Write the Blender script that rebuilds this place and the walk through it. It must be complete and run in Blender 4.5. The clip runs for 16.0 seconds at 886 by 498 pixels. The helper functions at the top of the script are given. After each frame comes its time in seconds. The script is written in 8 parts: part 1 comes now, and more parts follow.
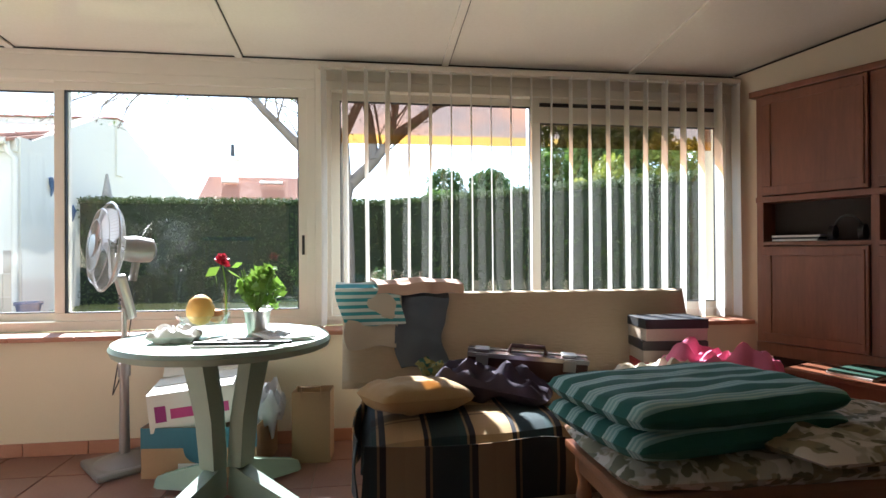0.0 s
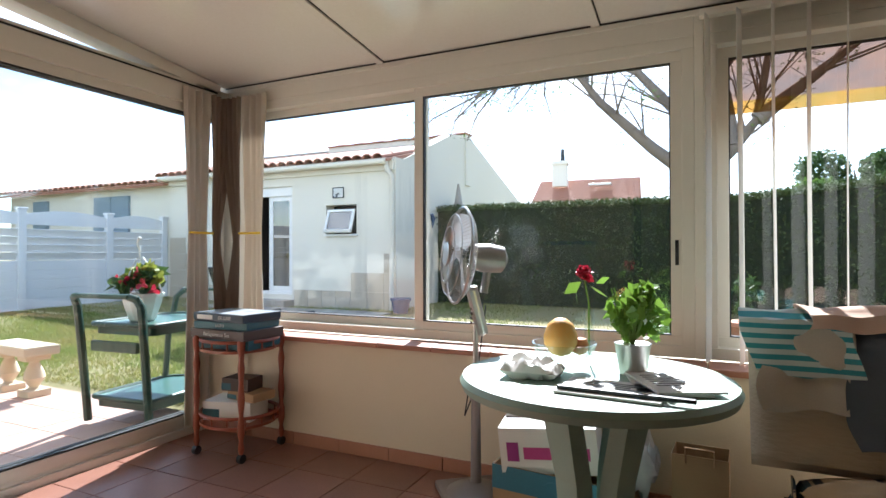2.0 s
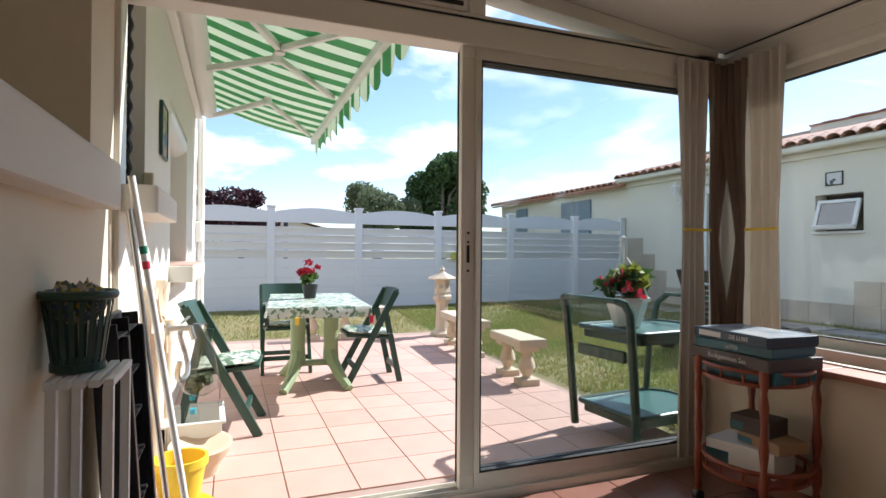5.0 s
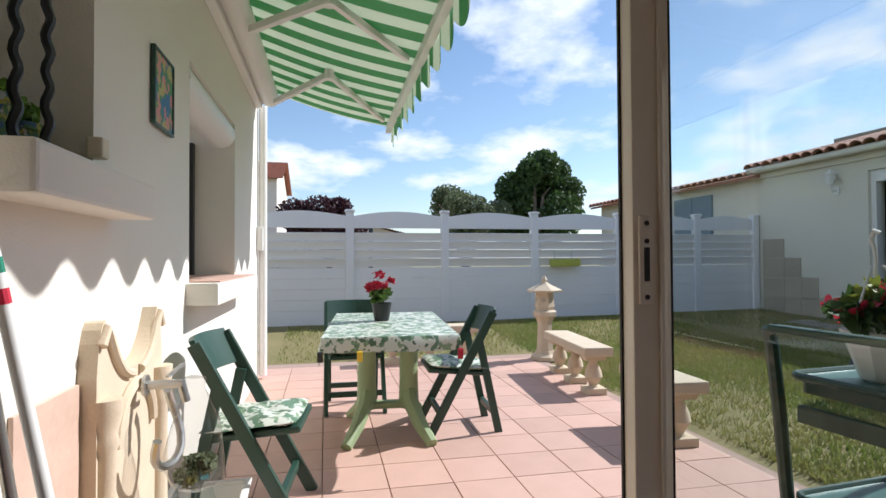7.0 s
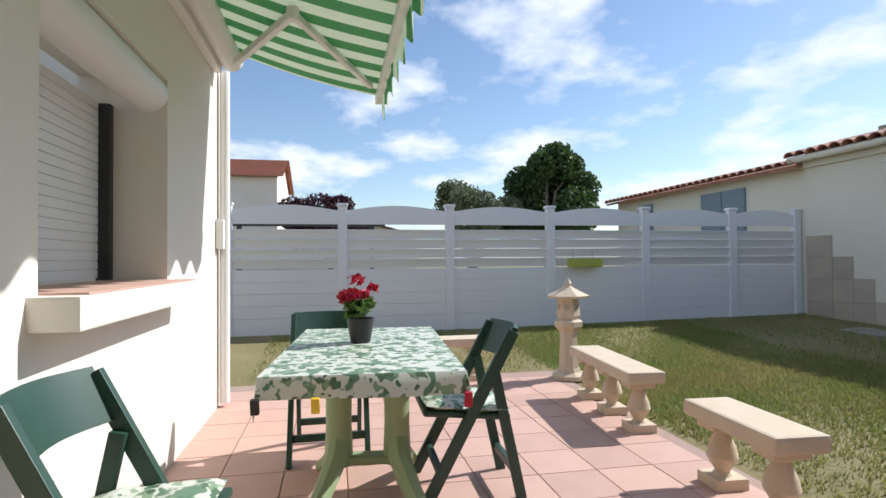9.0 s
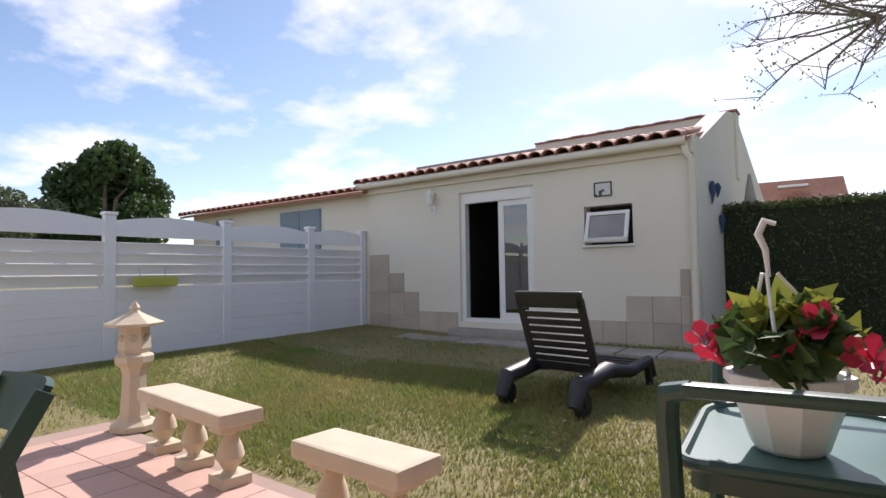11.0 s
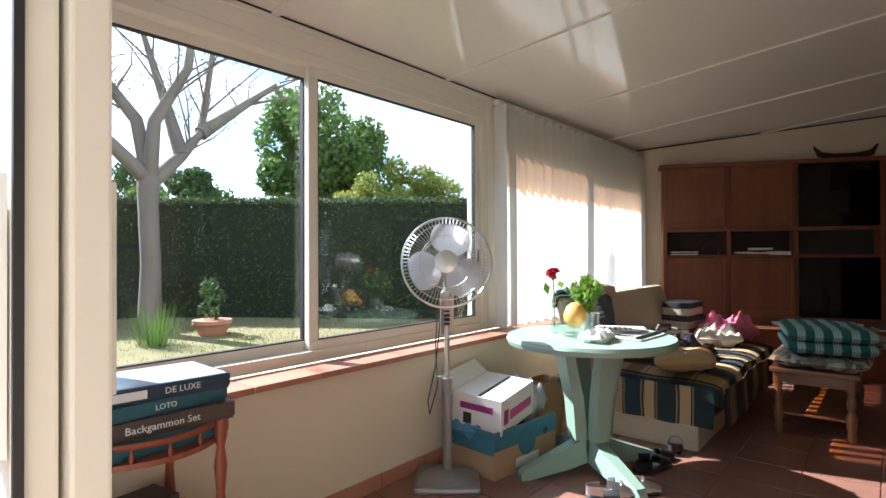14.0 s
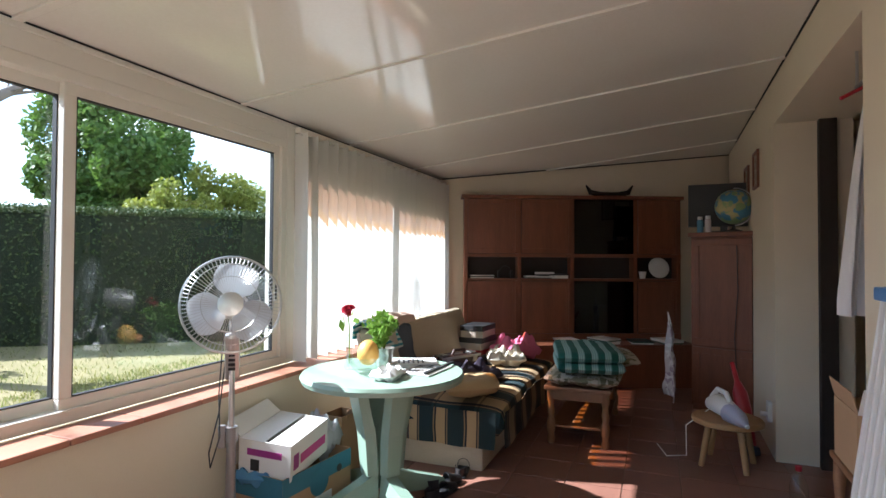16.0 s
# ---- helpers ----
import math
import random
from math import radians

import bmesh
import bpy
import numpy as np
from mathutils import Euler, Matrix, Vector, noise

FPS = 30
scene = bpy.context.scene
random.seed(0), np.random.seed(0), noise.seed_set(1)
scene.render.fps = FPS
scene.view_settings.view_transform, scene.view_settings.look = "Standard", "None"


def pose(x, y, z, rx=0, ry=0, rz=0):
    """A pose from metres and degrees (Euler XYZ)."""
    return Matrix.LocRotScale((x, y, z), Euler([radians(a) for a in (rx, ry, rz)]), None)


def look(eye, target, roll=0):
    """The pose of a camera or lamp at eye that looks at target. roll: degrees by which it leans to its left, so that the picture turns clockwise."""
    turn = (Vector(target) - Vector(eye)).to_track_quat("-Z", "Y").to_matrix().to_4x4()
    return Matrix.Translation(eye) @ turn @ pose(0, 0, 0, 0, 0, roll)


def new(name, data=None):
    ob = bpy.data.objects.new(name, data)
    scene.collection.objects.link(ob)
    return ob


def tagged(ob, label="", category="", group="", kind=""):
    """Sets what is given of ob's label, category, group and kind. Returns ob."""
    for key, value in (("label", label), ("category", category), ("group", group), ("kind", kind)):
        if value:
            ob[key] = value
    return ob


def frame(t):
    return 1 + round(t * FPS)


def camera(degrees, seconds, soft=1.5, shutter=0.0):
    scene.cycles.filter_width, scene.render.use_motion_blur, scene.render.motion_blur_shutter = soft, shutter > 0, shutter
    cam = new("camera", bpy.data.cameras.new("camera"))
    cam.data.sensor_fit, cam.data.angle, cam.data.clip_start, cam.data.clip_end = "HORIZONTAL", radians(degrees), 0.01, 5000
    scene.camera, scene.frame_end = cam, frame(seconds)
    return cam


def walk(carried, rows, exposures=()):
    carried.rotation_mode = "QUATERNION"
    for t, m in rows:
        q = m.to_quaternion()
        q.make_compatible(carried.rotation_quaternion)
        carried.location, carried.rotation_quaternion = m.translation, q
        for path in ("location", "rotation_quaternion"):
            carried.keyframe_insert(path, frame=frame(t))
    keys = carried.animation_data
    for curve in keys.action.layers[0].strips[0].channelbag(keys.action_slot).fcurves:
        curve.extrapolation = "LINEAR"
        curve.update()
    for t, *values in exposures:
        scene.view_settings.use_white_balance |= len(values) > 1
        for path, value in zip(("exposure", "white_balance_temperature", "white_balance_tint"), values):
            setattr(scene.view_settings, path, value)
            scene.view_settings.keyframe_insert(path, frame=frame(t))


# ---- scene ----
cam = camera(77.7, 16.0)
PATH = [
    (0, (-0.138, 0.332, 1.11), (0.141, 2.313, 1.116), -0.3),
    (0.5, (-0.152, 0.487, 1.127), (0.044, 2.478, 1.14), -0.3),
    (1, (-0.206, 0.65, 1.144), (-0.343, 2.645, 1.159), -0.3),
    (1.5, (-0.294, 0.811, 1.137), (-0.819, 2.741, 1.152), -0.3),
    (2, (-0.423, 0.971, 1.148), (-1.267, 2.784, 1.164), -0.1),
    (2.5, (-0.522, 0.964, 1.105), (-1.739, 2.551, 1.13), -0.2),
    (3, (-0.524, 0.945, 1.119), (-2.117, 2.154, 1.153), -0.1),
    (3.5, (-0.49, 0.936, 1.12), (-2.248, 1.889, 1.163), -0.1),
    (4, (-0.557, 0.987, 1.124), (-2.37, 1.829, 1.161), -0.1),
    (4.2, (-0.635, 1.018, 1.133), (-2.46, 1.835, 1.159), 0.2),
    (6.3, (-1.8, 1.422, 1.154), (-3.728, 1.954, 1.193), -0.2),
    (6.5, (-1.896, 1.438, 1.153), (-3.833, 1.935, 1.19), -0.1),
    (7, (-2.216, 1.464, 1.159), (-4.172, 1.881, 1.197), -0.3),
    (7.5, (-2.536, 1.475, 1.153), (-4.508, 1.805, 1.189), -0.3),
    (8, (-2.837, 1.459, 1.163), (-4.811, 1.779, 1.196), -0.2),
    (8.2, (-2.934, 1.49, 1.147), (-4.909, 1.801, 1.192), -0.3),
    (10.3, (-3.767, 1.927, 1.159), (-5.399, 3.082, 1.217), -0.6),
    (10.5, (-3.869, 1.926, 1.137), (-5.352, 3.267, 1.209), -0.7),
    (11, (-3.79, 1.92, 1.139), (-4.969, 3.533, 1.228), -0.9),
    (11.5, (-3.744, 1.914, 1.128), (-4.555, 3.74, 1.21), -1.0),
    (12, (-3.725, 1.901, 1.109), (-3.954, 3.886, 1.183), -1.0),
    (12.5, (-3.653, 1.776, 1.117), (-3.18, 3.718, 1.176), -1.4),
    (13, (-3.646, 1.701, 1.186), (-2.549, 3.373, 1.197), -0.5),
    (13.5, (-3.629, 1.641, 1.193), (-2.223, 3.063, 1.205), -0.3),
    (14, (-3.597, 1.592, 1.189), (-2.052, 2.862, 1.202), -0.2),
    (14.5, (-3.584, 1.552, 1.186), (-1.949, 2.704, 1.2), -0.0),
    (15, (-3.594, 1.471, 1.186), (-1.874, 2.492, 1.215), -0.2),
    (15.5, (-3.579, 1.43, 1.257), (-1.766, 2.273, 1.29), -0.1),
    (16, (-3.52, 1.46, 1.354), (-1.656, 2.183, 1.395), 0.3),
]
EXPOSURES = [(0, 2.25, 5850, 10), (1.5, 1.9, 5850, 10), (2.2, 1.6, 5800, 10), (3.2, 1.25, 5850, 10), (4.2, 1.0, 5900, 10), (6.3, 0.37, 6000, 10), (8.2, 0.17, 6000, 10), (10.3, 0.22, 6400, 12), (11.0, 0.3, 6450, 18), (12.0, 0.32, 6600, 22), (12.5, 0.36, 6450, 16), (13.0, 0.92, 6150, 12), (13.6, 1.6, 5800, 10), (14.0, 1.72, 5750, 10), (14.5, 1.68, 5650, 10), (16.0, 1.8, 5600, 10)]
walk(cam, [(t, look(eye, target, roll)) for t, eye, target, roll in PATH], EXPOSURES)

# ---- world and sun ----
SUN = Vector((-0.19, 0.73, 0.66)).normalized()
world = bpy.data.worlds.new("sky")
scene.world = world
world.use_nodes = True
wn, wl = world.node_tree.nodes, world.node_tree.links
wn.clear()
w_out, w_bg, w_sky = wn.new("ShaderNodeOutputWorld"), wn.new("ShaderNodeBackground"), wn.new("ShaderNodeTexSky")
w_sky.sky_type, w_sky.sun_disc = "NISHITA", False
w_sky.sun_elevation = math.asin(SUN.z)
w_sky.sun_rotation = math.atan2(SUN.x, SUN.y)
w_sky.dust_density, w_sky.air_density = 0.35, 1.0
w_tc, w_sep = wn.new("ShaderNodeTexCoord"), wn.new("ShaderNodeSeparateXYZ")
wl.new(w_tc.outputs["Generated"], w_sep.inputs[0])
w_z = wn.new("ShaderNodeMath"); w_z.operation = "MAXIMUM"; w_z.inputs[1].default_value = 0.02
wl.new(w_sep.outputs["Z"], w_z.inputs[0])
w_z2 = wn.new("ShaderNodeMath"); w_z2.operation = "ADD"; w_z2.inputs[1].default_value = 0.22
wl.new(w_z.outputs[0], w_z2.inputs[0])
w_div = wn.new("ShaderNodeVectorMath"); w_div.operation = "DIVIDE"
w_cmb = wn.new("ShaderNodeCombineXYZ")
for k in range(3):
    wl.new(w_z2.outputs[0], w_cmb.inputs[k])
wl.new(w_tc.outputs["Generated"], w_div.inputs[0]); wl.new(w_cmb.outputs[0], w_div.inputs[1])
w_n = wn.new("ShaderNodeTexNoise"); w_n.inputs["Scale"].default_value = 2.1; w_n.inputs["Detail"].default_value = 9; w_n.inputs["Roughness"].default_value = 0.55
wl.new(w_div.outputs[0], w_n.inputs["Vector"])
w_r = wn.new("ShaderNodeValToRGB"); w_r.color_ramp.elements[0].position, w_r.color_ramp.elements[1].position = 0.47, 0.62
wl.new(w_n.outputs["Fac"], w_r.inputs[0])
w_mix = wn.new("ShaderNodeMix"); w_mix.data_type = "RGBA"
w_mix.inputs["B"].default_value = (7.0, 7.2, 7.7, 1)
wl.new(w_r.outputs["Color"], w_mix.inputs["Factor"]); wl.new(w_sky.outputs[0], w_mix.inputs["A"])
wl.new(w_mix.outputs["Result"], w_bg.inputs[0]); w_bg.inputs[1].default_value = 0.13
wl.new(w_bg.outputs[0], w_out.inputs[0])
sun = new("sun", bpy.data.lights.new("sun", "SUN"))
sun.data.energy, sun.data.angle, sun.data.color = 5.0, radians(0.6), (1.0, 0.96, 0.90)
sun.matrix_world = look(SUN * 40, (0, 0, 0))


# ---- materials ----
def material(name, color, rough=0.6, metal=0.0, second=None, scale=6.0, fine=90.0, amount=0.5, bump=0.15, depth=0.004, random_each=0.0, stretch=(1, 1, 1), translucent=0.0, coat=0.0):
    """A node material: base colour broken up at two scales, with fine relief."""
    m = bpy.data.materials.new(name)
    m.use_nodes = True
    n, l = m.node_tree.nodes, m.node_tree.links
    b = n["Principled BSDF"]
    b.inputs["Roughness"].default_value, b.inputs["Metallic"].default_value = rough, metal
    b.inputs["Coat Weight"].default_value = coat
    tc, mp = n.new("ShaderNodeTexCoord"), n.new("ShaderNodeMapping")
    l.new(tc.outputs["Object"], mp.inputs[0])
    mp.inputs["Scale"].default_value = stretch
    big, small = n.new("ShaderNodeTexNoise"), n.new("ShaderNodeTexNoise")
    big.inputs["Scale"].default_value, big.inputs["Detail"].default_value = scale, 4
    small.inputs["Scale"].default_value, small.inputs["Detail"].default_value = fine, 3
    l.new(mp.outputs[0], big.inputs[0]); l.new(mp.outputs[0], small.inputs[0])
    mx = n.new("ShaderNodeMix"); mx.data_type = "RGBA"
    c2 = second or tuple(c * 0.8 for c in color)
    mx.inputs["A"].default_value, mx.inputs["B"].default_value = (*color, 1), (*c2, 1)
    ramp = n.new("ShaderNodeMapRange")
    ramp.inputs[1].default_value, ramp.inputs[2].default_value = 0.35, 0.68
    ramp.inputs[3].default_value, ramp.inputs[4].default_value = 0.0, amount
    avg = n.new("ShaderNodeMix"); avg.inputs["Factor"].default_value = 0.4
    l.new(big.outputs["Fac"], avg.inputs["A"]); l.new(small.outputs["Fac"], avg.inputs["B"])
    l.new(avg.outputs["Result"], ramp.inputs[0]); l.new(ramp.outputs[0], mx.inputs["Factor"])
    out = mx.outputs["Result"]
    if random_each:
        info, hsv, mr = n.new("ShaderNodeObjectInfo"), n.new("ShaderNodeHueSaturation"), n.new("ShaderNodeMapRange")
        mr.inputs[3].default_value, mr.inputs[4].default_value = 1 - random_each, 1 + random_each
        l.new(info.outputs["Random"], mr.inputs[0]); l.new(mr.outputs[0], hsv.inputs["Value"])
        l.new(out, hsv.inputs["Color"]); out = hsv.outputs[0]
    l.new(out, b.inputs["Base Color"])
    if bump:
        bp = n.new("ShaderNodeBump"); bp.inputs["Strength"].default_value, bp.inputs["Distance"].default_value = bump, depth
        l.new(small.outputs["Fac"], bp.inputs["Height"]); l.new(bp.outputs[0], b.inputs["Normal"])
    if translucent:
        tr, ms = n.new("ShaderNodeBsdfTranslucent"), n.new("ShaderNodeMixShader")
        l.new(out, tr.inputs[0]); ms.inputs[0].default_value = translucent
        l.new(b.outputs[0], ms.inputs[1]); l.new(tr.outputs[0], ms.inputs[2])
        l.new(ms.outputs[0], n["Material Output"].inputs[0])
    return m


def banded(name, stops, axis, period, rough=0.85, bump=0.3, fine=400.0, translucent=0.0, second_axis=None, stops2=None, period2=0.2, mixing="MULTIPLY"):
    """Woven stripes along one axis of the object, or a plaid with two."""
    m = material(name, (0.5, 0.5, 0.5), rough, fine=fine, bump=bump, depth=0.002, translucent=0.0)
    n, l = m.node_tree.nodes, m.node_tree.links
    b, tc = n["Principled BSDF"], n["Texture Coordinate"]
    sep = n.new("ShaderNodeSeparateXYZ"); l.new(tc.outputs["Object"], sep.inputs[0])

    def ramp_of(ax, st, per):
        d = n.new("ShaderNodeMath"); d.operation = "DIVIDE"; d.inputs[1].default_value = per
        f = n.new("ShaderNodeMath"); f.operation = "FRACT"
        l.new(sep.outputs[ax], d.inputs[0]); l.new(d.outputs[0], f.inputs[0])
        r = n.new("ShaderNodeValToRGB"); r.color_ramp.interpolation = "CONSTANT"
        e = r.color_ramp.elements
        while len(e) < len(st):
            e.new(0.5)
        for k, (p, c) in enumerate(st):
            e[k].position, e[k].color = p, (*c, 1)
        l.new(f.outputs[0], r.inputs[0])
        return r.outputs[0]
    col = ramp_of(axis, stops, period)
    if second_axis:
        mx = n.new("ShaderNodeMix"); mx.data_type = "RGBA"; mx.blend_type = mixing; mx.inputs["Factor"].default_value = 1
        l.new(col, mx.inputs["A"]); l.new(ramp_of(second_axis, stops2, period2), mx.inputs["B"]); col = mx.outputs["Result"]
    l.new(col, b.inputs["Base Color"])
    if translucent:
        tr, ms = n.new("ShaderNodeBsdfTranslucent"), n.new("ShaderNodeMixShader")
        l.new(col, tr.inputs[0]); ms.inputs[0].default_value = translucent
        l.new(b.outputs[0], ms.inputs[1]); l.new(tr.outputs[0], ms.inputs[2]); l.new(ms.outputs[0], n["Material Output"].inputs[0])
    return m


def spotted(name, ground, spots, scale=16.0, cut=0.52, rough=0.85, bump=0.25):
    """Cloth printed with blots of colours."""
    m = material(name, ground, rough, bump=bump, fine=350.0)
    n, l = m.node_tree.nodes, m.node_tree.links
    b, tc, col = n["Principled BSDF"], n["Texture Coordinate"], None
    base = n.new("ShaderNodeRGB"); base.outputs[0].default_value = (*ground, 1); col = base.outputs[0]
    for k, c in enumerate(spots):
        mp = n.new("ShaderNodeMapping"); mp.inputs["Location"].default_value = (3.1 * k, 1.7 * k, 0.4 * k)
        ns = n.new("ShaderNodeTexNoise"); ns.inputs["Scale"].default_value = scale * (1 + 0.3 * k); ns.inputs["Detail"].default_value = 1.5
        l.new(tc.outputs["Object"], mp.inputs[0]); l.new(mp.outputs[0], ns.inputs[0])
        r = n.new("ShaderNodeMapRange"); r.inputs[1].default_value, r.inputs[2].default_value = cut + 0.03 * k, cut + 0.03 + 0.03 * k
        l.new(ns.outputs["Fac"], r.inputs[0])
        mx = n.new("ShaderNodeMix"); mx.data_type = "RGBA"; mx.inputs["B"].default_value = (*c, 1)
        l.new(r.outputs[0], mx.inputs["Factor"]); l.new(col, mx.inputs["A"]); col = mx.outputs["Result"]
    l.new(col, b.inputs["Base Color"])
    return m


def glass(name, tint=(1, 1, 1), rough=0.0, ior=1.5):
    """A thin pane: clear, with the gloss that its angle gives."""
    m = bpy.data.materials.new(name); m.use_nodes = True
    n, l = m.node_tree.nodes, m.node_tree.links
    n.remove(n["Principled BSDF"])
    t, g, f, ms = n.new("ShaderNodeBsdfTransparent"), n.new("ShaderNodeBsdfGlossy"), n.new("ShaderNodeLayerWeight"), n.new("ShaderNodeMixShader")
    t.inputs[0].default_value = (*tint, 1); g.inputs["Roughness"].default_value = rough; f.inputs["Blend"].default_value = 0.5
    base = ((ior - 1) / (ior + 1)) ** 2
    p, q = n.new("ShaderNodeMath"), n.new("ShaderNodeMath")
    p.operation, q.operation = "POWER", "MULTIPLY_ADD"
    p.inputs[1].default_value, q.inputs[1].default_value, q.inputs[2].default_value = 5.0, 1 - base, base
    l.new(f.outputs["Facing"], p.inputs[0]); l.new(p.outputs[0], q.inputs[0]); l.new(q.outputs[0], ms.inputs[0])
    l.new(t.outputs[0], ms.inputs[1]); l.new(g.outputs[0], ms.inputs[2])
    l.new(ms.outputs[0], n["Material Output"].inputs[0])
    return m


M_CREAM = material("cream_render", (0.76, 0.67, 0.51), 0.9, second=(0.70, 0.60, 0.44), scale=1.6, fine=160, bump=0.25, depth=0.003)
M_WHITEWALL = material("white_render", (0.80, 0.76, 0.68), 0.92, second=(0.72, 0.67, 0.58), scale=1.1, fine=130, bump=0.4, depth=0.004)
M_SHEDWALL = material("shed_render", (0.74, 0.70, 0.60), 0.92, second=(0.64, 0.60, 0.50), scale=0.9, fine=110, bump=0.4, depth=0.004)
M_ALU = material("cream_aluminium", (0.76, 0.72, 0.63), 0.38, second=(0.69, 0.65, 0.56), scale=2.0, fine=40, amount=0.4, bump=0.03)
M_CEIL = material("ceiling_panel", (0.74, 0.71, 0.65), 0.08, second=(0.64, 0.60, 0.52), scale=1.0, fine=60, amount=0.5, bump=0.02)
M_SEAL = material("black_seal", (0.02, 0.02, 0.02), 0.6, bump=0)
M_GLASS = glass("window_glass", (0.97, 0.985, 0.98))
M_DARKGLASS = glass("smoked_glass", (0.12, 0.11, 0.10))
M_TILE_IN = material("terracotta_floor_tile", (0.27, 0.132, 0.095), 0.36, second=(0.20, 0.094, 0.068), scale=5, fine=70, amount=0.8, bump=0.08, random_each=0.12)
M_SKIRT = material("terracotta_skirting", (0.45, 0.21, 0.13), 0.5, second=(0.36, 0.16, 0.10), scale=7, fine=80, bump=0.1, random_each=0.1)
M_GROUT = material("grout", (0.27, 0.195, 0.15), 0.9, scale=10, fine=200, bump=0.2)
M_TILE_OUT = material("pink_terrace_tile", (0.60, 0.385, 0.31), 0.65, second=(0.51, 0.32, 0.255), scale=4, fine=90, amount=0.8, bump=0.12, random_each=0.07)
M_GROUT_OUT = material("terrace_grout", (0.40, 0.28, 0.23), 0.95, scale=9, fine=200, bump=0.2)
M_SOIL = material("lawn_soil", (0.26, 0.21, 0.10), 0.95, second=(0.16, 0.15, 0.05), scale=1.2, fine=35, amount=0.9, bump=0.5, depth=0.02)
M_PVC = material("white_pvc_fence", (0.80, 0.81, 0.84), 0.45, second=(0.72, 0.73, 0.77), scale=1.2, fine=50, amount=0.5, bump=0.04)
M_ROOFTILE = material("clay_roof_tile", (0.44, 0.20, 0.13), 0.8, second=(0.28, 0.14, 0.10), scale=5, fine=60, amount=0.9, bump=0.3, random_each=0.2)
M_STONE = material("stone_facing", (0.50, 0.44, 0.35), 0.85, second=(0.40, 0.35, 0.28), scale=3.5, fine=40, amount=0.9, bump=0.35, depth=0.008, random_each=0.08)
M_CONCRETE = material("old_concrete", (0.42, 0.38, 0.33), 0.95, second=(0.24, 0.21, 0.18), scale=3, fine=30, amount=0.9, bump=0.4, depth=0.01)
M_CASTSTONE = material("cast_stone", (0.66, 0.55, 0.41), 0.85, second=(0.55, 0.43, 0.30), scale=7, fine=140, amount=0.7, bump=0.3, depth=0.003)
M_WHITE = material("white_paint", (0.80, 0.79, 0.76), 0.45, second=(0.72, 0.71, 0.68), scale=3, fine=80, amount=0.4, bump=0.04)
M_HEDGE = material("hedge_leaf", (0.082, 0.120, 0.030), 0.7, second=(0.040, 0.060, 0.016), scale=2.5, fine=30, amount=0.9, bump=0.0, translucent=0.12)
# near-black green: the dark between hedge leaves, put into a colour
M_HEDGESHADE = material("hedge_shade", (0.018, 0.026, 0.010), 0.9, scale=6, fine=40, bump=0.4, depth=0.02)
M_GRASS = material("grass_blade", (0.20, 0.265, 0.055), 0.7, second=(0.36, 0.30, 0.11), scale=1.1, fine=9, amount=1.0, bump=0, translucent=0.35)
M_WOOD = material("stained_oak", (0.215, 0.074, 0.035), 0.42, second=(0.135, 0.045, 0.021), scale=3.0, fine=28, amount=0.9, bump=0.1, stretch=(3, 3, 0.35))
# near-black: dark wood, and the shade painted into hollows
M_DARKWOOD_SHADE = material("dark_wood_and_shade", (0.03, 0.022, 0.018), 0.8, bump=0.1)
M_GREENPL = material("green_garden_plastic", (0.022, 0.060, 0.042), 0.42, second=(0.03, 0.075, 0.055), scale=6, fine=120, amount=0.5, bump=0.06)
M_SAGE = material("sage_green_plastic", (0.25, 0.36, 0.28), 0.45, second=(0.30, 0.40, 0.32), scale=5, fine=120, amount=0.5, bump=0.06)
M_OLIVEPL = material("olive_green_plastic", (0.30, 0.38, 0.20), 0.5, second=(0.26, 0.33, 0.17), scale=5, fine=120, amount=0.5, bump=0.06)
M_BLACKPL = material("black_plastic", (0.018, 0.018, 0.02), 0.45, second=(0.03, 0.03, 0.032), scale=8, fine=100, bump=0.06)


# ---- mesh helpers ----
def finish(bm, smooth=False):
    bmesh.ops.recalc_face_normals(bm, faces=bm.faces)
    if smooth:
        for f in bm.faces:
            f.smooth = True
    return bm


def mesh_object(name, bm, mat, smooth=False):
    finish(bm, smooth)
    me = bpy.data.meshes.new(name)
    bm.to_mesh(me); bm.free()
    for one in (mat if isinstance(mat, (list, tuple)) else [mat]):
        me.materials.append(one)
    if smooth:
        me.set_sharp_from_angle(angle=radians(40))
    return new(name, me)


def thing(name, m, label, category, group="", kind=""):
    ob = new(name)
    ob.matrix_basis = m
    ob.empty_display_size = 0.05
    return tagged(ob, label, category, group, kind)


def part(name, bm, mat, parent, label="", smooth=False):
    ob = mesh_object(name, bm, mat, smooth)
    ob.parent = parent
    return tagged(ob, label) if label else ob


def single(name, bm, mat, m, label, category, group="", kind="", smooth=False):
    ob = mesh_object(name, bm, mat, smooth)
    ob.matrix_basis = m
    return tagged(ob, label, category, group, kind)


def structure(name, bm, mat, label, category="", smooth=False, m=None):
    ob = mesh_object(name, bm, mat, smooth)
    if m is not None:
        ob.matrix_basis = m
    return tagged(ob, label, category or "wall", kind="structure")


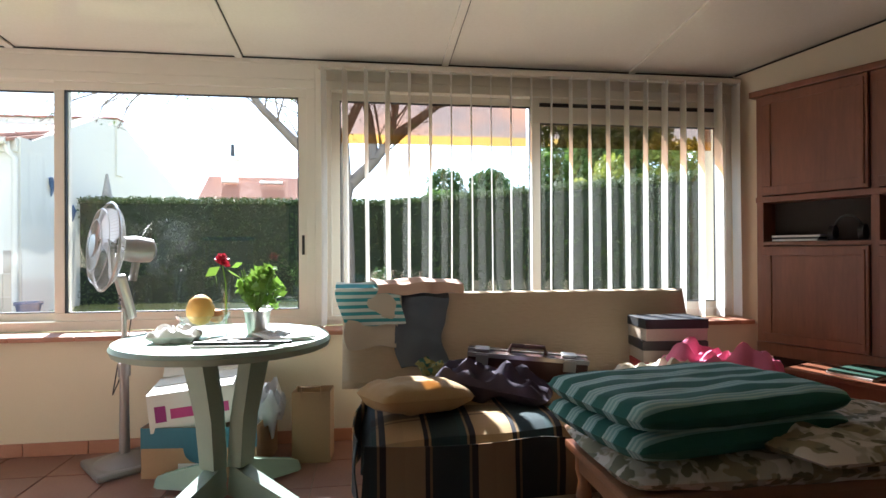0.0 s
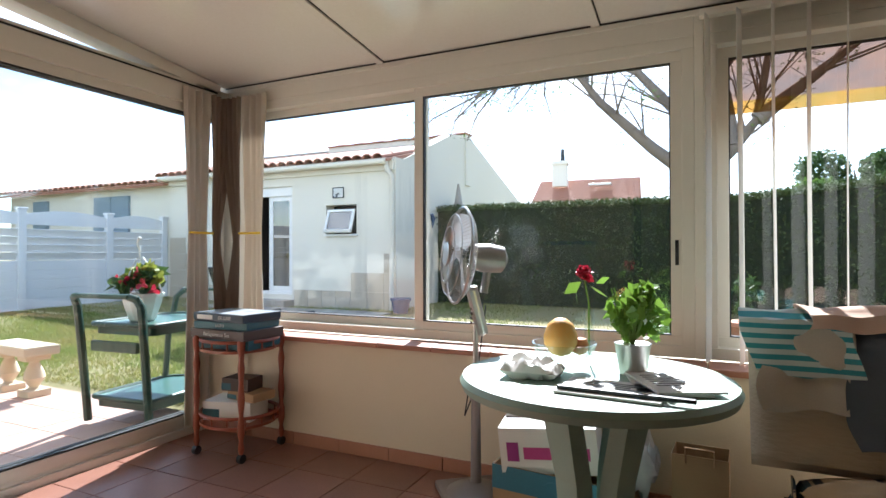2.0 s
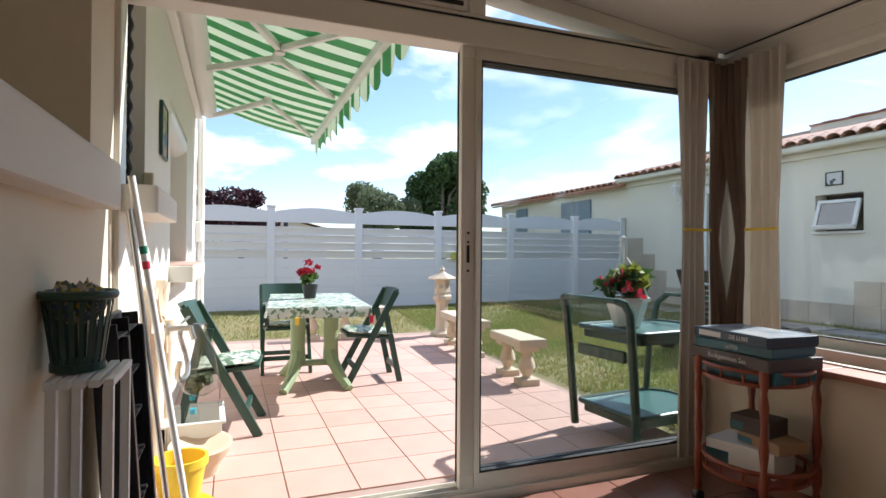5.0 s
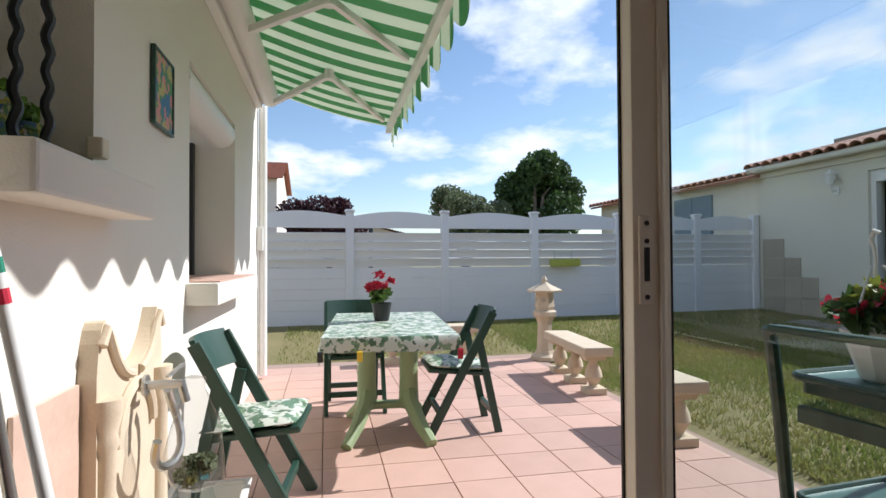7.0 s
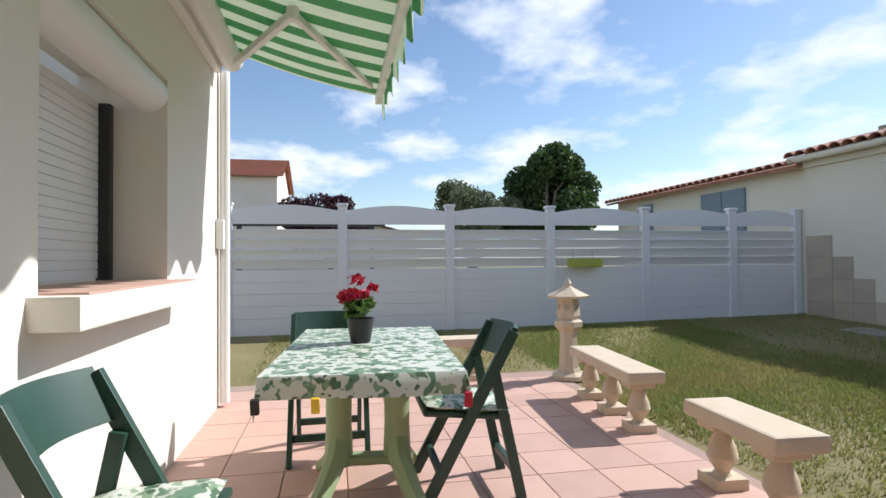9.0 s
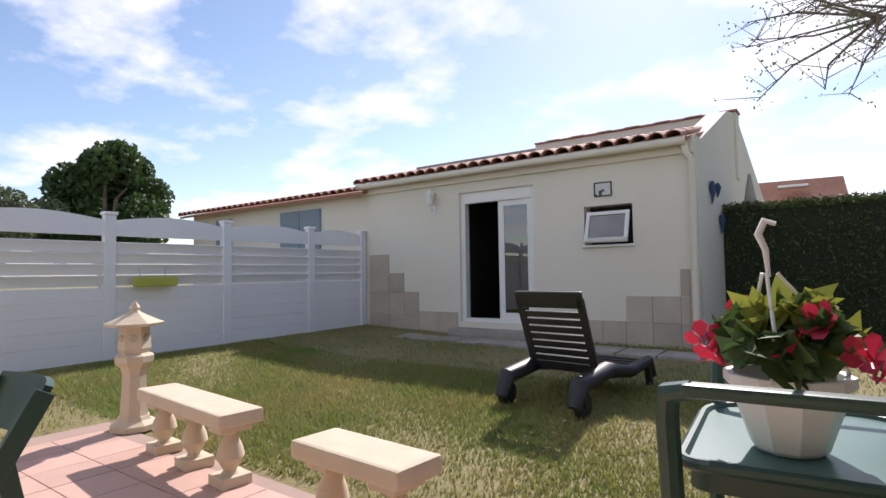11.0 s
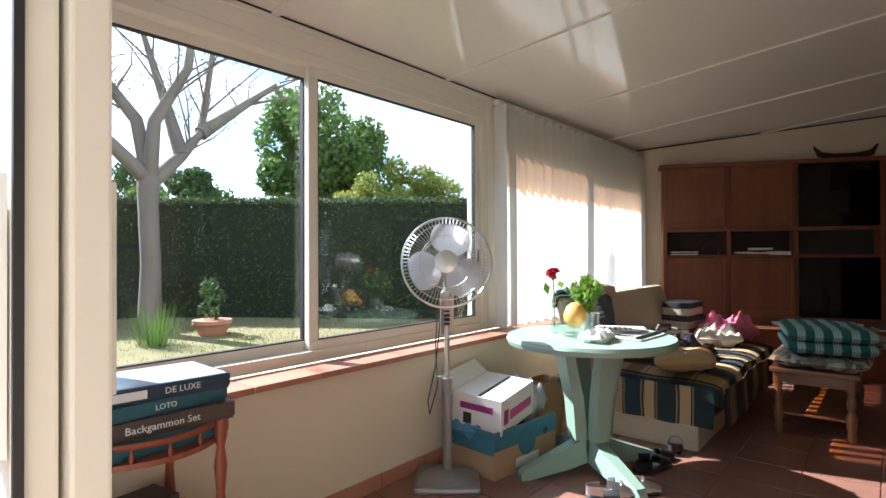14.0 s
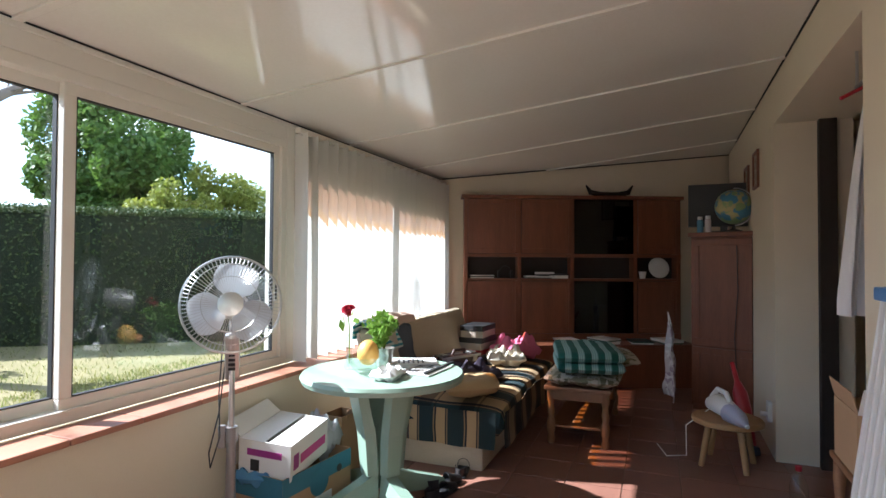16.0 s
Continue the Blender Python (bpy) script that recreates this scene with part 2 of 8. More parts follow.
def box(bm, x0, x1, y0, y1, z0, z1, bevel=0.0, m=None, slot=0):
    """An axis-parallel block, given by its limits, with its edges eased."""
    r = bmesh.ops.create_cube(bm, size=1)
    vs = r["verts"]
    for v in vs:
        v.co = Vector(((x0 + x1) / 2 + v.co.x * (x1 - x0), (y0 + y1) / 2 + v.co.y * (y1 - y0), (z0 + z1) / 2 + v.co.z * (z1 - z0)))
    fs = list({f for v in vs for f in v.link_faces})
    for f in fs:
        f.material_index = slot
    if bevel:
        out = bmesh.ops.bevel(bm, geom=list({e for v in vs for e in v.link_edges}), offset=bevel, segments=2, profile=0.6, affect="EDGES")
        vs = list({v for f in out["faces"] for v in f.verts} | {v for v in vs if v.is_valid})
    if m is not None:
        for v in vs:
            v.co = m @ v.co
    return bm


def blocks(*limits, bevel=0.0):
    bm = bmesh.new()
    for b in limits:
        box(bm, *b, bevel=bevel)
    return bm


def rod(bm, a, b, r0, r1=None, seg=12, cap=True):
    """A round bar from a to b."""
    a, b = Vector(a), Vector(b)
    r1 = r0 if r1 is None else r1
    q = (b - a).to_track_quat("Z", "Y").to_matrix().to_4x4()
    bmesh.ops.create_cone(bm, cap_ends=cap, segments=seg, radius1=r0, radius2=r1, depth=(b - a).length, matrix=Matrix.Translation((a + b) / 2) @ q)
    return bm


def bar(bm, a, b, w, t, up=(0, 0, 1), bevel=0.004):
    """A flat bar from a to b, w wide across and t thick along up."""
    a, b = Vector(a), Vector(b)
    d = (b - a).normalized()
    u = Vector(up)
    s = d.cross(u)
    s = s.normalized() if s.length > 1e-4 else Vector((1, 0, 0))
    u = s.cross(d)
    m = Matrix((( s.x, d.x, u.x, 0), (s.y, d.y, u.y, 0), (s.z, d.z, u.z, 0), (0, 0, 0, 1)))
    h = (b - a).length
    return box(bm, -w / 2, w / 2, -h / 2, h / 2, -t / 2, t / 2, bevel=bevel, m=Matrix.Translation((a + b) / 2) @ m)


def tube(bm, pts, r, seg=8, closed=False):
    """A round tube through points; r a number or one radius a point."""
    pts = [Vector(p) for p in pts]
    n = len(pts)
    rings = []
    ref = None
    for i, p in enumerate(pts):
        a = pts[(i - 1) % n] if closed or i else p
        b = pts[(i + 1) % n] if closed or i < n - 1 else p
        d = (b - a).normalized()
        if ref is None:
            ref = d.orthogonal().normalized()
        u = (ref - d * ref.dot(d)).normalized()
        ref = u
        v = d.cross(u)
        rr = r[i] if isinstance(r, (list, tuple)) else r
        rings.append([bm.verts.new(p + (u * math.cos(2 * math.pi * k / seg) + v * math.sin(2 * math.pi * k / seg)) * rr) for k in range(seg)])
    for i in range(n if closed else n - 1):
        A, B = rings[i], rings[(i + 1) % n]
        for k in range(seg):
            bm.faces.new((A[k], A[(k + 1) % seg], B[(k + 1) % seg], B[k]))
    if not closed:
        bm.faces.new(rings[0][::-1]); bm.faces.new(rings[-1])
    return bm


def lathe(bm, profile, seg=24, at=(0, 0, 0), squash=1.0):
    """A turned body: (radius, height) pairs from the bottom up."""
    rings = []
    for r, z in profile:
        rings.append([bm.verts.new((at[0] + r * math.cos(2 * math.pi * k / seg), at[1] + squash * r * math.sin(2 * math.pi * k / seg), at[2] + z)) for k in range(seg)])
    for A, B in zip(rings, rings[1:]):
        for k in range(seg):
            bm.faces.new((A[k], A[(k + 1) % seg], B[(k + 1) % seg], B[k]))
    bm.faces.new(rings[0][::-1]); bm.faces.new(rings[-1])
    return bm


def sheet(bm, f, nu, nv, thick=0.0):
    """A surface f(u, v), u and v from 0 to 1; thick gives it a second side along its normals."""
    vs = [[bm.verts.new(f(i / nu, j / nv)) for j in range(nv + 1)] for i in range(nu + 1)]
    fs = [bm.faces.new((vs[i][j], vs[i + 1][j], vs[i + 1][j + 1], vs[i][j + 1])) for i in range(nu) for j in range(nv)]
    if thick:
        bm.normal_update()
        bmesh.ops.solidify(bm, geom=fs, thickness=thick)
    return bm


def cushion(bm, sx, sy, sz, nu=16, nv=16, power=3.2, at=(0, 0, 0), wrinkle=0.0, seed=0.0):
    """A stuffed pad: flat in the middle, thin round the seam."""
    for side in (1, -1):
        def f(u, v):
            a, b = 2 * u - 1, 2 * v - 1
            h = (max(0, 1 - abs(a) ** power) * max(0, 1 - abs(b) ** power)) ** 0.45
            w = wrinkle * noise.noise(Vector((a * 3 + seed, b * 3, side * 2.0))) * h
            k = 1 - 0.05 * (a * a * b * b)
            return Vector((at[0] + a * k * sx / 2, at[1] + b * k * sy / 2, at[2] + sz / 2 + side * h * sz / 2 + w))
        sheet(bm, f, nu, nv)
    bmesh.ops.remove_doubles(bm, verts=bm.verts, dist=1e-4)
    return bm


def drape(bm, f, nu, nv, amp, freq, seed=0.0, thick=0.006):
    """A cloth over f(u, v), with folds."""
    def g(u, v):
        p = Vector(f(u, v))
        return p + Vector((noise.noise((p * freq) + Vector((seed, 0, 0))), noise.noise((p * freq) + Vector((seed, 7, 0))), noise.noise((p * freq) + Vector((seed, 0, 9))))) * amp
    return sheet(bm, g, nu, nv, thick)


def words(text, size, m, mat, parent, name="lettering", extrude=0.0008):
    """Writing, standing off its surface by a hair."""
    cu = bpy.data.curves.new(name, "FONT")
    cu.body, cu.size, cu.extrude, cu.align_x, cu.align_y = text, size, extrude, "CENTER", "CENTER"
    cu.resolution_u = 2
    tmp = bpy.data.objects.new("tmp", cu)
    scene.collection.objects.link(tmp)
    me = bpy.data.meshes.new_from_object(tmp.evaluated_get(bpy.context.evaluated_depsgraph_get()))
    bpy.data.objects.remove(tmp); bpy.data.curves.remove(cu)
    me.materials.clear(); me.materials.append(mat)
    ob = new(name, me); ob.parent = parent; ob.matrix_basis = m
    return ob


def sloped(y):
    """The ceiling's underside."""
    return 2.285 + 0.107 * (3.82 - y)


# ---- setting: the veranda ----
XW, YN, YLOW, YLEDGE = -3.40, 3.80, 3.61, 0.655
SLANT = 0.45                                   # the east wall runs askew: metres of x for each metre of y
HOUSE = pose(-3.40, 0.78, 0, 0, 0, -1.0)     # along the house's wall inside, x from the veranda's west side
FRONT = pose(-3.40, 0.795, 0, 0, 0, -0.3)      # along the house front outside, x running back to the west


def east(y):
    return 2.34 + SLANT * (3.81 - y)


def prism(bm, xy, z0, z1):
    lo = [bm.verts.new((x, y, z0 if not callable(z0) else z0(y))) for x, y in xy]
    hi = [bm.verts.new((x, y, z1 if not callable(z1) else z1(y))) for x, y in xy]
    n = len(xy)
    for k in range(n):
        bm.faces.new((lo[k], lo[(k + 1) % n], hi[(k + 1) % n], hi[k]))
    bm.faces.new(lo[::-1]); bm.faces.new(hi)
    return bm


structure("floor", prism(bmesh.new(), [(-3.52, 0.1), (4.4, -0.2), (2.4, 3.95), (-3.52, 3.95)], -0.12, -0.004), M_GROUT, "bed of grout under terracotta floor tiles", "floor")
# ceiling panels with raised joint strips, one mesh
bm = bmesh.new()
JOINTS = (-3.40, -2.142, -0.888, 0.366, 1.62, 2.874, 4.13)
for a, b in zip(JOINTS, JOINTS[1:]):
    sheet(bm, lambda u, v: Vector((a + 0.004 + (b - a - 0.008) * u, 0.3 + 3.62 * v, sloped(0.3 + 3.62 * v))), 1, 1)
    box(bm, b - 0.022, b + 0.022, 0, 3.62, -0.012, 0.004, bevel=0.003, m=pose(0, 0.3, sloped(0.3), -math.degrees(math.atan(0.107)), 0, 0))
    box(bm, b + 0.022, b + 0.028, 0, 3.62, -0.003, 0.004, m=pose(0, 0.3, sloped(0.3), -math.degrees(math.atan(0.107)), 0, 0), slot=1)
structure("ceiling", bm, [M_CEIL, M_SEAL], "cream glossy roof panels with narrow joint strips", "ceiling")
structure("roof", prism(bmesh.new(), [(-3.62, 0.2), (4.6, 0.2), (4.6, 4.10), (-3.62, 4.10)], lambda y: sloped(y) + 0.07, lambda y: sloped(y) + 0.16), M_WHITE, "white veranda roof deck", "roof")

# north: a low wall with a tiled ledge, windows above
structure("wall_north", prism(bmesh.new(), [(-3.45, YLOW), (2.42, YLOW), (2.36, 3.98), (-3.45, 3.98)], -0.1, 0.625), M_CREAM, "low cream rendered wall under the veranda windows")
ledge = thing("window_ledge", pose(0, 0, 0), "terracotta tiled ledge along the veranda windows", "ledge", kind="structure")
x = -3.36
while x < 2.3:
    b = min(x + 0.33, 2.36)
    part("tile", box(bmesh.new(), x + 0.002, b - 0.002, YLOW - 0.035, YN - 0.02, 0.625, YLEDGE - 0.002, bevel=0.006), M_SKIRT, ledge)
    x += 0.33
structure("wall_above_windows", blocks((-3.5, 2.36, YN, 3.98, 2.17, 2.44)), M_ALU, "cream beam above the windows")


def frame_bars(bm, x0, x1, z0, z1, w, y0, y1, bevel=0.004):
    """A rectangular frame in a plane of constant y."""
    box(bm, x0, x1, y0, y1, z1 - w, z1, bevel); box(bm, x0, x1, y0, y1, z0, z0 + w, bevel)
    box(bm, x0, x0 + w, y0, y1, z0 + w, z1 - w, bevel); box(bm, x1 - w, x1, y0, y1, z0 + w, z1 - w, bevel)
    return bm


def sliding_window(name, x0, x1, mid, vent):
    win = thing(name, pose(0, 0, 0), "two-leaf sliding window in a cream aluminium frame", "window", kind="structure")
    part("window_frame", frame_bars(bmesh.new(), x0, x1, 0.655, 2.165, 0.055, YN - 0.01, YN + 0.12), M_ALU, win)
    part("window_head", blocks((x0, x1, YN - 0.012, YN + 0.02, 2.165, 2.27), bevel=0.004), M_ALU, win)
    for k, (a, b, dy) in enumerate(((x0 + 0.05, mid + 0.03, 0.055), (mid - 0.03, x1 - 0.05, 0.012))):
        top = 2.115
        if vent and k == 1:
            part("vent", blocks((a, b, YN + dy, YN + dy + 0.05, 1.99, top)), M_ALU, win)
            part("vent_grille", blocks((a + 0.05, b - 0.03, YN + dy - 0.004, YN + dy, 2.05, 2.075)), M_BLACKPL, win)
            top = 2.0
        leaf = part("sash", frame_bars(bmesh.new(), a, b, 0.70, top, 0.055, YN + dy, YN + dy + 0.035), M_ALU, win)
        part("seal", frame_bars(bmesh.new(), a + 0.053, b - 0.053, 0.753, top - 0.053, 0.008, YN + dy + 0.004, YN + dy + 0.03, 0), M_SEAL, leaf)
        pane = part("pane", blocks((a + 0.056, b - 0.056, YN + dy + 0.014, YN + dy + 0.019, 0.756, top - 0.056)), M_GLASS, leaf)
        pane.visible_shadow = False
    hx = x1 - 0.078
    part("latch", blocks((hx - 0.008, hx + 0.008, YN + 0.008, YN + 0.014, 1.09, 1.21), bevel=0.003), M_BLACKPL, win)
    return win


sliding_window("window_1", -3.33, -0.44, -1.90, False)
structure("post_between_windows", blocks((-0.44, -0.40, YN - 0.014, YN + 0.12, 0.655, 2.27), bevel=0.004), M_ALU, "cream aluminium post", "post")
sliding_window("window_2", -0.40, 2.36, 0.975, True)
structure("post_north_west", blocks((-3.45, -3.33, YN - 0.01, YN + 0.10, 0.0, 2.33), bevel=0.006), M_ALU, "cream aluminium corner post", "post")
structure("trim_north", blocks((-3.4, 2.36, YN - 0.02, YN + 0.015, 2.255, 2.29), bevel=0.005), M_ALU, "cream ceiling trim", "trim")

structure("trim_seal_north", blocks((-3.38, 2.36, YN - 0.0265, YN - 0.0205, 2.280, 2.2865)), M_SEAL, "dark joint under the ceiling", "trim")
bm = rod(bmesh.new(), HOUSE @ Vector((0.03, 0.004, sloped(0.78) - 0.006)), HOUSE @ Vector((6.4, 0.004, sloped(0.668) - 0.006)), 0.006, seg=6)
structure("trim_seal_south", bm, M_SEAL, "dark joint under the ceiling", "trim")
bm = rod(bmesh.new(), (east(0.62) - 0.004, 0.62, sloped(0.62) - 0.006), (east(3.76) - 0.004, 3.76, sloped(3.76) - 0.006), 0.006, seg=6)
structure("trim_seal_east", bm, M_SEAL, "dark joint under the ceiling", "trim")

# west: sliding glass door under a sloping transom
D0, D1 = 0.80, 3.79
door = thing("door_1", pose(0, 0, 0), "sliding glass door standing open in a cream aluminium frame", "sliding door", kind="structure")
part("threshold", blocks((XW - 0.10, XW + 0.03, D0 - 0.06, D1, -0.02, 0.045), bevel=0.006), M_ALU, door)
for k in range(3):
    part("rail", blocks((XW - 0.085 + 0.045 * k, XW - 0.078 + 0.045 * k, D0, D1, 0.045, 0.062)), M_ALU, door)
part("head", blocks((XW - 0.10, XW + 0.03, D0 - 0.06, D1, 2.11, 2.255), bevel=0.006), M_ALU, door)
part("head_groove", blocks((XW + 0.031, XW + 0.034, D0, D1 - 0.1, 2.226, 2.236)), M_SEAL, door)
part("jamb", blocks((XW - 0.10, XW + 0.03, D0 - 0.06, D0, 0.045, 2.11), bevel=0.006), M_ALU, door)
for y0, y1, dx, sw in ((2.185, 3.78, -0.048, 0.085), (2.172, 3.77, -0.008, 0.100)):
    leaf = part("leaf", bmesh.new(), M_ALU, door)
    bm = bmesh.new()
    for a, b, c, d in ((y0, y1, 2.055, 2.115), (y0, y1, 0.06, 0.125), (y0, y0 + sw, 0.125, 2.055), (y1 - 0.025, y1, 0.125, 2.055)):
        box(bm, XW + dx - 0.018, XW + dx + 0.018, a, b, c, d, bevel=0.004)
    finish(bm); bm.to_mesh(leaf.data); bm.free()
    pane = part("pane", blocks((XW + dx - 0.003, XW + dx + 0.003, y0 + sw, y1 - 0.025, 0.125, 2.055)), M_GLASS, leaf)
    pane.visible_shadow = False
    bm = bmesh.new()
    for a, b, c, d in ((y0 + sw - 0.002, y1 - 0.023, 2.045, 2.057), (y0 + sw - 0.002, y1 - 0.023, 0.123, 0.135), (y0 + sw - 0.002, y0 + sw + 0.007, 0.13, 2.05)):
        box(bm, XW + dx - 0.015, XW + dx + 0.015, a, b, c, d)
    part("seal", bm, M_SEAL, leaf)
    if dx < -0.03:
        part("brush", blocks((XW + dx - 0.018, XW + dx - 0.010, y0 - 0.006, y0, 0.07, 2.1)), M_SEAL, leaf)
    else:
        part("lip", blocks((XW + dx + 0.0182, XW + dx + 0.028, y0 + 0.066, y0 + 0.078, 0.07, 2.1), bevel=0.003), M_ALU, leaf)
        pull = part("inside_pull", blocks((XW + dx + 0.0182, XW + dx + 0.026, y0 + 0.012, y0 + 0.050, 1.05, 1.26), bevel=0.0025), M_ALU, leaf)
        part("slot", blocks((XW + dx + 0.0262, XW + dx + 0.0275, y0 + 0.024, y0 + 0.038, 1.105, 1.185)), M_SEAL, pull)
        for zz in (1.068, 1.20, 1.242):
            part("screw", rod(bmesh.new(), (XW + dx + 0.026, y0 + 0.031, zz), (XW + dx + 0.0285, y0 + 0.031, zz), 0.006, seg=10), M_SEAL, pull)
    if dx < -0.03:
        bm = bmesh.new()
        prof = [(1.26, 0.008), (1.248, 0.026), (1.18, 0.032), (1.10, 0.036), (1.065, 0.037), (1.045, 0.027), (1.02, 0.027), (1.01, 0.010)]
        sheet(bm, lambda u, v: Vector((XW + dx - 0.02 - prof[round(u * 7)][1] * math.sin(math.pi * min(1, max(0, v * 1.0))) ** 0.35, y0 + 0.005 + 0.055 * v, prof[round(u * 7)][0])), 7, 8)
        grip = part("outside_handle", bm, M_WHITE, leaf, "cream plastic pull handle", smooth=True)
        part("lock", rod(bmesh.new(), (XW + dx - 0.044, y0 + 0.03, 1.08), (XW + dx - 0.06, y0 + 0.03, 1.08), 0.008), M_BLACKPL, grip)
# transom above the door: two wedge panes
bm = bmesh.new()
box(bm, XW - 0.10, XW + 0.03, D0 - 0.06, D0, 2.255, sloped(D0) - 0.01, 0.004)
box(bm, XW - 0.10, XW + 0.03, 2.20, 2.28, 2.255, sloped(2.28) - 0.01, 0.004)
box(bm, XW - 0.10, XW + 0.03, 0, 3.0, -0.075, -0.004, 0.004, m=pose(0, D0 - 0.06, sloped(D0 - 0.06), -math.degrees(math.atan(0.107)), 0, 0))
part("transom_frame", bm, M_ALU, door)
part("transom_vent", blocks((XW - 0.04, XW + 0.02, 0.86, 2.19, 2.262, 2.325), bevel=0.004), M_ALU, door)
part("vent_slot", blocks((XW + 0.021, XW + 0.024, 0.90, 2.17, 2.285, 2.306)), M_SEAL, door)
for a, b, lo in ((0.80, 2.20, 2.325), (2.28, 3.45, 2.258)):
    bm = bmesh.new()
    vs = [bm.verts.new(p) for p in ((XW - 0.03, a, lo), (XW - 0.03, b, lo), (XW - 0.03, b, max(lo + 0.004, sloped(b) - 0.075)), (XW - 0.03, a, sloped(a) - 0.075))]
    bm.faces.new(vs)
    pane = part("transom_pane", bm, M_GLASS, door); pane.visible_shadow = False

# south: the house wall, with the doorway that the walk starts in and a window niche beside it
TH = 0.45
bm = bmesh.new()
for b in ((0.0, 0.36, -TH, 0, 0, 3.0), (0.36, 1.55, -TH, 0, 0, 1.28), (0.36, 1.55, -TH, 0, 2.25, 3.0), (1.55, 2.35, -TH, 0, 0, 3.0), (2.35, 4.20, -TH, 0, 2.30, 3.0), (4.20, 7.8, -TH, 0, 0, 3.0)):
    box(bm, *b)
structure("wall_south", bm, M_CREAM, "cream rendered house wall inside the veranda", m=HOUSE)
structure("window_niche", blocks((0.36, 1.55, -0.40, -0.36, 1.28, 2.25)), M_WHITE, "closed white shutter in a window niche", "shutter", m=HOUSE)
structure("niche_sill", blocks((0.30, 1.62, -0.36, 0.075, 1.28, 1.43), bevel=0.012), M_WHITEWALL, "thick cream window sill", "sill", m=HOUSE)
bm = bmesh.new()
for b in ((-0.2, 4.0, -2.4, -2.3, 0, 2.6), (1.2, 1.3, -2.3, -TH, 0, 2.6), (5.2, 5.3, -2.3, -TH, 0, 2.6), (1.2, 5.3, -2.3, -TH, 2.5, 2.6), (1.2, 5.3, -2.4, -2.3, 0, 2.6)):
    box(bm, *b)
structure("wall_house_room", bm, M_CREAM, "plain walls of the room behind", m=HOUSE)
structure("floor_house_room", blocks((1.2, 5.3, -2.4, -0.30, -0.1, -0.003)), M_GROUT, "floor of the room behind", "floor", m=HOUSE)
hd = thing("door_2", HOUSE @ pose(2.42, -0.30, 0), "dark brown house door standing open inward", "door", kind="structure")
part("door_frame", blocks((-0.07, 0.0, -0.05, 0.05, 0, 2.3), (1.72, 1.78, -0.05, 0.05, 0, 2.3), bevel=0.004), M_DARKWOOD_SHADE, hd)

# east: a wall askew
structure("wall_east", prism(bmesh.new(), [(east(4.0), 4.0), (east(4.0) + 0.3, 4.0), (east(-0.2) + 0.3, -0.2), (east(-0.2), -0.2)], -0.1, lambda y: sloped(y) + 0.05), M_CREAM, "cream rendered wall behind the cabinet")

# ---- setting: house front outside ----
bm = bmesh.new()
for b in ((-0.60, -0.03, -TH, 0, -0.2, 1.40), (-0.60, -0.03, -TH, 0, 2.35, 3.0), (-1.73, -0.60, -TH, 0, -0.2, 3.0), (-3.07, -1.73, -TH, 0, -0.2, 0.98), (-3.07, -1.73, -TH, 0, 2.16, 3.0), (-4.46, -3.07, -TH, 0, -0.2, 3.0), (-0.03, 0.0, -TH, 0, -0.2, 3.0), (-4.46, -4.01, -6.0, -TH, -0.2, 3.0)):
    box(bm, *b)
structure("wall_house_front", bm, M_WHITEWALL, "white rendered house front beside the terrace", m=FRONT)
# ---- setting: terrace, lawn, far ground ----
TERR = [(-8.54, 0.35), (-3.45, 0.35), (-3.45, 3.80), (-8.54, 3.90)]
structure("terrace", prism(bmesh.new(), TERR, -0.15, 0.008), M_GROUT_OUT, "grout bed of the tiled terrace", "terrace")
bm = bmesh.new()
N = 60


def lie(x, y):
    """The garden's level."""
    if -8.64 < x < -3.3 and y < 3.9:
        return -0.06
    if x > -3.6 and y < 4.1:
        return -0.06
    return 0.025 * max(0, min(6, y - 3.9)) + 0.055 * max(0, min(2.6, -x - 8.6)) * max(0.0, 1 - 0.09 * max(0, y - 3.9))


GX = [-400, -120, -60, -30] + [-20 + 0.5 * k for k in range(61)] + [20, 40, 90, 300]
GY = [-300, -80, -30, -12] + [-4 + 0.5 * k for k in range(41)] + [22, 30, 60, 120, 400]
gv = [[bm.verts.new((x, y, lie(x, y))) for y in GY] for x in GX]
for i in range(len(GX) - 1):
    for j in range(len(GY) - 1):
        bm.faces.new((gv[i][j], gv[i + 1][j], gv[i + 1][j + 1], gv[i][j + 1]))
structure("ground", bm, M_SOIL, "short dry lawn on sandy soil", "ground", smooth=True)

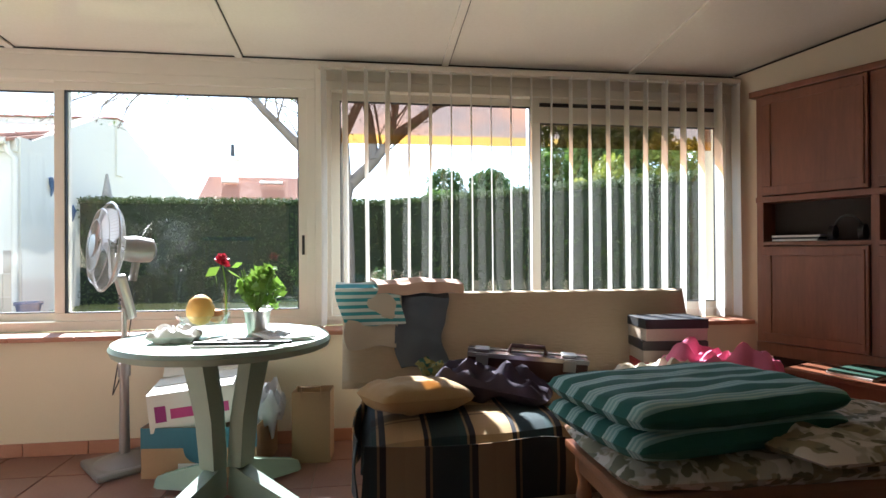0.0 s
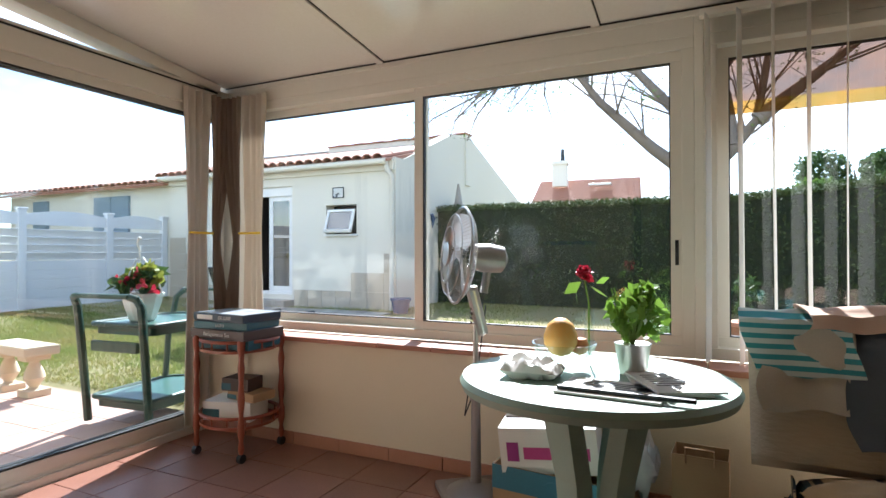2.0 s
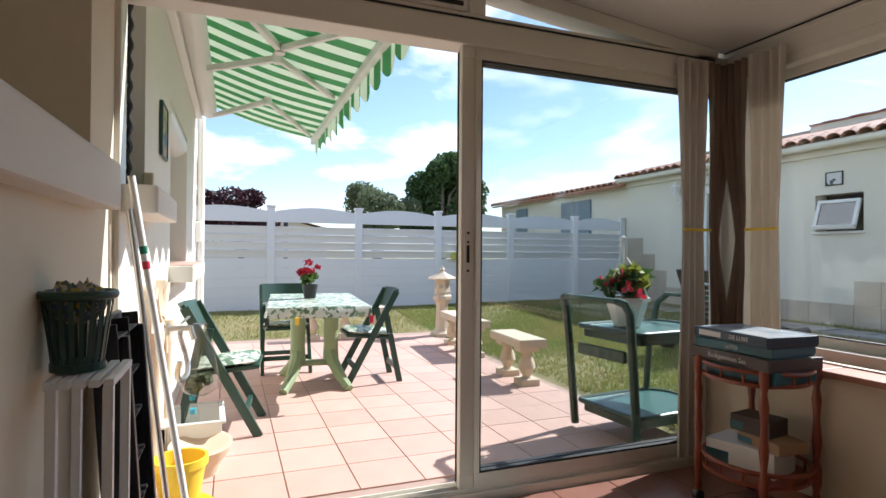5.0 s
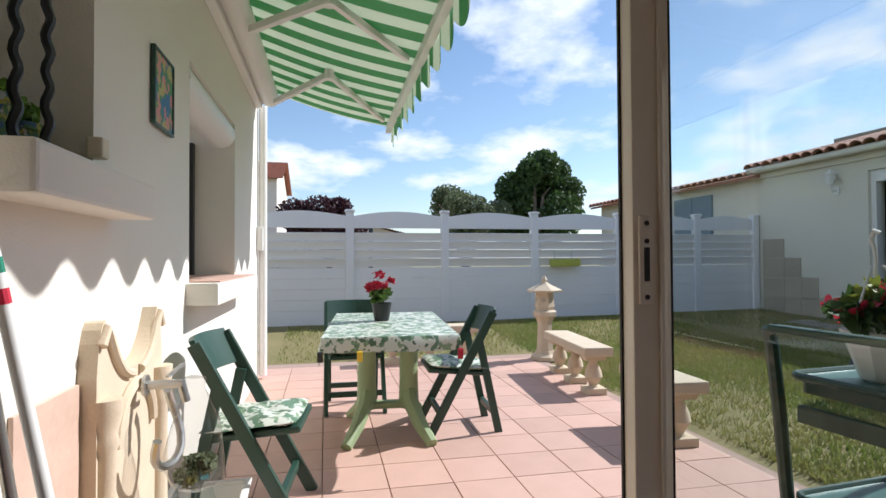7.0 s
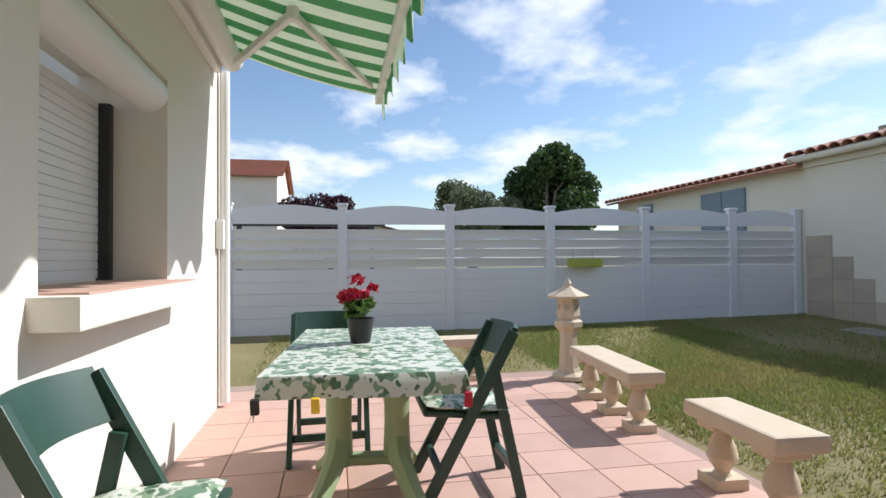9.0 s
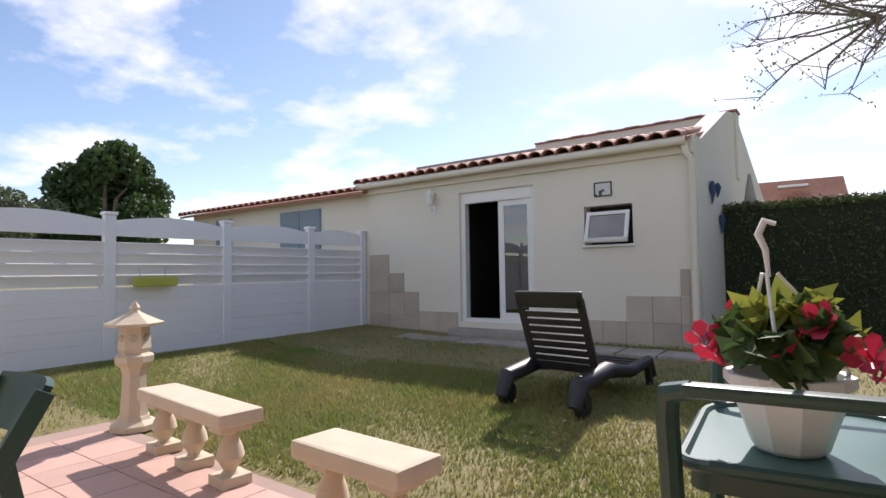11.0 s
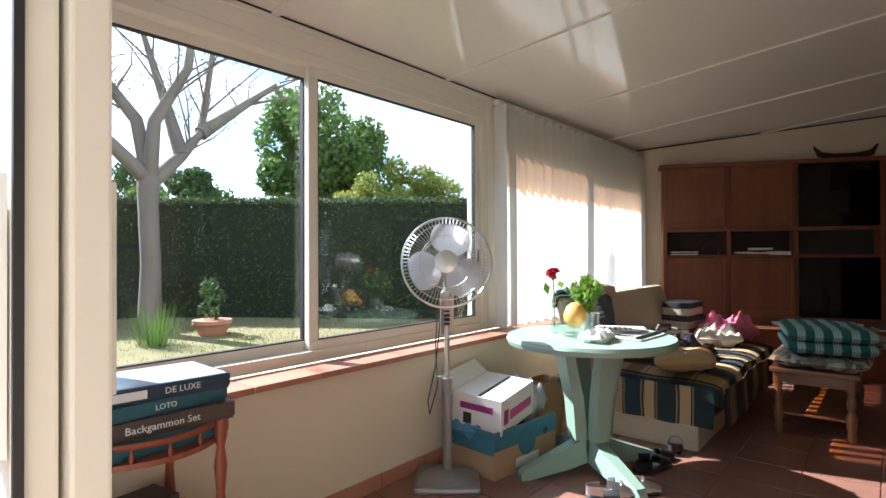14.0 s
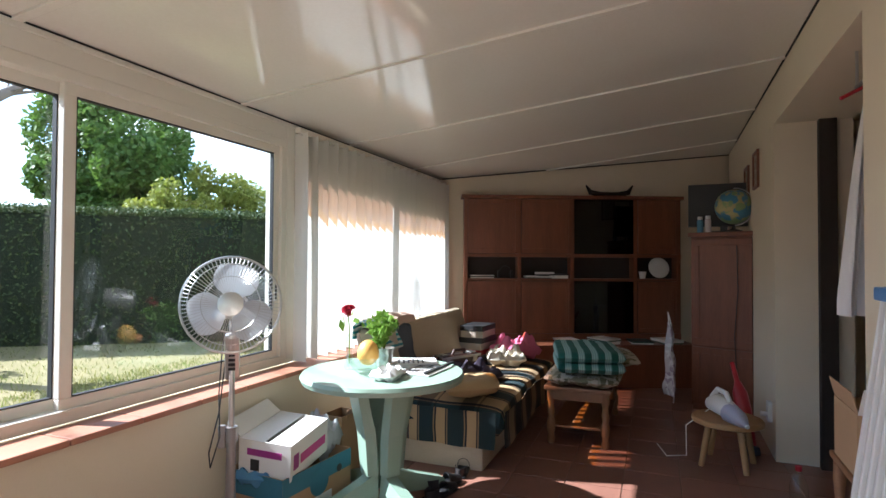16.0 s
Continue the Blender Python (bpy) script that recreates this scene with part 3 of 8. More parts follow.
# white louvred fence along the west side
FX = -11.12
POSTS = [-1.27, 0.29, 1.84, 3.39, 4.96, 6.55, 8.12, 9.36]
fence = thing("fence", pose(FX, 0, 0.125), "white plastic garden fence with louvred band and arched top", "fence", kind="structure")
for k, y in enumerate(POSTS):
    post = part("post", blocks((-0.05, 0.05, y - 0.065, y + 0.065, -0.25, 1.80), bevel=0.008), M_PVC, fence)
    part("post_cap", blocks((-0.07, 0.07, y - 0.08, y + 0.08, 1.80, 1.84), bevel=0.012), M_PVC, post)
for a, b in zip(POSTS, POSTS[1:]):
    a, b = a + 0.065, b - 0.065
    for k in range(5):
        part("board", blocks((-0.02, 0.02, a, b, (0.07 + 0.168 * k) if k else -0.15, 0.07 + 0.168 * k + 0.165), bevel=0.004), M_PVC, fence)
    for k in range(4):
        part("slat", box(bmesh.new(), -0.009, 0.009, a, b, -0.0715, 0.0715, bevel=0.003, m=pose(0, 0, 0.99 + 0.138 * k, 0, 28, 0)), M_PVC, fence)
    bm = bmesh.new()
    n = 14
    lo = [(a + (b - a) * k / n) for k in range(n + 1)]
    for xx in (-0.02, 0.02):
        vs = [bm.verts.new((xx, y, 1.545)) for y in lo] + [bm.verts.new((xx, y, 1.74 + 0.075 * math.sin(math.pi * (y - a) / (b - a)))) for y in lo[::-1]]
        bm.faces.new(vs)
    bm.verts.ensure_lookup_table()
    m2 = len(bm.verts) // 2
    for k in range(m2):
        bm.faces.new((bm.verts[k], bm.verts[(k + 1) % m2], bm.verts[m2 + (k + 1) % m2], bm.verts[m2 + k]))
    part("arched_top", bm, M_PVC, fence)

# garden outbuilding to the north-west
SY = 9.39
EV = 2.66
shed = thing("outbuilding", pose(0.24, SY, 0.10), "cream rendered garden outbuilding with clay tiled eaves", "outbuilding")
bm = bmesh.new()
for b in ((-11.2, -9.15, 0, 0.3, 0, 2.75), (-9.15, -7.80, 0, 0.3, 2.36, 2.75), (-9.15, -7.80, 0, 0.3, 0, 0.25), (-7.80, -7.0, 0, 0.3, 0, 2.75), (-7.0, -6.32, 0, 0.3, 0, 1.40), (-7.0, -6.32, 0, 0.3, 1.95, 2.75), (-6.32, -5.50, 0, 0.3, 0, 2.75)):
    box(bm, *b)
part("wall", bm, M_SHEDWALL, shed)
bm = bmesh.new()
for x in (-5.50,):
    vs = [bm.verts.new(p) for p in ((x, 0.3, 0), (x, 7.6, 0), (x, 7.6, 2.5), (x, 3.35, 3.78), (x, 2.45, 3.62), (x, 0.3, 2.75))]
    bm.faces.new(vs)
    vs2 = [bm.verts.new(v.co + Vector((-0.3, 0, 0))) for v in vs]
    bm.faces.new(vs2[::-1])
    for k in range(6):
        bm.faces.new((vs[k], vs[(k + 1) % 6], vs2[(k + 1) % 6], vs2[k]))
part("gable", bm, M_SHEDWALL, shed)
part("parapet", blocks((-9.3, -5.46, 3.15, 3.45, 2.6, 3.76), bevel=0.01), M_SHEDWALL, shed)
part("old_parapet", blocks((-12.6, -9.302, 3.17, 3.43, 2.6, 3.70), bevel=0.012), M_CONCRETE, shed, "weathered bare concrete parapet")
bm = bmesh.new()
for k in range(14):
    box(bm, -9.3 + 0.275 * k, -9.3 + 0.275 * k + 0.285, 3.10, 3.50, 3.76, 3.79, bevel=0.006, m=pose(0, 0, 0.012 * (k % 2)))
part("coping", bm, M_ROOFTILE, shed)
part("rear_wall", blocks((-13, -5.5, 7.3, 7.6, 0, 2.6)), M_SHEDWALL, shed)
bm = bmesh.new()
sheet(bm, lambda u, v: Vector((-11.3 + 5.75 * u, -0.22 + 3.4 * v, 2.70 + 0.86 * v)), 1, 1, 0.05)
part("roof", bm, M_ROOFTILE, shed)
part("gutter_board", blocks((-11.3, -5.52, -0.06, 0.0, 2.52, 2.72), bevel=0.01), M_SHEDWALL, shed)


def cover_tile(length=0.46, r=0.085):
    b = bmesh.new()
    sheet(b, lambda u, v: Vector(((r + 0.012 * (1 - v)) * math.cos(math.pi * u), length * v, (r + 0.012 * (1 - v)) * math.sin(math.pi * u) * 0.8)), 6, 1, 0.014)
    me = mesh_object("roof_tile", b, M_ROOFTILE)
    return me


first = cover_tile()
tile_mesh = first.data
bpy.data.objects.remove(first)
for row in range(3):
    for k in range(27):
        t = new("roof_tile", tile_mesh); t.parent = shed
        t.matrix_basis = pose(-11.22 + 0.212 * k, -0.27 + 0.40 * row, 2.70 + 0.10 * row, 14, 0, random.uniform(-2, 2))
bm = bmesh.new()
for row in range(3, 9):
    for k in range(27):
        m = pose(-11.22 + 0.212 * k, -0.27 + 0.40 * row, 2.70 + 0.10 * row, 14, 0, 0)
        sheet_v = [[bm.verts.new(m @ Vector((0.09 * math.cos(math.pi * i / 4), 0.46 * j, 0.075 * math.sin(math.pi * i / 4)))) for j in (0, 1)] for i in range(5)]
        for i in range(4):
            bm.faces.new((sheet_v[i][0], sheet_v[i + 1][0], sheet_v[i + 1][1], sheet_v[i][1]))
tagged(part("upper_roof_tiles", bm, M_ROOFTILE, shed), kind="stuff")
sdoor = part("door_frame", blocks((-9.15, -9.07, 0.05, 0.16, 0.25, 2.36), (-7.86, -7.80, 0.05, 0.16, 0.25, 2.36), (-9.07, -7.86, 0.05, 0.16, 2.18, 2.36), (-9.07, -7.86, 0.05, 0.16, 0.25, 0.31), bevel=0.006), M_WHITE, shed, "white plastic patio door, half open")
part("door_leaf", blocks((-8.46, -8.36, 0.09, 0.14, 0.31, 2.18), (-7.95, -7.86, 0.09, 0.14, 0.31, 2.18), (-8.36, -7.95, 0.09, 0.14, 2.09, 2.18), (-8.36, -7.95, 0.09, 0.14, 0.31, 0.41), bevel=0.005), M_WHITE, shed)
M_MIRROR = glass("mirroring_glass", (0.25, 0.25, 0.24), ior=2.6)
part("door_pane", blocks((-8.36, -7.95, 0.10, 0.106, 0.41, 2.09)), M_MIRROR, shed)
# box behind the patio door, its unlit darkness put into the colour
part("dark_room", blocks((-9.3, -7.6, 1.5, 1.6, 0.2, 2.6), (-9.35, -9.3, 0.3, 1.6, 0.2, 2.6), (-7.65, -7.6, 0.3, 1.6, 0.2, 2.6), (-9.3, -7.6, 0.3, 1.6, 2.5, 2.6), (-9.3, -7.6, 0.3, 1.6, 0.2, 0.25)), M_DARKWOOD_SHADE, shed)
part("step", blocks((-9.2, -7.75, -0.30, 0.0, 0.0, 0.16), bevel=0.01), M_CONCRETE, shed)
# tilted window
# near-black plate: shade of the window opening as colour
part("window_recess", blocks((-7.0, -6.32, 0.25, 0.28, 1.40, 1.95)), M_DARKWOOD_SHADE, shed)
part("window_sill", blocks((-7.03, -6.29, -0.05, 0.12, 1.37, 1.405), bevel=0.008), M_WHITE, shed)
hop = part("hopper_window", box(bmesh.new(), -6.96, -6.36, 0, 0.04, 0.0, 0.05, 0.004, m=pose(0, -0.14, 1.44, 18, 0, 0)), M_WHITE, shed)
bm = bmesh.new()
hm = pose(0, -0.14, 1.44, -18, 0, 0)
for b in ((-6.96, -6.36, 0, 0.04, 0.40, 0.45), (-6.96, -6.91, 0, 0.04, 0.05, 0.40), (-6.41, -6.36, 0, 0.04, 0.05, 0.40)):
    box(bm, *b, bevel=0.004, m=hm)
box(bm, -6.96, -6.36, 0, 0.04, 0.0, 0.05, 0.004, m=hm)
part("hopper_frame", bm, M_WHITE, hop)
part("hopper_pane", box(bmesh.new(), -6.91, -6.41, 0.018, 0.024, 0.05, 0.40, m=hm), M_MIRROR, hop)
# downpipe
bm = bmesh.new()
tube(bm, [(-5.62, -0.14, 2.66), (-5.60, -0.14, 2.52), (-5.55, -0.06, 2.42), (-5.55, -0.06, 0.05)], 0.042, 10)
part("downpipe", bm, M_SHEDWALL, shed, smooth=True)
bm = bmesh.new()
tube(bm, [(-11.3, -0.20, 2.66), (-5.58, -0.20, 2.66)], 0.055, 10)
part("gutter", bm, M_SHEDWALL, shed, smooth=True)
# stone facing, stepped
for x0, x1, z1 in ((-11.18, -10.70, 1.40), (-10.70, -10.35, 1.06), (-10.35, -10.02, 0.73), (-10.02, -9.2, 0.40), (-7.75, -6.44, 0.36), (-6.44, -5.74, 0.70), (-5.74, -5.62, 1.05), (-5.49, -5.48, 1.05)):
    nz, nx = max(1, round(z1 / 0.34)), max(1, round((x1 - x0) / 0.36))
    for i in range(nx):
        for j in range(nz):
            a, b = x0 + (x1 - x0) * i / nx, x0 + (x1 - x0) * (i + 1) / nx
            part("stone", blocks((a + 0.003, b - 0.003, -0.016, 0.0, z1 * j / nz + 0.003, z1 * (j + 1) / nz - 0.003), bevel=0.003), M_STONE, shed)

# neighbour's lower wing behind the fence
wing = thing("neighbouring_wing", pose(0.27, SY, 0.12), "cream low building with clay tiled eaves and blue-grey shutters", "building")
part("wall", blocks((-17.4, -11.2, 0.05, 0.35, 0, 2.55)), M_SHEDWALL, wing)
bm = bmesh.new()
sheet(bm, lambda u, v: Vector((-17.6 + 6.4 * u, -0.2 + 3.2 * v, 2.55 + 0.75 * v)), 1, 1, 0.05)
part("roof", bm, M_ROOFTILE, wing)
for k in range(30):
    t = new("roof_tile", tile_mesh); t.parent = wing
    t.matrix_basis = pose(-17.5 + 0.214 * k, -0.24, 2.56, 13, 0, 0)
M_BLUEGREY = material("blue_grey_shutter", (0.22, 0.28, 0.33), 0.6, scale=3, fine=60, bump=0.1)
for x0, x1 in ((-13.85, -13.23), (-13.21, -12.6), (-16.3, -15.7)):
    part("shutter", blocks((x0, x1, -0.01, 0.05, 1.45, 2.37), bevel=0.008), M_BLUEGREY, wing)
part("parapet", blocks((-14.0, -11.2, 3.0, 3.3, 2.6, 3.12), bevel=0.01), M_CONCRETE, wing)
# ---- planting helpers ----
def leaf_cloud(name, centres, size, mat, parent=None, label="", category="", kind="", seed=1, aspect=0.55, up=0.3, group=""):
    """Many small leaves, each a bent pair of triangles, as one mesh."""
    g = np.random.default_rng(seed)
    c = np.asarray(centres, float)
    n = len(c)
    d = g.normal(size=(n, 3)); d[:, 2] += up; d /= np.linalg.norm(d, axis=1)[:, None]
    e = np.cross(d, g.normal(size=(n, 3))); e /= np.linalg.norm(e, axis=1)[:, None]
    s = (size * g.uniform(0.6, 1.3, n))[:, None]
    v = np.empty((n, 4, 3))
    v[:, 0], v[:, 1], v[:, 2], v[:, 3] = c - d * s, c + e * s * aspect, c + d * s, c - e * s * aspect
    f = np.arange(n * 4).reshape(n, 4)
    me = bpy.data.meshes.new(name)
    me.from_pydata(v.reshape(-1, 3).tolist(), [], f.tolist())
    me.materials.append(mat)
    ob = new(name, me)
    ob.parent = parent
    return tagged(ob, label, category, group, kind)


def blob_points(n, centre, radii, seed, lumps=9):
    """Points in an uneven crown made of many lumps, with gaps between them."""
    g = np.random.default_rng(seed)
    u = g.normal(size=(lumps, 3)); u /= np.linalg.norm(u, axis=1)[:, None]
    lc = u * g.uniform(0.35, 0.85, (lumps, 1))
    lr = g.uniform(0.22, 0.42, lumps)
    k = g.integers(0, lumps, n)
    w = g.normal(size=(n, 3)); w /= np.linalg.norm(w, axis=1)[:, None]
    p = lc[k] + w * lr[k][:, None] * (g.uniform(0.25, 1.0, (n, 1)) ** 0.5)
    return np.asarray(centre) + p * np.asarray(radii)


def leafy_tree(name, x, y, trunk_h, crown, radii, n, size, mat, label, seed, lumps=14, category="tree"):
    t = thing(name, pose(x, y, 0), label, category)
    g = random.Random(seed)
    bm = bmesh.new()
    tube(bm, [(0, 0, -0.1), (0.04, 0.02, trunk_h * 0.5), (0, 0, crown)], [0.16, 0.13, 0.06], 8)
    for k in range(6):
        a = k * 1.05 + g.random()
        tube(bm, [(0, 0, trunk_h * 0.7), (math.cos(a) * radii[0] * 0.4, math.sin(a) * radii[1] * 0.4, crown - 0.1), (math.cos(a) * radii[0] * 0.7, math.sin(a) * radii[1] * 0.7, crown + radii[2] * 0.4 * g.random())], [0.07, 0.045, 0.015], 6)
    part("trunk", bm, M_BARK, t)
    leaf_cloud("crown", blob_points(n, (0, 0, crown), radii, seed, lumps), size, mat, t, seed=seed)
    return t


M_BARK = material("bark", (0.22, 0.18, 0.145), 0.9, second=(0.13, 0.105, 0.085), scale=5, fine=40, amount=0.9, bump=0.5, depth=0.01, stretch=(1, 1, 0.4))
M_LEAF_FRESH = material("fresh_leaf", (0.13, 0.22, 0.04), 0.6, second=(0.08, 0.15, 0.03), scale=1.5, fine=12, amount=0.9, bump=0, translucent=0.35)
M_LEAF_DARK = material("dark_leaf", (0.075, 0.135, 0.035), 0.6, second=(0.045, 0.085, 0.025), scale=1.2, fine=12, amount=0.9, bump=0, translucent=0.3)
M_LEAF_GREY = material("grey_green_leaf", (0.17, 0.20, 0.10), 0.7, second=(0.11, 0.14, 0.07), scale=2, fine=12, amount=0.9, bump=0, translucent=0.3)
M_LEAF_YELLOW = material("yellow_green_leaf", (0.30, 0.31, 0.05), 0.6, second=(0.20, 0.25, 0.04), scale=2, fine=12, amount=0.9, bump=0, translucent=0.35)
M_LEAF_PURPLE = material("purple_leaf", (0.07, 0.022, 0.03), 0.6, second=(0.045, 0.015, 0.02), scale=2, fine=12, amount=0.9, bump=0, translucent=0.25)
M_LEAF_BASIL = material("basil_leaf", (0.21, 0.35, 0.05), 0.5, second=(0.14, 0.26, 0.035), scale=12, fine=60, amount=0.8, bump=0, translucent=0.35)
M_PETAL_RED = material("red_petal", (0.55, 0.025, 0.05), 0.5, second=(0.40, 0.015, 0.06), scale=14, fine=60, amount=0.8, bump=0, translucent=0.25)
M_TERRACOTTA = material("terracotta", (0.50, 0.23, 0.14), 0.8, second=(0.42, 0.18, 0.11), scale=6, fine=90, bump=0.2)
M_CHROME = material("brushed_metal", (0.55, 0.54, 0.52), 0.32, 0.9, scale=6, fine=80, amount=0.3, bump=0.03)
M_CARD = material("brown_cardboard", (0.42, 0.27, 0.15), 0.85, second=(0.34, 0.21, 0.11), scale=5, fine=120, bump=0.1)
M_CARDWHITE = material("white_cardboard", (0.76, 0.74, 0.70), 0.7, second=(0.68, 0.66, 0.62), scale=5, fine=120, bump=0.06)
M_PURPLE_INK = material("magenta_ink", (0.30, 0.03, 0.20), 0.6, bump=0)
M_PAPER = material("paper", (0.74, 0.73, 0.70), 0.8, second=(0.62, 0.61, 0.58), scale=9, fine=60, amount=0.6, bump=0.05)
M_INK = material("black_ink", (0.03, 0.03, 0.03), 0.6, bump=0)
M_CLEAR = glass("clear_glass", (0.93, 0.96, 0.95))

# ---- hedges ----
def hedge(name, a, b, height, width, n, seed, label):
    a, b = Vector((*a, 0)), Vector((*b, 0))
    length, ang = (b - a).length, math.degrees(math.atan2((b - a).y, (b - a).x))
    h = thing(name, pose(a.x, a.y, 0, 0, 0, ang), label, "hedge", kind="structure")
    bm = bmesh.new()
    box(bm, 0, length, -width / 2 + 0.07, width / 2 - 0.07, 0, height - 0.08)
    # block behind the leaves, coloured as the shade inside the hedge
    part("shaded_core", bm, M_HEDGESHADE, h)
    g = np.random.default_rng(seed)
    m = int(n * 0.62)
    side = np.stack([g.uniform(0, length, m), g.choice([-1, 1], m, p=[0.8, 0.2]) * (width / 2 - 0.05 + 0.06 * g.random(m)), g.uniform(0.02, height, m)], 1)
    side[:, 1] += 0.05 * np.sin(side[:, 0] * 2.3) * np.cos(side[:, 2] * 3)
    top = np.stack([g.uniform(0, length, n - m), g.uniform(-width / 2, width / 2, n - m), height - 0.06 + 0.10 * g.random(n - m) ** 2 + 0.02 * np.sin(g.uniform(0, length, n - m))], 1)
    tagged(leaf_cloud("foliage", np.concatenate([side, top]), 0.028, M_HEDGE, h, seed=seed, aspect=0.45, up=0.6), kind="stuff")
    return h


hedge("hedge_north", (0.75, 11.5), (-5.45, 11.5), 2.08, 0.9, 60000, 3, "tall clipped dark green conifer hedge")
hedge("hedge_north_east", (8.2, 2.6), (0.5, 11.2), 2.06, 0.9, 110000, 4, "tall clipped green conifer hedge in sun")

# ---- grass ----
g = np.random.default_rng(11)
n = 260000
gx = np.where(g.random(n) < 0.75, g.uniform(-11, -3.0, n), g.uniform(-3.0, 5.0, n))
gy = np.where(g.random(n) < 0.6, g.uniform(3.95, 7.0, n), g.uniform(0.9, 11.2, n))
ok = ~((gx > -8.66) & (gy < 3.93)) & ~((gx < -5.4) & (gy > 9.6)) & ~((gx > 0.5) & ((gx - 0.5) * 8.6 + (gy - 11.2) * 7.7 > -4)) & ~((gx > -3.6) & (gy < 4.0))
patch = np.sin(gx * 1.7 + 1.3 * np.sin(gy * 1.1)) * np.sin(gy * 1.9 + gx * 0.6)
ok &= g.random(n) < 0.62 + 0.38 * patch
gx, gy = gx[ok], gy[ok]
n = len(gx)
gz = np.array([lie(a, b) for a, b in zip(gx, gy)])
h = 0.028 + 0.035 * g.random(n) * (0.6 + 0.4 * patch[ok])
a = g.uniform(0, 2 * np.pi, n)
lx, ly = np.cos(a) * h * 0.7, np.sin(a) * h * 0.7
wx, wy = -np.sin(a) * 0.006, np.cos(a) * 0.006
v = np.empty((n, 3, 3))
v[:, 0] = np.stack([gx - wx, gy - wy, gz - 0.004], 1)
v[:, 1] = np.stack([gx + wx, gy + wy, gz - 0.004], 1)
v[:, 2] = np.stack([gx + lx, gy + ly, gz + h], 1)
me = bpy.data.meshes.new("grass")
me.from_pydata(v.reshape(-1, 3).tolist(), [], np.arange(n * 3).reshape(n, 3).tolist())
me.materials.append(M_GRASS)
tagged(new("grass", me), "short patchy lawn grass, green and straw-coloured", "grass", kind="stuff")

# ---- trees ----
bare = thing("bare_tree", pose(-0.45, 9.2, 0.05), "pruned tree with thick bare grey limbs and fine budding twigs", "tree")
rng = random.Random(5)
bm = bmesh.new()
tube(bm, [(0, 0, -0.1), (0.02, 0, 1.0), (-0.02, 0, 1.9), (0, 0.0, 2.15)], [0.16, 0.125, 0.125, 0.15], 12)
part("trunk", bm, M_BARK, bare, smooth=True)
BOUGHS = [((0, 0, 2.1), (-0.55, -0.1, 2.55), (-1.25, -0.2, 3.25), (-1.7, -0.25, 3.9)), ((0, 0, 2.1), (-0.12, 0.1, 2.9), (-0.75, 0.2, 3.7), (-1.1, 0.25, 4.6)), ((0, 0, 2.1), (-0.02, -0.2, 2.85), (0.35, -0.35, 3.6), (0.5, -0.3, 4.7)),
         ((0, 0, 2.05), (0.45, 0.05, 2.5), (0.72, 0.05, 2.85), (0.95, 0.1, 4.2)), ((0.72, 0.05, 2.85), (1.3, 0.1, 3.3), (2.0, 0.1, 3.85)), ((0.45, 0.05, 2.5), (0.38, 0.4, 3.3), (0.15, 0.6, 4.3)), ((-0.75, 0.2, 3.7), (-1.3, 0.1, 4.0), (-1.9, 0.0, 4.0), (-2.4, -0.1, 3.85), (-2.8, -0.2, 3.68))]
tips = []
for pts in BOUGHS:
    bm = bmesh.new()
    pts = [Vector(p) for p in pts]
    thick = 0.45 if len(pts) > 4 else 1
    tube(bm, pts, [(0.105 - 0.07 * k / (len(pts) - 1)) * thick for k in range(len(pts))], 10)
    limb = part("limb", bm, M_BARK, bare, smooth=True)
    bm = bmesh.new()
    for p, q in zip(pts[1:], pts[2:] + [pts[-1] + (pts[-1] - pts[-2]) * 0.5]):
        for k in range(6 if thick == 1 else 9):
            s = p.lerp(q, rng.random())
            d = (q - p).normalized() * (1 if thick == 1 else 0.55) + Vector((rng.uniform(-1, 1), rng.uniform(-1, 1), rng.uniform(-0.35, 0.6) if thick == 1 else rng.uniform(-0.75, 0.7)))
            e = s + d * rng.uniform(0.35, 0.7)
            f = e + (d + Vector((rng.uniform(-0.6, 0.6), rng.uniform(-0.6, 0.6), rng.uniform(-0.5, 0.3)))) * 0.4
            tube(bm, [s, e, f], [0.018, 0.011, 0.005], 5)
            for j in range(4 if thick == 1 else 9):
                b = s.lerp(e, rng.random()) if j < 2 else e.lerp(f, rng.random())
                c = b + Vector((rng.uniform(-0.4, 0.4), rng.uniform(-0.4, 0.4), rng.uniform(-0.15, 0.35)))
                tube(bm, [b, c], [0.006, 0.0025], 4)
                tips.append(c)
    tagged(part("twig", bm, M_BARK, limb), "fine bare grey twigs", kind="stuff")
pts = np.array([list(t + Vector((rng.gauss(0, 0.06), rng.gauss(0, 0.06), rng.gauss(0, 0.05)))) for t in tips for k in range(5)])
leaf_cloud("bud", pts, 0.022, M_LEAF_FRESH, bare, kind="stuff", seed=8)

leafy_tree("green_tree", 5.6, 13.2, 1.6, 3.6, (1.75, 1.75, 2.15), 26000, 0.075, M_LEAF_FRESH, "tall leafy green tree behind the hedge", 21, 24)
leafy_tree("shrub", 6.3, 10.4, 0.6, 2.25, (1.3, 1.1, 1.3), 9000, 0.05, M_LEAF_YELLOW, "yellow-green shrub behind the hedge", 22, 16, "shrub")
leafy_tree("shrub", 4.5, 10.6, 0.6, 2.0, (0.9, 0.8, 1.0), 6000, 0.05, M_LEAF_YELLOW, "bright yellow-green shrub behind the hedge", 25, 12, "shrub")
leafy_tree("shrub", 8.0, 9.4, 0.6, 2.4, (0.9, 0.9, 0.75), 9000, 0.045, M_LEAF_DARK, "dark green rounded conifer behind the hedge", 23, 14, "shrub")
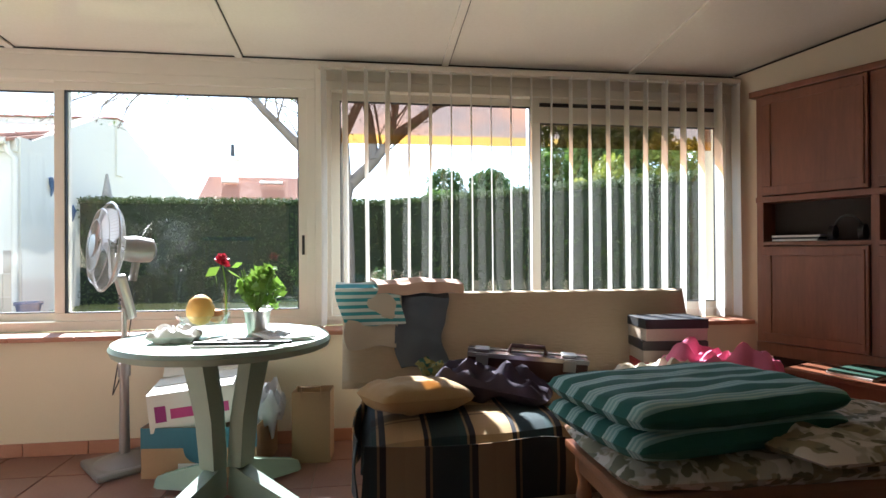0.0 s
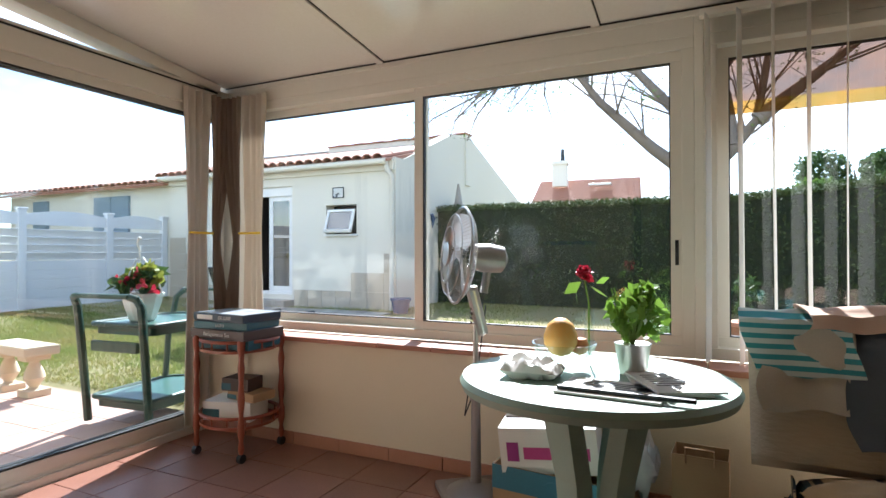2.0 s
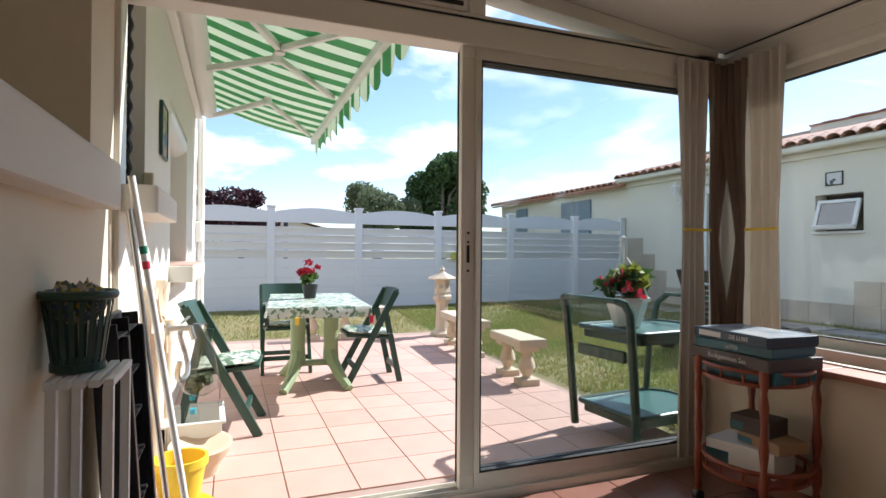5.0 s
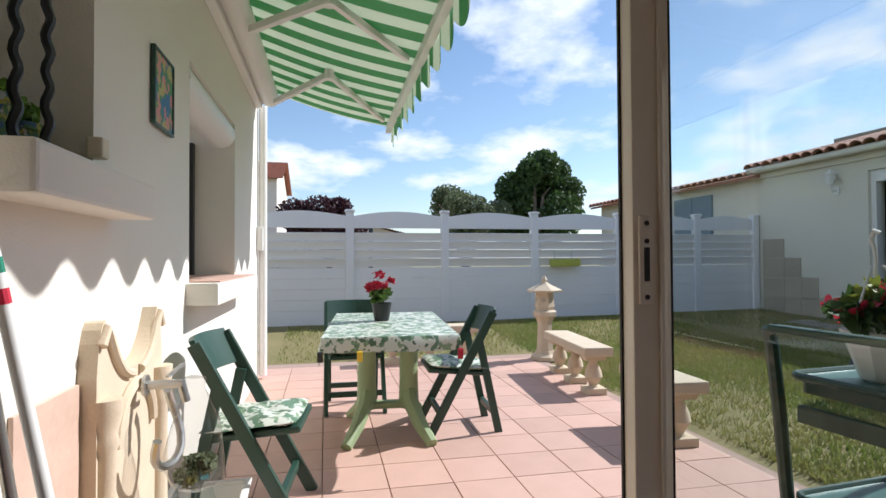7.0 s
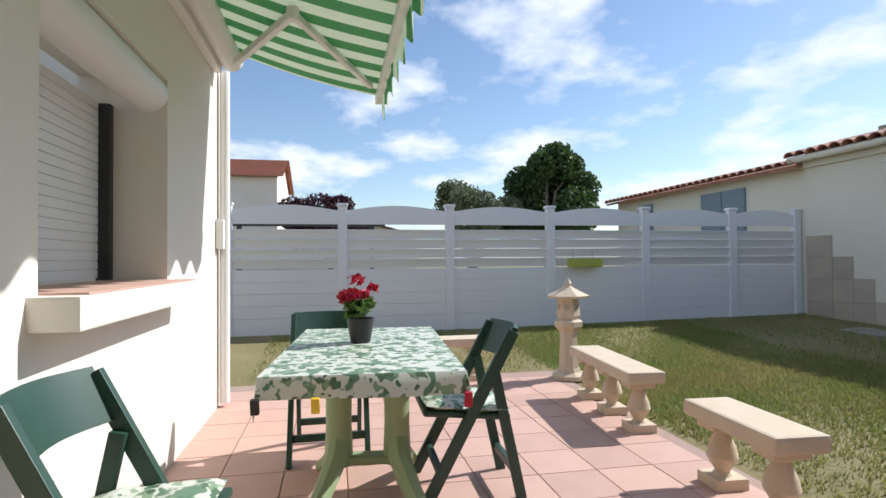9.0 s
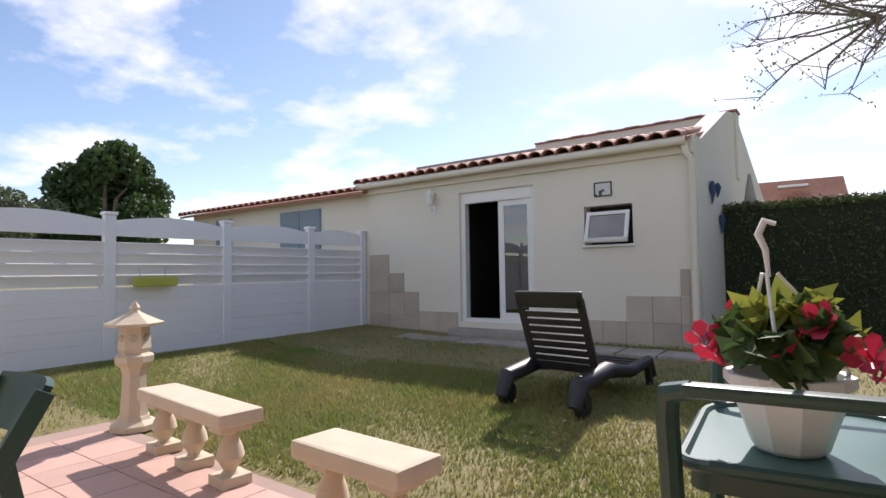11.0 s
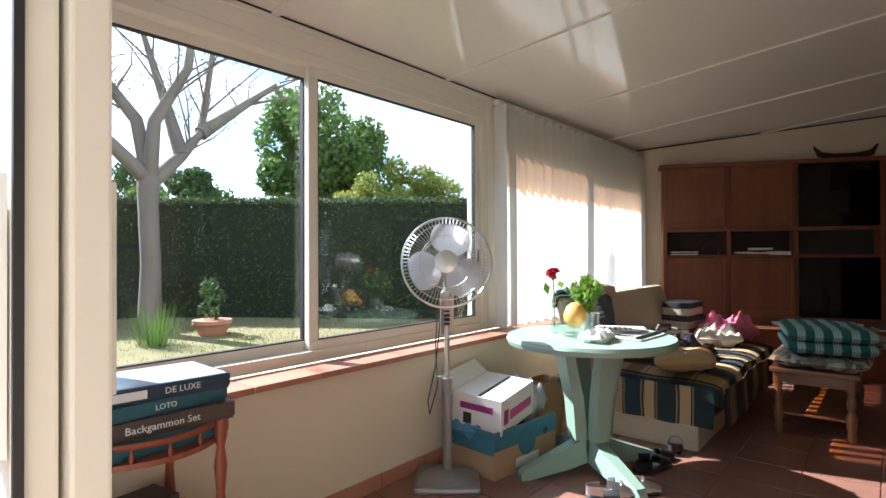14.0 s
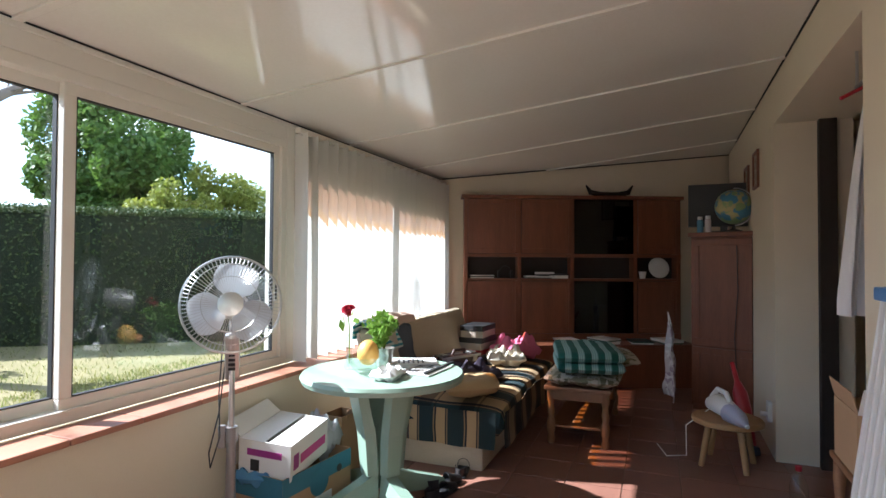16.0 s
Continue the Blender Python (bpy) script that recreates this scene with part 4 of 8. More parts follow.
leafy_tree("shrub", 3.0, 16.5, 0.6, 2.6, (1.5, 1.5, 1.2), 12000, 0.06, M_LEAF_DARK, "dark rounded bush behind the hedge", 24, 16, "shrub")
leafy_tree("shrub", 1.7, 15.0, 0.6, 1.9, (0.8, 0.8, 0.9), 5000, 0.05, M_LEAF_FRESH, "light green bush behind the hedge", 26, 12, "shrub")
leafy_tree("maple_tree", -18.4, 7.85, 1.5, 3.15, (1.65, 1.6, 1.85), 24000, 0.085, M_LEAF_DARK, "dark green leafy tree beyond the fence", 31, 22)
leafy_tree("olive_tree", -17.2, 5.3, 1.0, 2.45, (1.25, 1.25, 1.05), 14000, 0.05, M_LEAF_GREY, "grey-green olive tree beyond the fence", 32, 18)
leafy_tree("purple_tree", -26.0, 1.6, 1.2, 2.6, (2.0, 2.0, 1.4), 9000, 0.10, M_LEAF_PURPLE, "dark purple-leaved plum tree beyond the fence", 33, 14)

# ---- far houses ----
def far_house(name, m, w, d, wall_h, rise, label, chimney=None):
    h = thing(name, m, label, "house")
    part("wall", blocks((-w / 2, w / 2, -d / 2, d / 2, 0, wall_h)), M_WHITEWALL, h)
    bm = bmesh.new()
    for s in (-1, 1):
        rows = 26
        for k in range(rows):
            v0, v1 = k / rows, (k + 1) / rows
            y0, y1 = s * (d / 2 + 0.3) * (1 - v0), s * (d / 2 + 0.3) * (1 - v1)
            z0, z1 = wall_h + rise * v0, wall_h + rise * v1
            a = [bm.verts.new(p) for p in ((-w / 2 - 0.3, y0, z0 + 0.05), (w / 2 + 0.3, y0, z0 + 0.05), (w / 2 + 0.3, y1, z1), (-w / 2 - 0.3, y1, z1), (-w / 2 - 0.3, y0, z0 - 0.02), (w / 2 + 0.3, y0, z0 - 0.02))]
            bm.faces.new(a[:4]); bm.faces.new((a[0], a[1], a[5], a[4]))
    roof = part("roof", bm, M_ROOFTILE, h)
    bm = bmesh.new()
    for s in (-1, 1):
        vs = [bm.verts.new(p) for p in ((s * w / 2, -d / 2, wall_h), (s * w / 2, d / 2, wall_h), (s * w / 2, 0, wall_h + rise))]
        bm.faces.new(vs)
    part("gable", bm, M_WHITEWALL, h)
    if chimney:
        x, y, z = chimney
        part("chimney", blocks((x - 0.45, x + 0.45, y - 0.3, y + 0.3, z - 1.6, z), (x - 0.52, x + 0.52, y - 0.37, y + 0.37, z - 0.25, z - 0.1), bevel=0.02), M_WHITEWALL, roof)
        part("chimney_cowl", rod(bmesh.new(), (x + 0.15, y, z), (x + 0.15, y, z + 0.75), 0.14, 0.10), M_BLACKPL, roof)
    return h


hs = far_house("neighbour_house", pose(-6.8, 37.0, 0.0, 0, 0, 4), 5.6, 7.0, 3.9, 2.0, "distant white house with a clay tiled roof and chimney", (-1.6, -1.6, 6.9))
part("skylight", blocks((0.2, 1.5, -2.4, -1.6, 5.22, 5.35), bevel=0.02), M_CHROME, hs)
far_house("distant_house", pose(-34, -4.9, 0, 0, 0, 90), 8, 7, 5.2, 1.4, "distant white two-storey house with a tiled roof")
far_house("distant_house", pose(-31, 2.2, 0, 0, 0, 4), 7, 6, 2.2, 0.8, "distant low house with an orange tiled roof")
M_SLATE = material("dark_pergola", (0.05, 0.055, 0.065), 0.6, bump=0.1)
perg = thing("pergola", pose(-19.0, 1.2, 0), "dark grey flat pergola beyond the fence", "pergola")
for y in (-2.0, 1.6):
    part("post", blocks((-0.06, 0.06, y - 0.06, y + 0.06, 0, 2.2)), M_SLATE, perg)
part("beam", blocks((-0.1, 0.1, -3.2, 2.2, 2.2, 2.36), bevel=0.01), M_SLATE, perg)
part("rear_beam", blocks((-2.6, -2.4, -3.2, 2.2, 2.28, 2.42), bevel=0.01), M_SLATE, perg)

# ---- house front: windows, awning, fountain ----
bw = thing("barred_window", FRONT, "recessed house window behind dark wrought-iron bars", "window", kind="structure")
part("window_sill", blocks((-0.74, 0.0, -0.30, 0.13, 1.29, 1.40), bevel=0.012), M_WHITEWALL, bw)
part("shutter", blocks((-0.60, -0.03, -0.36, -0.32, 1.40, 2.35)), M_WHITE, bw)
for x in (-0.42, -0.27, -0.12):
    bm = bmesh.new()
    tube(bm, [(x + 0.006 * math.cos(k * 1.1), -0.04 + 0.006 * math.sin(k * 1.1), 1.40 + 0.95 * k / 60) for k in range(61)], 0.012, 6)
    part("bar", bm, M_BLACKPL, bw, "twisted wrought-iron bar", smooth=True)
M_PLANTMIX = spotted("small_pots", (0.08, 0.14, 0.05), [(0.35, 0.30, 0.05), (0.05, 0.10, 0.16), (0.45, 0.42, 0.36)], 30)
for k, (x, r, z) in enumerate(((-0.49, 0.05, 0.11), (-0.34, 0.05, 0.15), (-0.20, 0.055, 0.11))):
    pt = thing("flower_pot", FRONT @ pose(x, -0.14, 1.40), "small flower pot with a plant on the window sill", "flower pot", "pots on the sill")
    part("pot", lathe(bmesh.new(), [(r * 0.75, 0), (r, z), (r * 1.08, z), (r * 1.08, z + 0.02), (r * 0.9, z + 0.02)], 14), M_PLANTMIX, pt, smooth=True)
    leaf_cloud("leaves", blob_points(160, (0, 0, z + 0.05), (0.06, 0.06, 0.06), 40 + k), 0.018, M_LEAF_BASIL, pt, seed=k)

w2 = thing("shuttered_window", FRONT, "recessed house window with a roller shutter half down", "window", kind="structure")
part("window_sill", blocks((-3.16, -1.66, -0.32, 0.15, 0.94, 1.05), bevel=0.01), M_WHITEWALL, w2)
part("sill_tiles", blocks((-3.07, -1.73, -0.32, 0.145, 1.0505, 1.058)), M_TILE_OUT, w2)
bm = bmesh.new()
tube(bm, [(-3.07, -0.10, 2.08), (-1.73, -0.10, 2.08)], 0.105, 14)
part("shutter_box", bm, M_WHITE, w2, smooth=True)
for k in range(20):
    part("slat", blocks((-3.04, -1.76, -0.34, -0.325, 1.07 + 0.047 * k, 1.07 + 0.047 * k + 0.044), bevel=0.004), M_WHITE, w2)
part("shutter_rail", blocks((-1.79, -1.74, -0.335, -0.27, 1.05, 2.0), (-3.06, -3.01, -0.335, -0.27, 1.05, 2.0)), M_BLACKPL, w2)

bm = bmesh.new()
tube(bm, [(-4.40, 0.05, 2.66), (-4.40, 0.05, 0.05)], 0.04, 10)
single("downpipe", bm, M_WHITE, FRONT, "white plastic downpipe at the house corner", "downpipe", smooth=True)
single("electric_box", blocks((-4.36, -4.29, 0.0, 0.06, 1.25, 1.48), bevel=0.01), M_WHITE, FRONT, "small white electric box on the house wall", "electric box")
M_STRIPE = banded("green_striped_canvas", [(0, (0.16, 0.40, 0.20)), (0.5, (0.72, 0.78, 0.66))], "X", 0.26, translucent=0.45)
aw = thing("awning", FRONT, "green and white striped awning with a scalloped valance", "awning")
A0, A1 = -4.20, -0.28
AF = (1.25, 2.44)
bm = bmesh.new()
tube(bm, [(A0 - 0.05, 0.13, 2.70), (A1 + 0.05, 0.13, 2.70)], 0.085, 16)
part("cassette", bm, M_WHITE, aw, smooth=True)
part("wall_rail", blocks((A0 - 0.06, A1 + 0.06, 0.0, 0.06, 2.60, 2.78), bevel=0.01), M_WHITE, aw)
bm = bmesh.new()
sheet(bm, lambda u, v: Vector((A0 + (A1 - A0) * u, 0.18 + (AF[0] - 0.18) * v, 2.74 + (AF[1] + 0.03 - 2.74) * v - 0.03 * math.sin(math.pi * v))), 36, 8, 0.004)
part("canopy", bm, M_STRIPE, aw)
bm = bmesh.new()
sheet(bm, lambda u, v: Vector((A0 + (A1 - A0) * u, AF[0] + 0.03 + 0.012 * math.sin(u * 76), AF[1] - v * (0.125 + 0.04 * (1 - math.cos(2 * math.pi * u * (A1 - A0) / 0.31))))), 240, 2, 0.003)
part("valance", bm, M_STRIPE, aw)
bm = bmesh.new()
bar(bm, (A0 - 0.02, AF[0], AF[1]), (A1 + 0.02, AF[0], AF[1]), 0.05, 0.07)
part("front_bar", bm, M_WHITE, aw)
for a, e, b in (((-4.0, 0.2, 2.60), (-2.95, 0.68, 2.53), (-3.9, 1.17, 2.45)), ((-0.6, 0.2, 2.60), (-1.55, 0.68, 2.53), (-0.7, 1.17, 2.45)), ((-2.4, 0.2, 2.60), (-1.75, 0.68, 2.53), (-2.3, 1.17, 2.45))):
    arm = part("arm", bar(bar(bmesh.new(), a, e, 0.04, 0.045), e, b, 0.035, 0.04), M_WHITE, aw)
    part("elbow", rod(bmesh.new(), Vector(e) - Vector((0, 0, 0.035)), Vector(e) + Vector((0, 0, 0.035)), 0.035), M_WHITE, arm)

pic = thing("wall_picture", FRONT @ pose(-1.243, 0.0, 1.845), "painted tile of pink flowers on the house wall", "picture")
part("picture_frame", frame_bars(bmesh.new(), -0.135, 0.135, -0.155, 0.155, 0.012, 0.004, 0.022), M_GREENPL, pic)
part("picture_tile", blocks((-0.125, 0.125, 0.004, 0.015, -0.145, 0.145)), spotted("painted_tile", (0.12, 0.30, 0.16), [(0.08, 0.22, 0.38), (0.65, 0.30, 0.28), (0.50, 0.45, 0.20)], 14), pic)
single("wall_box", blocks((-0.60, -0.545, 0.0, 0.045, 1.455, 1.515), bevel=0.008), M_CREAM, FRONT, "small cream junction box on the house wall", "junction box")

# wall fountain: a back slab with two horned shoulders, half-round pilasters and a basin
ft = thing("wall_fountain", FRONT @ pose(-0.80, 0.0, 0), "cream cast-stone wall fountain with horned shoulders and a tap", "fountain")
M_MARBLE = material("pink_marble_tile", (0.66, 0.48, 0.38), 0.4, second=(0.56, 0.38, 0.30), scale=7, fine=50, amount=0.9, bump=0.03)
for j in range(2):
    part("tile_backing", blocks((0.31, 0.63, 0.0, 0.012, 0.02 + 0.405 * j, 0.42 + 0.405 * j), bevel=0.003), M_MARBLE, ft)
    part("tile_backing", blocks((-0.42, -0.31, 0.0, 0.012, 0.02 + 0.405 * j, 0.42 + 0.405 * j), bevel=0.003), M_MARBLE, ft)


def shoulder(x):
    """Height of the slab's top: a horn at each side, a hollow between."""
    a = abs(x)
    if a > 0.24:
        return 0.80 + 0.19 * math.sqrt(max(0.0, 1 - ((a - 0.24) / 0.061) ** 2))
    return 0.82 + 0.17 * (a / 0.24) ** 2.6


bm = bmesh.new()
xs = [0.30 - 0.60 * k / 40 for k in range(41)]
front = [bm.verts.new((x, 0.05, z)) for x, z in [(0.30, 0.0)] + [(x, shoulder(x)) for x in xs] + [(-0.30, 0.0)]]
back = [bm.verts.new((v.co.x, 0.0, v.co.z)) for v in front]
bm.faces.new(front); bm.faces.new(back[::-1])
for k in range(len(front)):
    j = (k + 1) % len(front)
    bm.faces.new((front[k], back[k], back[j], front[j]))
part("back_slab", bm, M_CASTSTONE, ft)
for s_ in (-1, 1):
    part("pilaster", lathe(bmesh.new(), [(0.052, 0), (0.052, 0.06), (0.034, 0.09), (0.034, 0.62), (0.044, 0.64), (0.037, 0.67), (0.050, 0.73), (0.050, 0.77)], 14, (s_ * 0.255, 0.05, 0.0)), M_CASTSTONE, ft, smooth=True)
    bm = bmesh.new()
    tube(bm, [(s_ * x, 0.055, shoulder(x) - 0.022) for x in [0.28 - 0.03 * k for k in range(9)]], 0.016, 8)
    part("horn_moulding", bm, M_CASTSTONE, ft, smooth=True)
bm = bmesh.new()
tube(bm, [(0.17 * math.cos(math.pi * k / 16), 0.055, 0.60 + 0.16 * math.sin(math.pi * k / 16)) for k in range(17)], 0.02, 8)
part("arch_moulding", bm, M_CASTSTONE, ft, smooth=True)
part("basin", lathe(bmesh.new(), [(0.12, 0.0), (0.14, 0.06), (0.20, 0.12), (0.22, 0.16), (0.19, 0.16), (0.08, 0.11)], 24, (0.04, 0.25, 0.0), 0.7), M_CASTSTONE, ft, smooth=True)
tap = part("tap", rod(rod(rod(bmesh.new(), (0.0, 0.08, 0.75), (0.0, 0.09, 0.75), 0.035), (0.0, 0.09, 0.75), (0.0, 0.20, 0.75), 0.015), (0.0, 0.19, 0.76), (0.0, 0.21, 0.69), 0.014), M_CHROME, ft, "grey metal tap")
part("tap_lever", bar(bmesh.new(), (0.0, 0.15, 0.775), (-0.09, 0.18, 0.80), 0.015, 0.01), M_CHROME, tap)
bm = bmesh.new()
tube(bm, [(0.02 + 0.10 * math.cos(a), 0.16 + 0.02 * math.sin(2 * a), 0.62 + 0.13 * math.sin(a)) for a in [2.2 + k * 0.28 for k in range(15)]], 0.014, 8)
part("hose", bm, M_CHROME, ft, "grey coiled hose", smooth=True)
bag = thing("plastic_bag", FRONT @ pose(-0.80, 0.24, 0.40), "clear plastic bag of dried flowers hanging from the tap", "plastic bag")
bm = bmesh.new()
lathe(bm, [(0.05, 0.0), (0.085, 0.02), (0.10, 0.10), (0.07, 0.22), (0.025, 0.34), (0.035, 0.37)], 20)
for v in bm.verts:
    v.co += noise.noise_vector(v.co * 11) * 0.018
part("bag", bm, glass("bag_plastic", (0.90, 0.90, 0.90), 0.12, 1.6), bag, smooth=True)
leaf_cloud("dried_flowers", blob_points(900, (0, 0, 0.075), (0.075, 0.075, 0.065), 51), 0.013, M_LEAF_GREY, bag, seed=51)
M_BLUECAP = material("turquoise_cap", (0.05, 0.32, 0.42), 0.4, bump=0.02)
for k, (x, y, tilt) in enumerate(((-4.36, 1.00, 5), (-4.62, 0.98, -4))):
    wb0 = thing("water_bottle", pose(x, y, 0.024, 0, tilt, 0), "clear plastic bottle with a turquoise cap standing in the tub", "bottle", "bottles in the tub")
    part("bottle", lathe(bmesh.new(), [(0.036, 0), (0.04, 0.01), (0.04, 0.17), (0.028, 0.21), (0.013, 0.235), (0.013, 0.25)], 18), M_CLEAR, wb0, smooth=True)
    part("cap", rod(bmesh.new(), (0, 0, 0.245), (0, 0, 0.272), 0.017), M_BLUECAP, wb0)
M_BAND_G, M_BAND_R = material("green_label", (0.02, 0.22, 0.13), 0.5, bump=0.02), material("red_label", (0.55, 0.02, 0.05), 0.5, bump=0.02)
pl0 = thing("broom_handle", FRONT @ pose(0, 0, 0), "white broom handle with coloured bands leaning on the house wall", "broom")
pa, pb_ = Vector((-0.08, 0.25, 0.014)), Vector((0.08, 0.05, 1.42))
part("pole", rod(bmesh.new(), pa, pb_, 0.013, seg=12), M_WHITE, pl0, smooth=True)
part("green_band", rod(bmesh.new(), pa.lerp(pb_, 0.80), pa.lerp(pb_, 0.82), 0.0138, seg=12), M_BAND_G, pl0)
part("red_band", rod(bmesh.new(), pa.lerp(pb_, 0.76), pa.lerp(pb_, 0.78), 0.0138, seg=12), M_BAND_R, pl0)
pl1 = thing("broom_handle", FRONT @ pose(0, 0, 0), "grey metal broom handle leaning on the house wall", "broom")
part("pole", rod(bmesh.new(), (-0.02, 0.19, 0.014), (0.08, 0.045, 1.30), 0.011, seg=12), M_CHROME, pl1, smooth=True)
M_YELLOW = material("yellow_plastic", (0.80, 0.55, 0.03), 0.4, second=(0.70, 0.46, 0.02), scale=5, fine=60, amount=0.4, bump=0.03)
tub = thing("washing_up_bowl", pose(-4.50, 1.00, 0.012, 0, 0, 2), "white plastic tub on the terrace", "tub")
bm = bmesh.new()
for b in ((-0.20, 0.20, -0.14, 0.14, 0, 0.01), (-0.20, 0.20, -0.14, -0.13, 0.01, 0.20), (-0.20, 0.20, 0.13, 0.14, 0.01, 0.20), (-0.20, -0.19, -0.13, 0.13, 0.01, 0.20), (0.19, 0.20, -0.13, 0.13, 0.01, 0.20)):
    box(bm, *b, bevel=0.004)
part("body", bm, M_WHITE, tub)
part("rim", blocks((-0.22, 0.22, -0.16, -0.13, 0.20, 0.215), (-0.22, 0.22, 0.13, 0.16, 0.20, 0.215), (-0.22, -0.19, -0.13, 0.13, 0.20, 0.215), (0.19, 0.22, -0.13, 0.13, 0.20, 0.215), bevel=0.005), M_WHITE, tub)
yp = thing("yellow_flower_pot", pose(-3.73, 0.985, 0.012), "empty yellow plastic flower pot on its saucer", "flower pot")
part("saucer", lathe(bmesh.new(), [(0.11, 0.0), (0.14, 0.02), (0.13, 0.02), (0.10, 0.008)], 24), M_YELLOW, yp, smooth=True)
part("pot", lathe(bmesh.new(), [(0.075, 0.01), (0.105, 0.20), (0.115, 0.20), (0.115, 0.235), (0.102, 0.235), (0.07, 0.03)], 24), M_YELLOW, yp, smooth=True)

# ---- terrace furniture ----
M_LEAFCLOTH = spotted("leaf_printed_oilcloth", (0.66, 0.68, 0.60), [(0.14, 0.24, 0.15), (0.25, 0.36, 0.22), (0.10, 0.17, 0.10)], 17, 0.54, rough=0.4)
tb = thing("garden_table", pose(-5.92, 1.87, 0.012, 0, 0, -4.6), "olive green plastic garden table on splayed feet", "table")
part("tabletop", blocks((-0.69, 0.69, -0.37, 0.37, 0.69, 0.72), bevel=0.012), M_OLIVEPL, tb)
for s in (-1, 1):
    part("column", lathe(bmesh.new(), [(0.07, 0.16), (0.062, 0.35), (0.065, 0.6), (0.10, 0.69)], 14, (0.0, s * 0.14, 0)), M_OLIVEPL, tb, smooth=True)
part("crosspiece", blocks((-0.05, 0.05, -0.10, 0.10, 0.16, 0.20), bevel=0.01), M_OLIVEPL, tb)
for sx in (-1, 1):
    for sy in (-1, 1):
        bm = bmesh.new()
        tube(bm, [(0, sy * 0.14, 0.30), (sx * 0.08, sy * 0.15, 0.20), (sx * 0.22, sy * 0.20, 0.10), (sx * 0.36, sy * 0.26, 0.02)], [0.05, 0.052, 0.045, 0.035], 8)
        part("foot", bm, M_OLIVEPL, tb, smooth=True)
cl = thing("tablecloth", pose(-5.92, 1.87, 0.012, 0, 0, -4.6), "leaf-patterned oilcloth hanging over the garden table", "tablecloth")
bm = bmesh.new()


def cloth(u, v):
    a, b = (2 * u - 1) * 0.78, (2 * v - 1) * 0.46
    x, y, z = max(-0.70, min(0.70, a)), max(-0.38, min(0.38, b)), 0.727
    over = max(abs(a) - 0.70, 0) + max(abs(b) - 0.38, 0)
    wave = 0.018 * math.sin(9 * a + 7 * b) * min(1, over * 12)
    return Vector((x + (math.copysign(wave + over * 0.12, a) if abs(a) > 0.70 else 0), y + (math.copysign(wave + over * 0.12, b) if abs(b) > 0.38 else 0), z - over))


sheet(bm, cloth, 52, 34)
part("cloth", bm, M_LEAFCLOTH, cl, smooth=True)
for k, (x, y, c) in enumerate(((0.71, -0.38, M_INK), (0.71, 0.38, M_PETAL_RED), (0.72, -0.17, M_YELLOW))):
    w = part("cloth_weight", bar(bmesh.new(), (x, y, 0.60), (x + 0.01, y, 0.655), 0.03, 0.02), c, cl, "coloured tablecloth weight")
fp = thing("potted_celosia", pose(-6.02, 1.84, 0.742), "dark pot of crimson flowers on the garden table", "potted plant")
part("pot", lathe(bmesh.new(), [(0.05, 0), (0.07, 0.12), (0.065, 0.12), (0.05, 0.02)], 18), M_BLACKPL, fp, smooth=True)
leaf_cloud("leaves", blob_points(220, (0, 0, 0.17), (0.09, 0.09, 0.07), 61), 0.025, M_LEAF_FRESH, fp, seed=61)
leaf_cloud("flowers", blob_points(300, (0, 0, 0.25), (0.11, 0.11, 0.08), 62), 0.022, M_PETAL_RED, fp, seed=62)


def folding_chair(m, label, seat_label):
    c = thing("folding_chair", m, label, "chair", "folding garden chairs")
    for s in (-1, 1):
        x = s * 0.215
        part("front_leg", bar(bmesh.new(), (x, -0.14, 0.80), (x, 0.29, 0.0), 0.030, 0.055, up=(0, 1, 0)), M_GREENPL, c)
        part("rear_leg", bar(bmesh.new(), (x * 0.87, -0.05, 0.62), (x * 0.87, -0.18, 0.0), 0.026, 0.05, up=(0, 1, 0)), M_GREENPL, c)
    bm = bmesh.new()
    sheet(bm, lambda u, v: Vector(((u - 0.5) * 0.44, -0.085 - 0.05 * math.sin(math.pi * u) - 0.075 * v, 0.645 + 0.165 * v)), 12, 3, 0.022)
    part("backrest", bm, M_GREENPL, c, smooth=True)
    part("seat", box(bmesh.new(), -0.195, 0.195, -0.13, 0.29, -0.02, 0.01, bevel=0.012, m=pose(0, 0, 0.405, 5, 0, 0)), M_GREENPL, c)
    part("front_stretcher", bar(bmesh.new(), (-0.2, 0.21, 0.14), (0.2, 0.21, 0.14), 0.03, 0.04), M_GREENPL, c)
    part("rear_stretcher", bar(bmesh.new(), (-0.18, -0.155, 0.13), (0.18, -0.155, 0.13), 0.03, 0.04), M_GREENPL, c)
    pad = cushion(bmesh.new(), 0.42, 0.42, 0.05, 14, 14, wrinkle=0.02)
    bmesh.ops.transform(pad, matrix=pose(0, 0.075, 0.418, 5, 0, 0), verts=pad.verts)
    part("seat_pad", pad, M_LEAFCLOTH, c, seat_label, smooth=True)
    return c


folding_chair(pose(-4.87, 1.09, 0.012, 0, 0, -6), "dark green plastic folding chair with a leaf-print pad beside the fountain", "leaf-printed seat pad")
folding_chair(pose(-6.63, 1.68, 0.012, 0, 0, -90), "dark green plastic folding chair behind the garden table", "leaf-printed seat pad")
folding_chair(pose(-5.92, 2.41, 0.012, 0, 0, 178), "dark green plastic folding chair pulled up to the garden table", "leaf-printed seat pad")


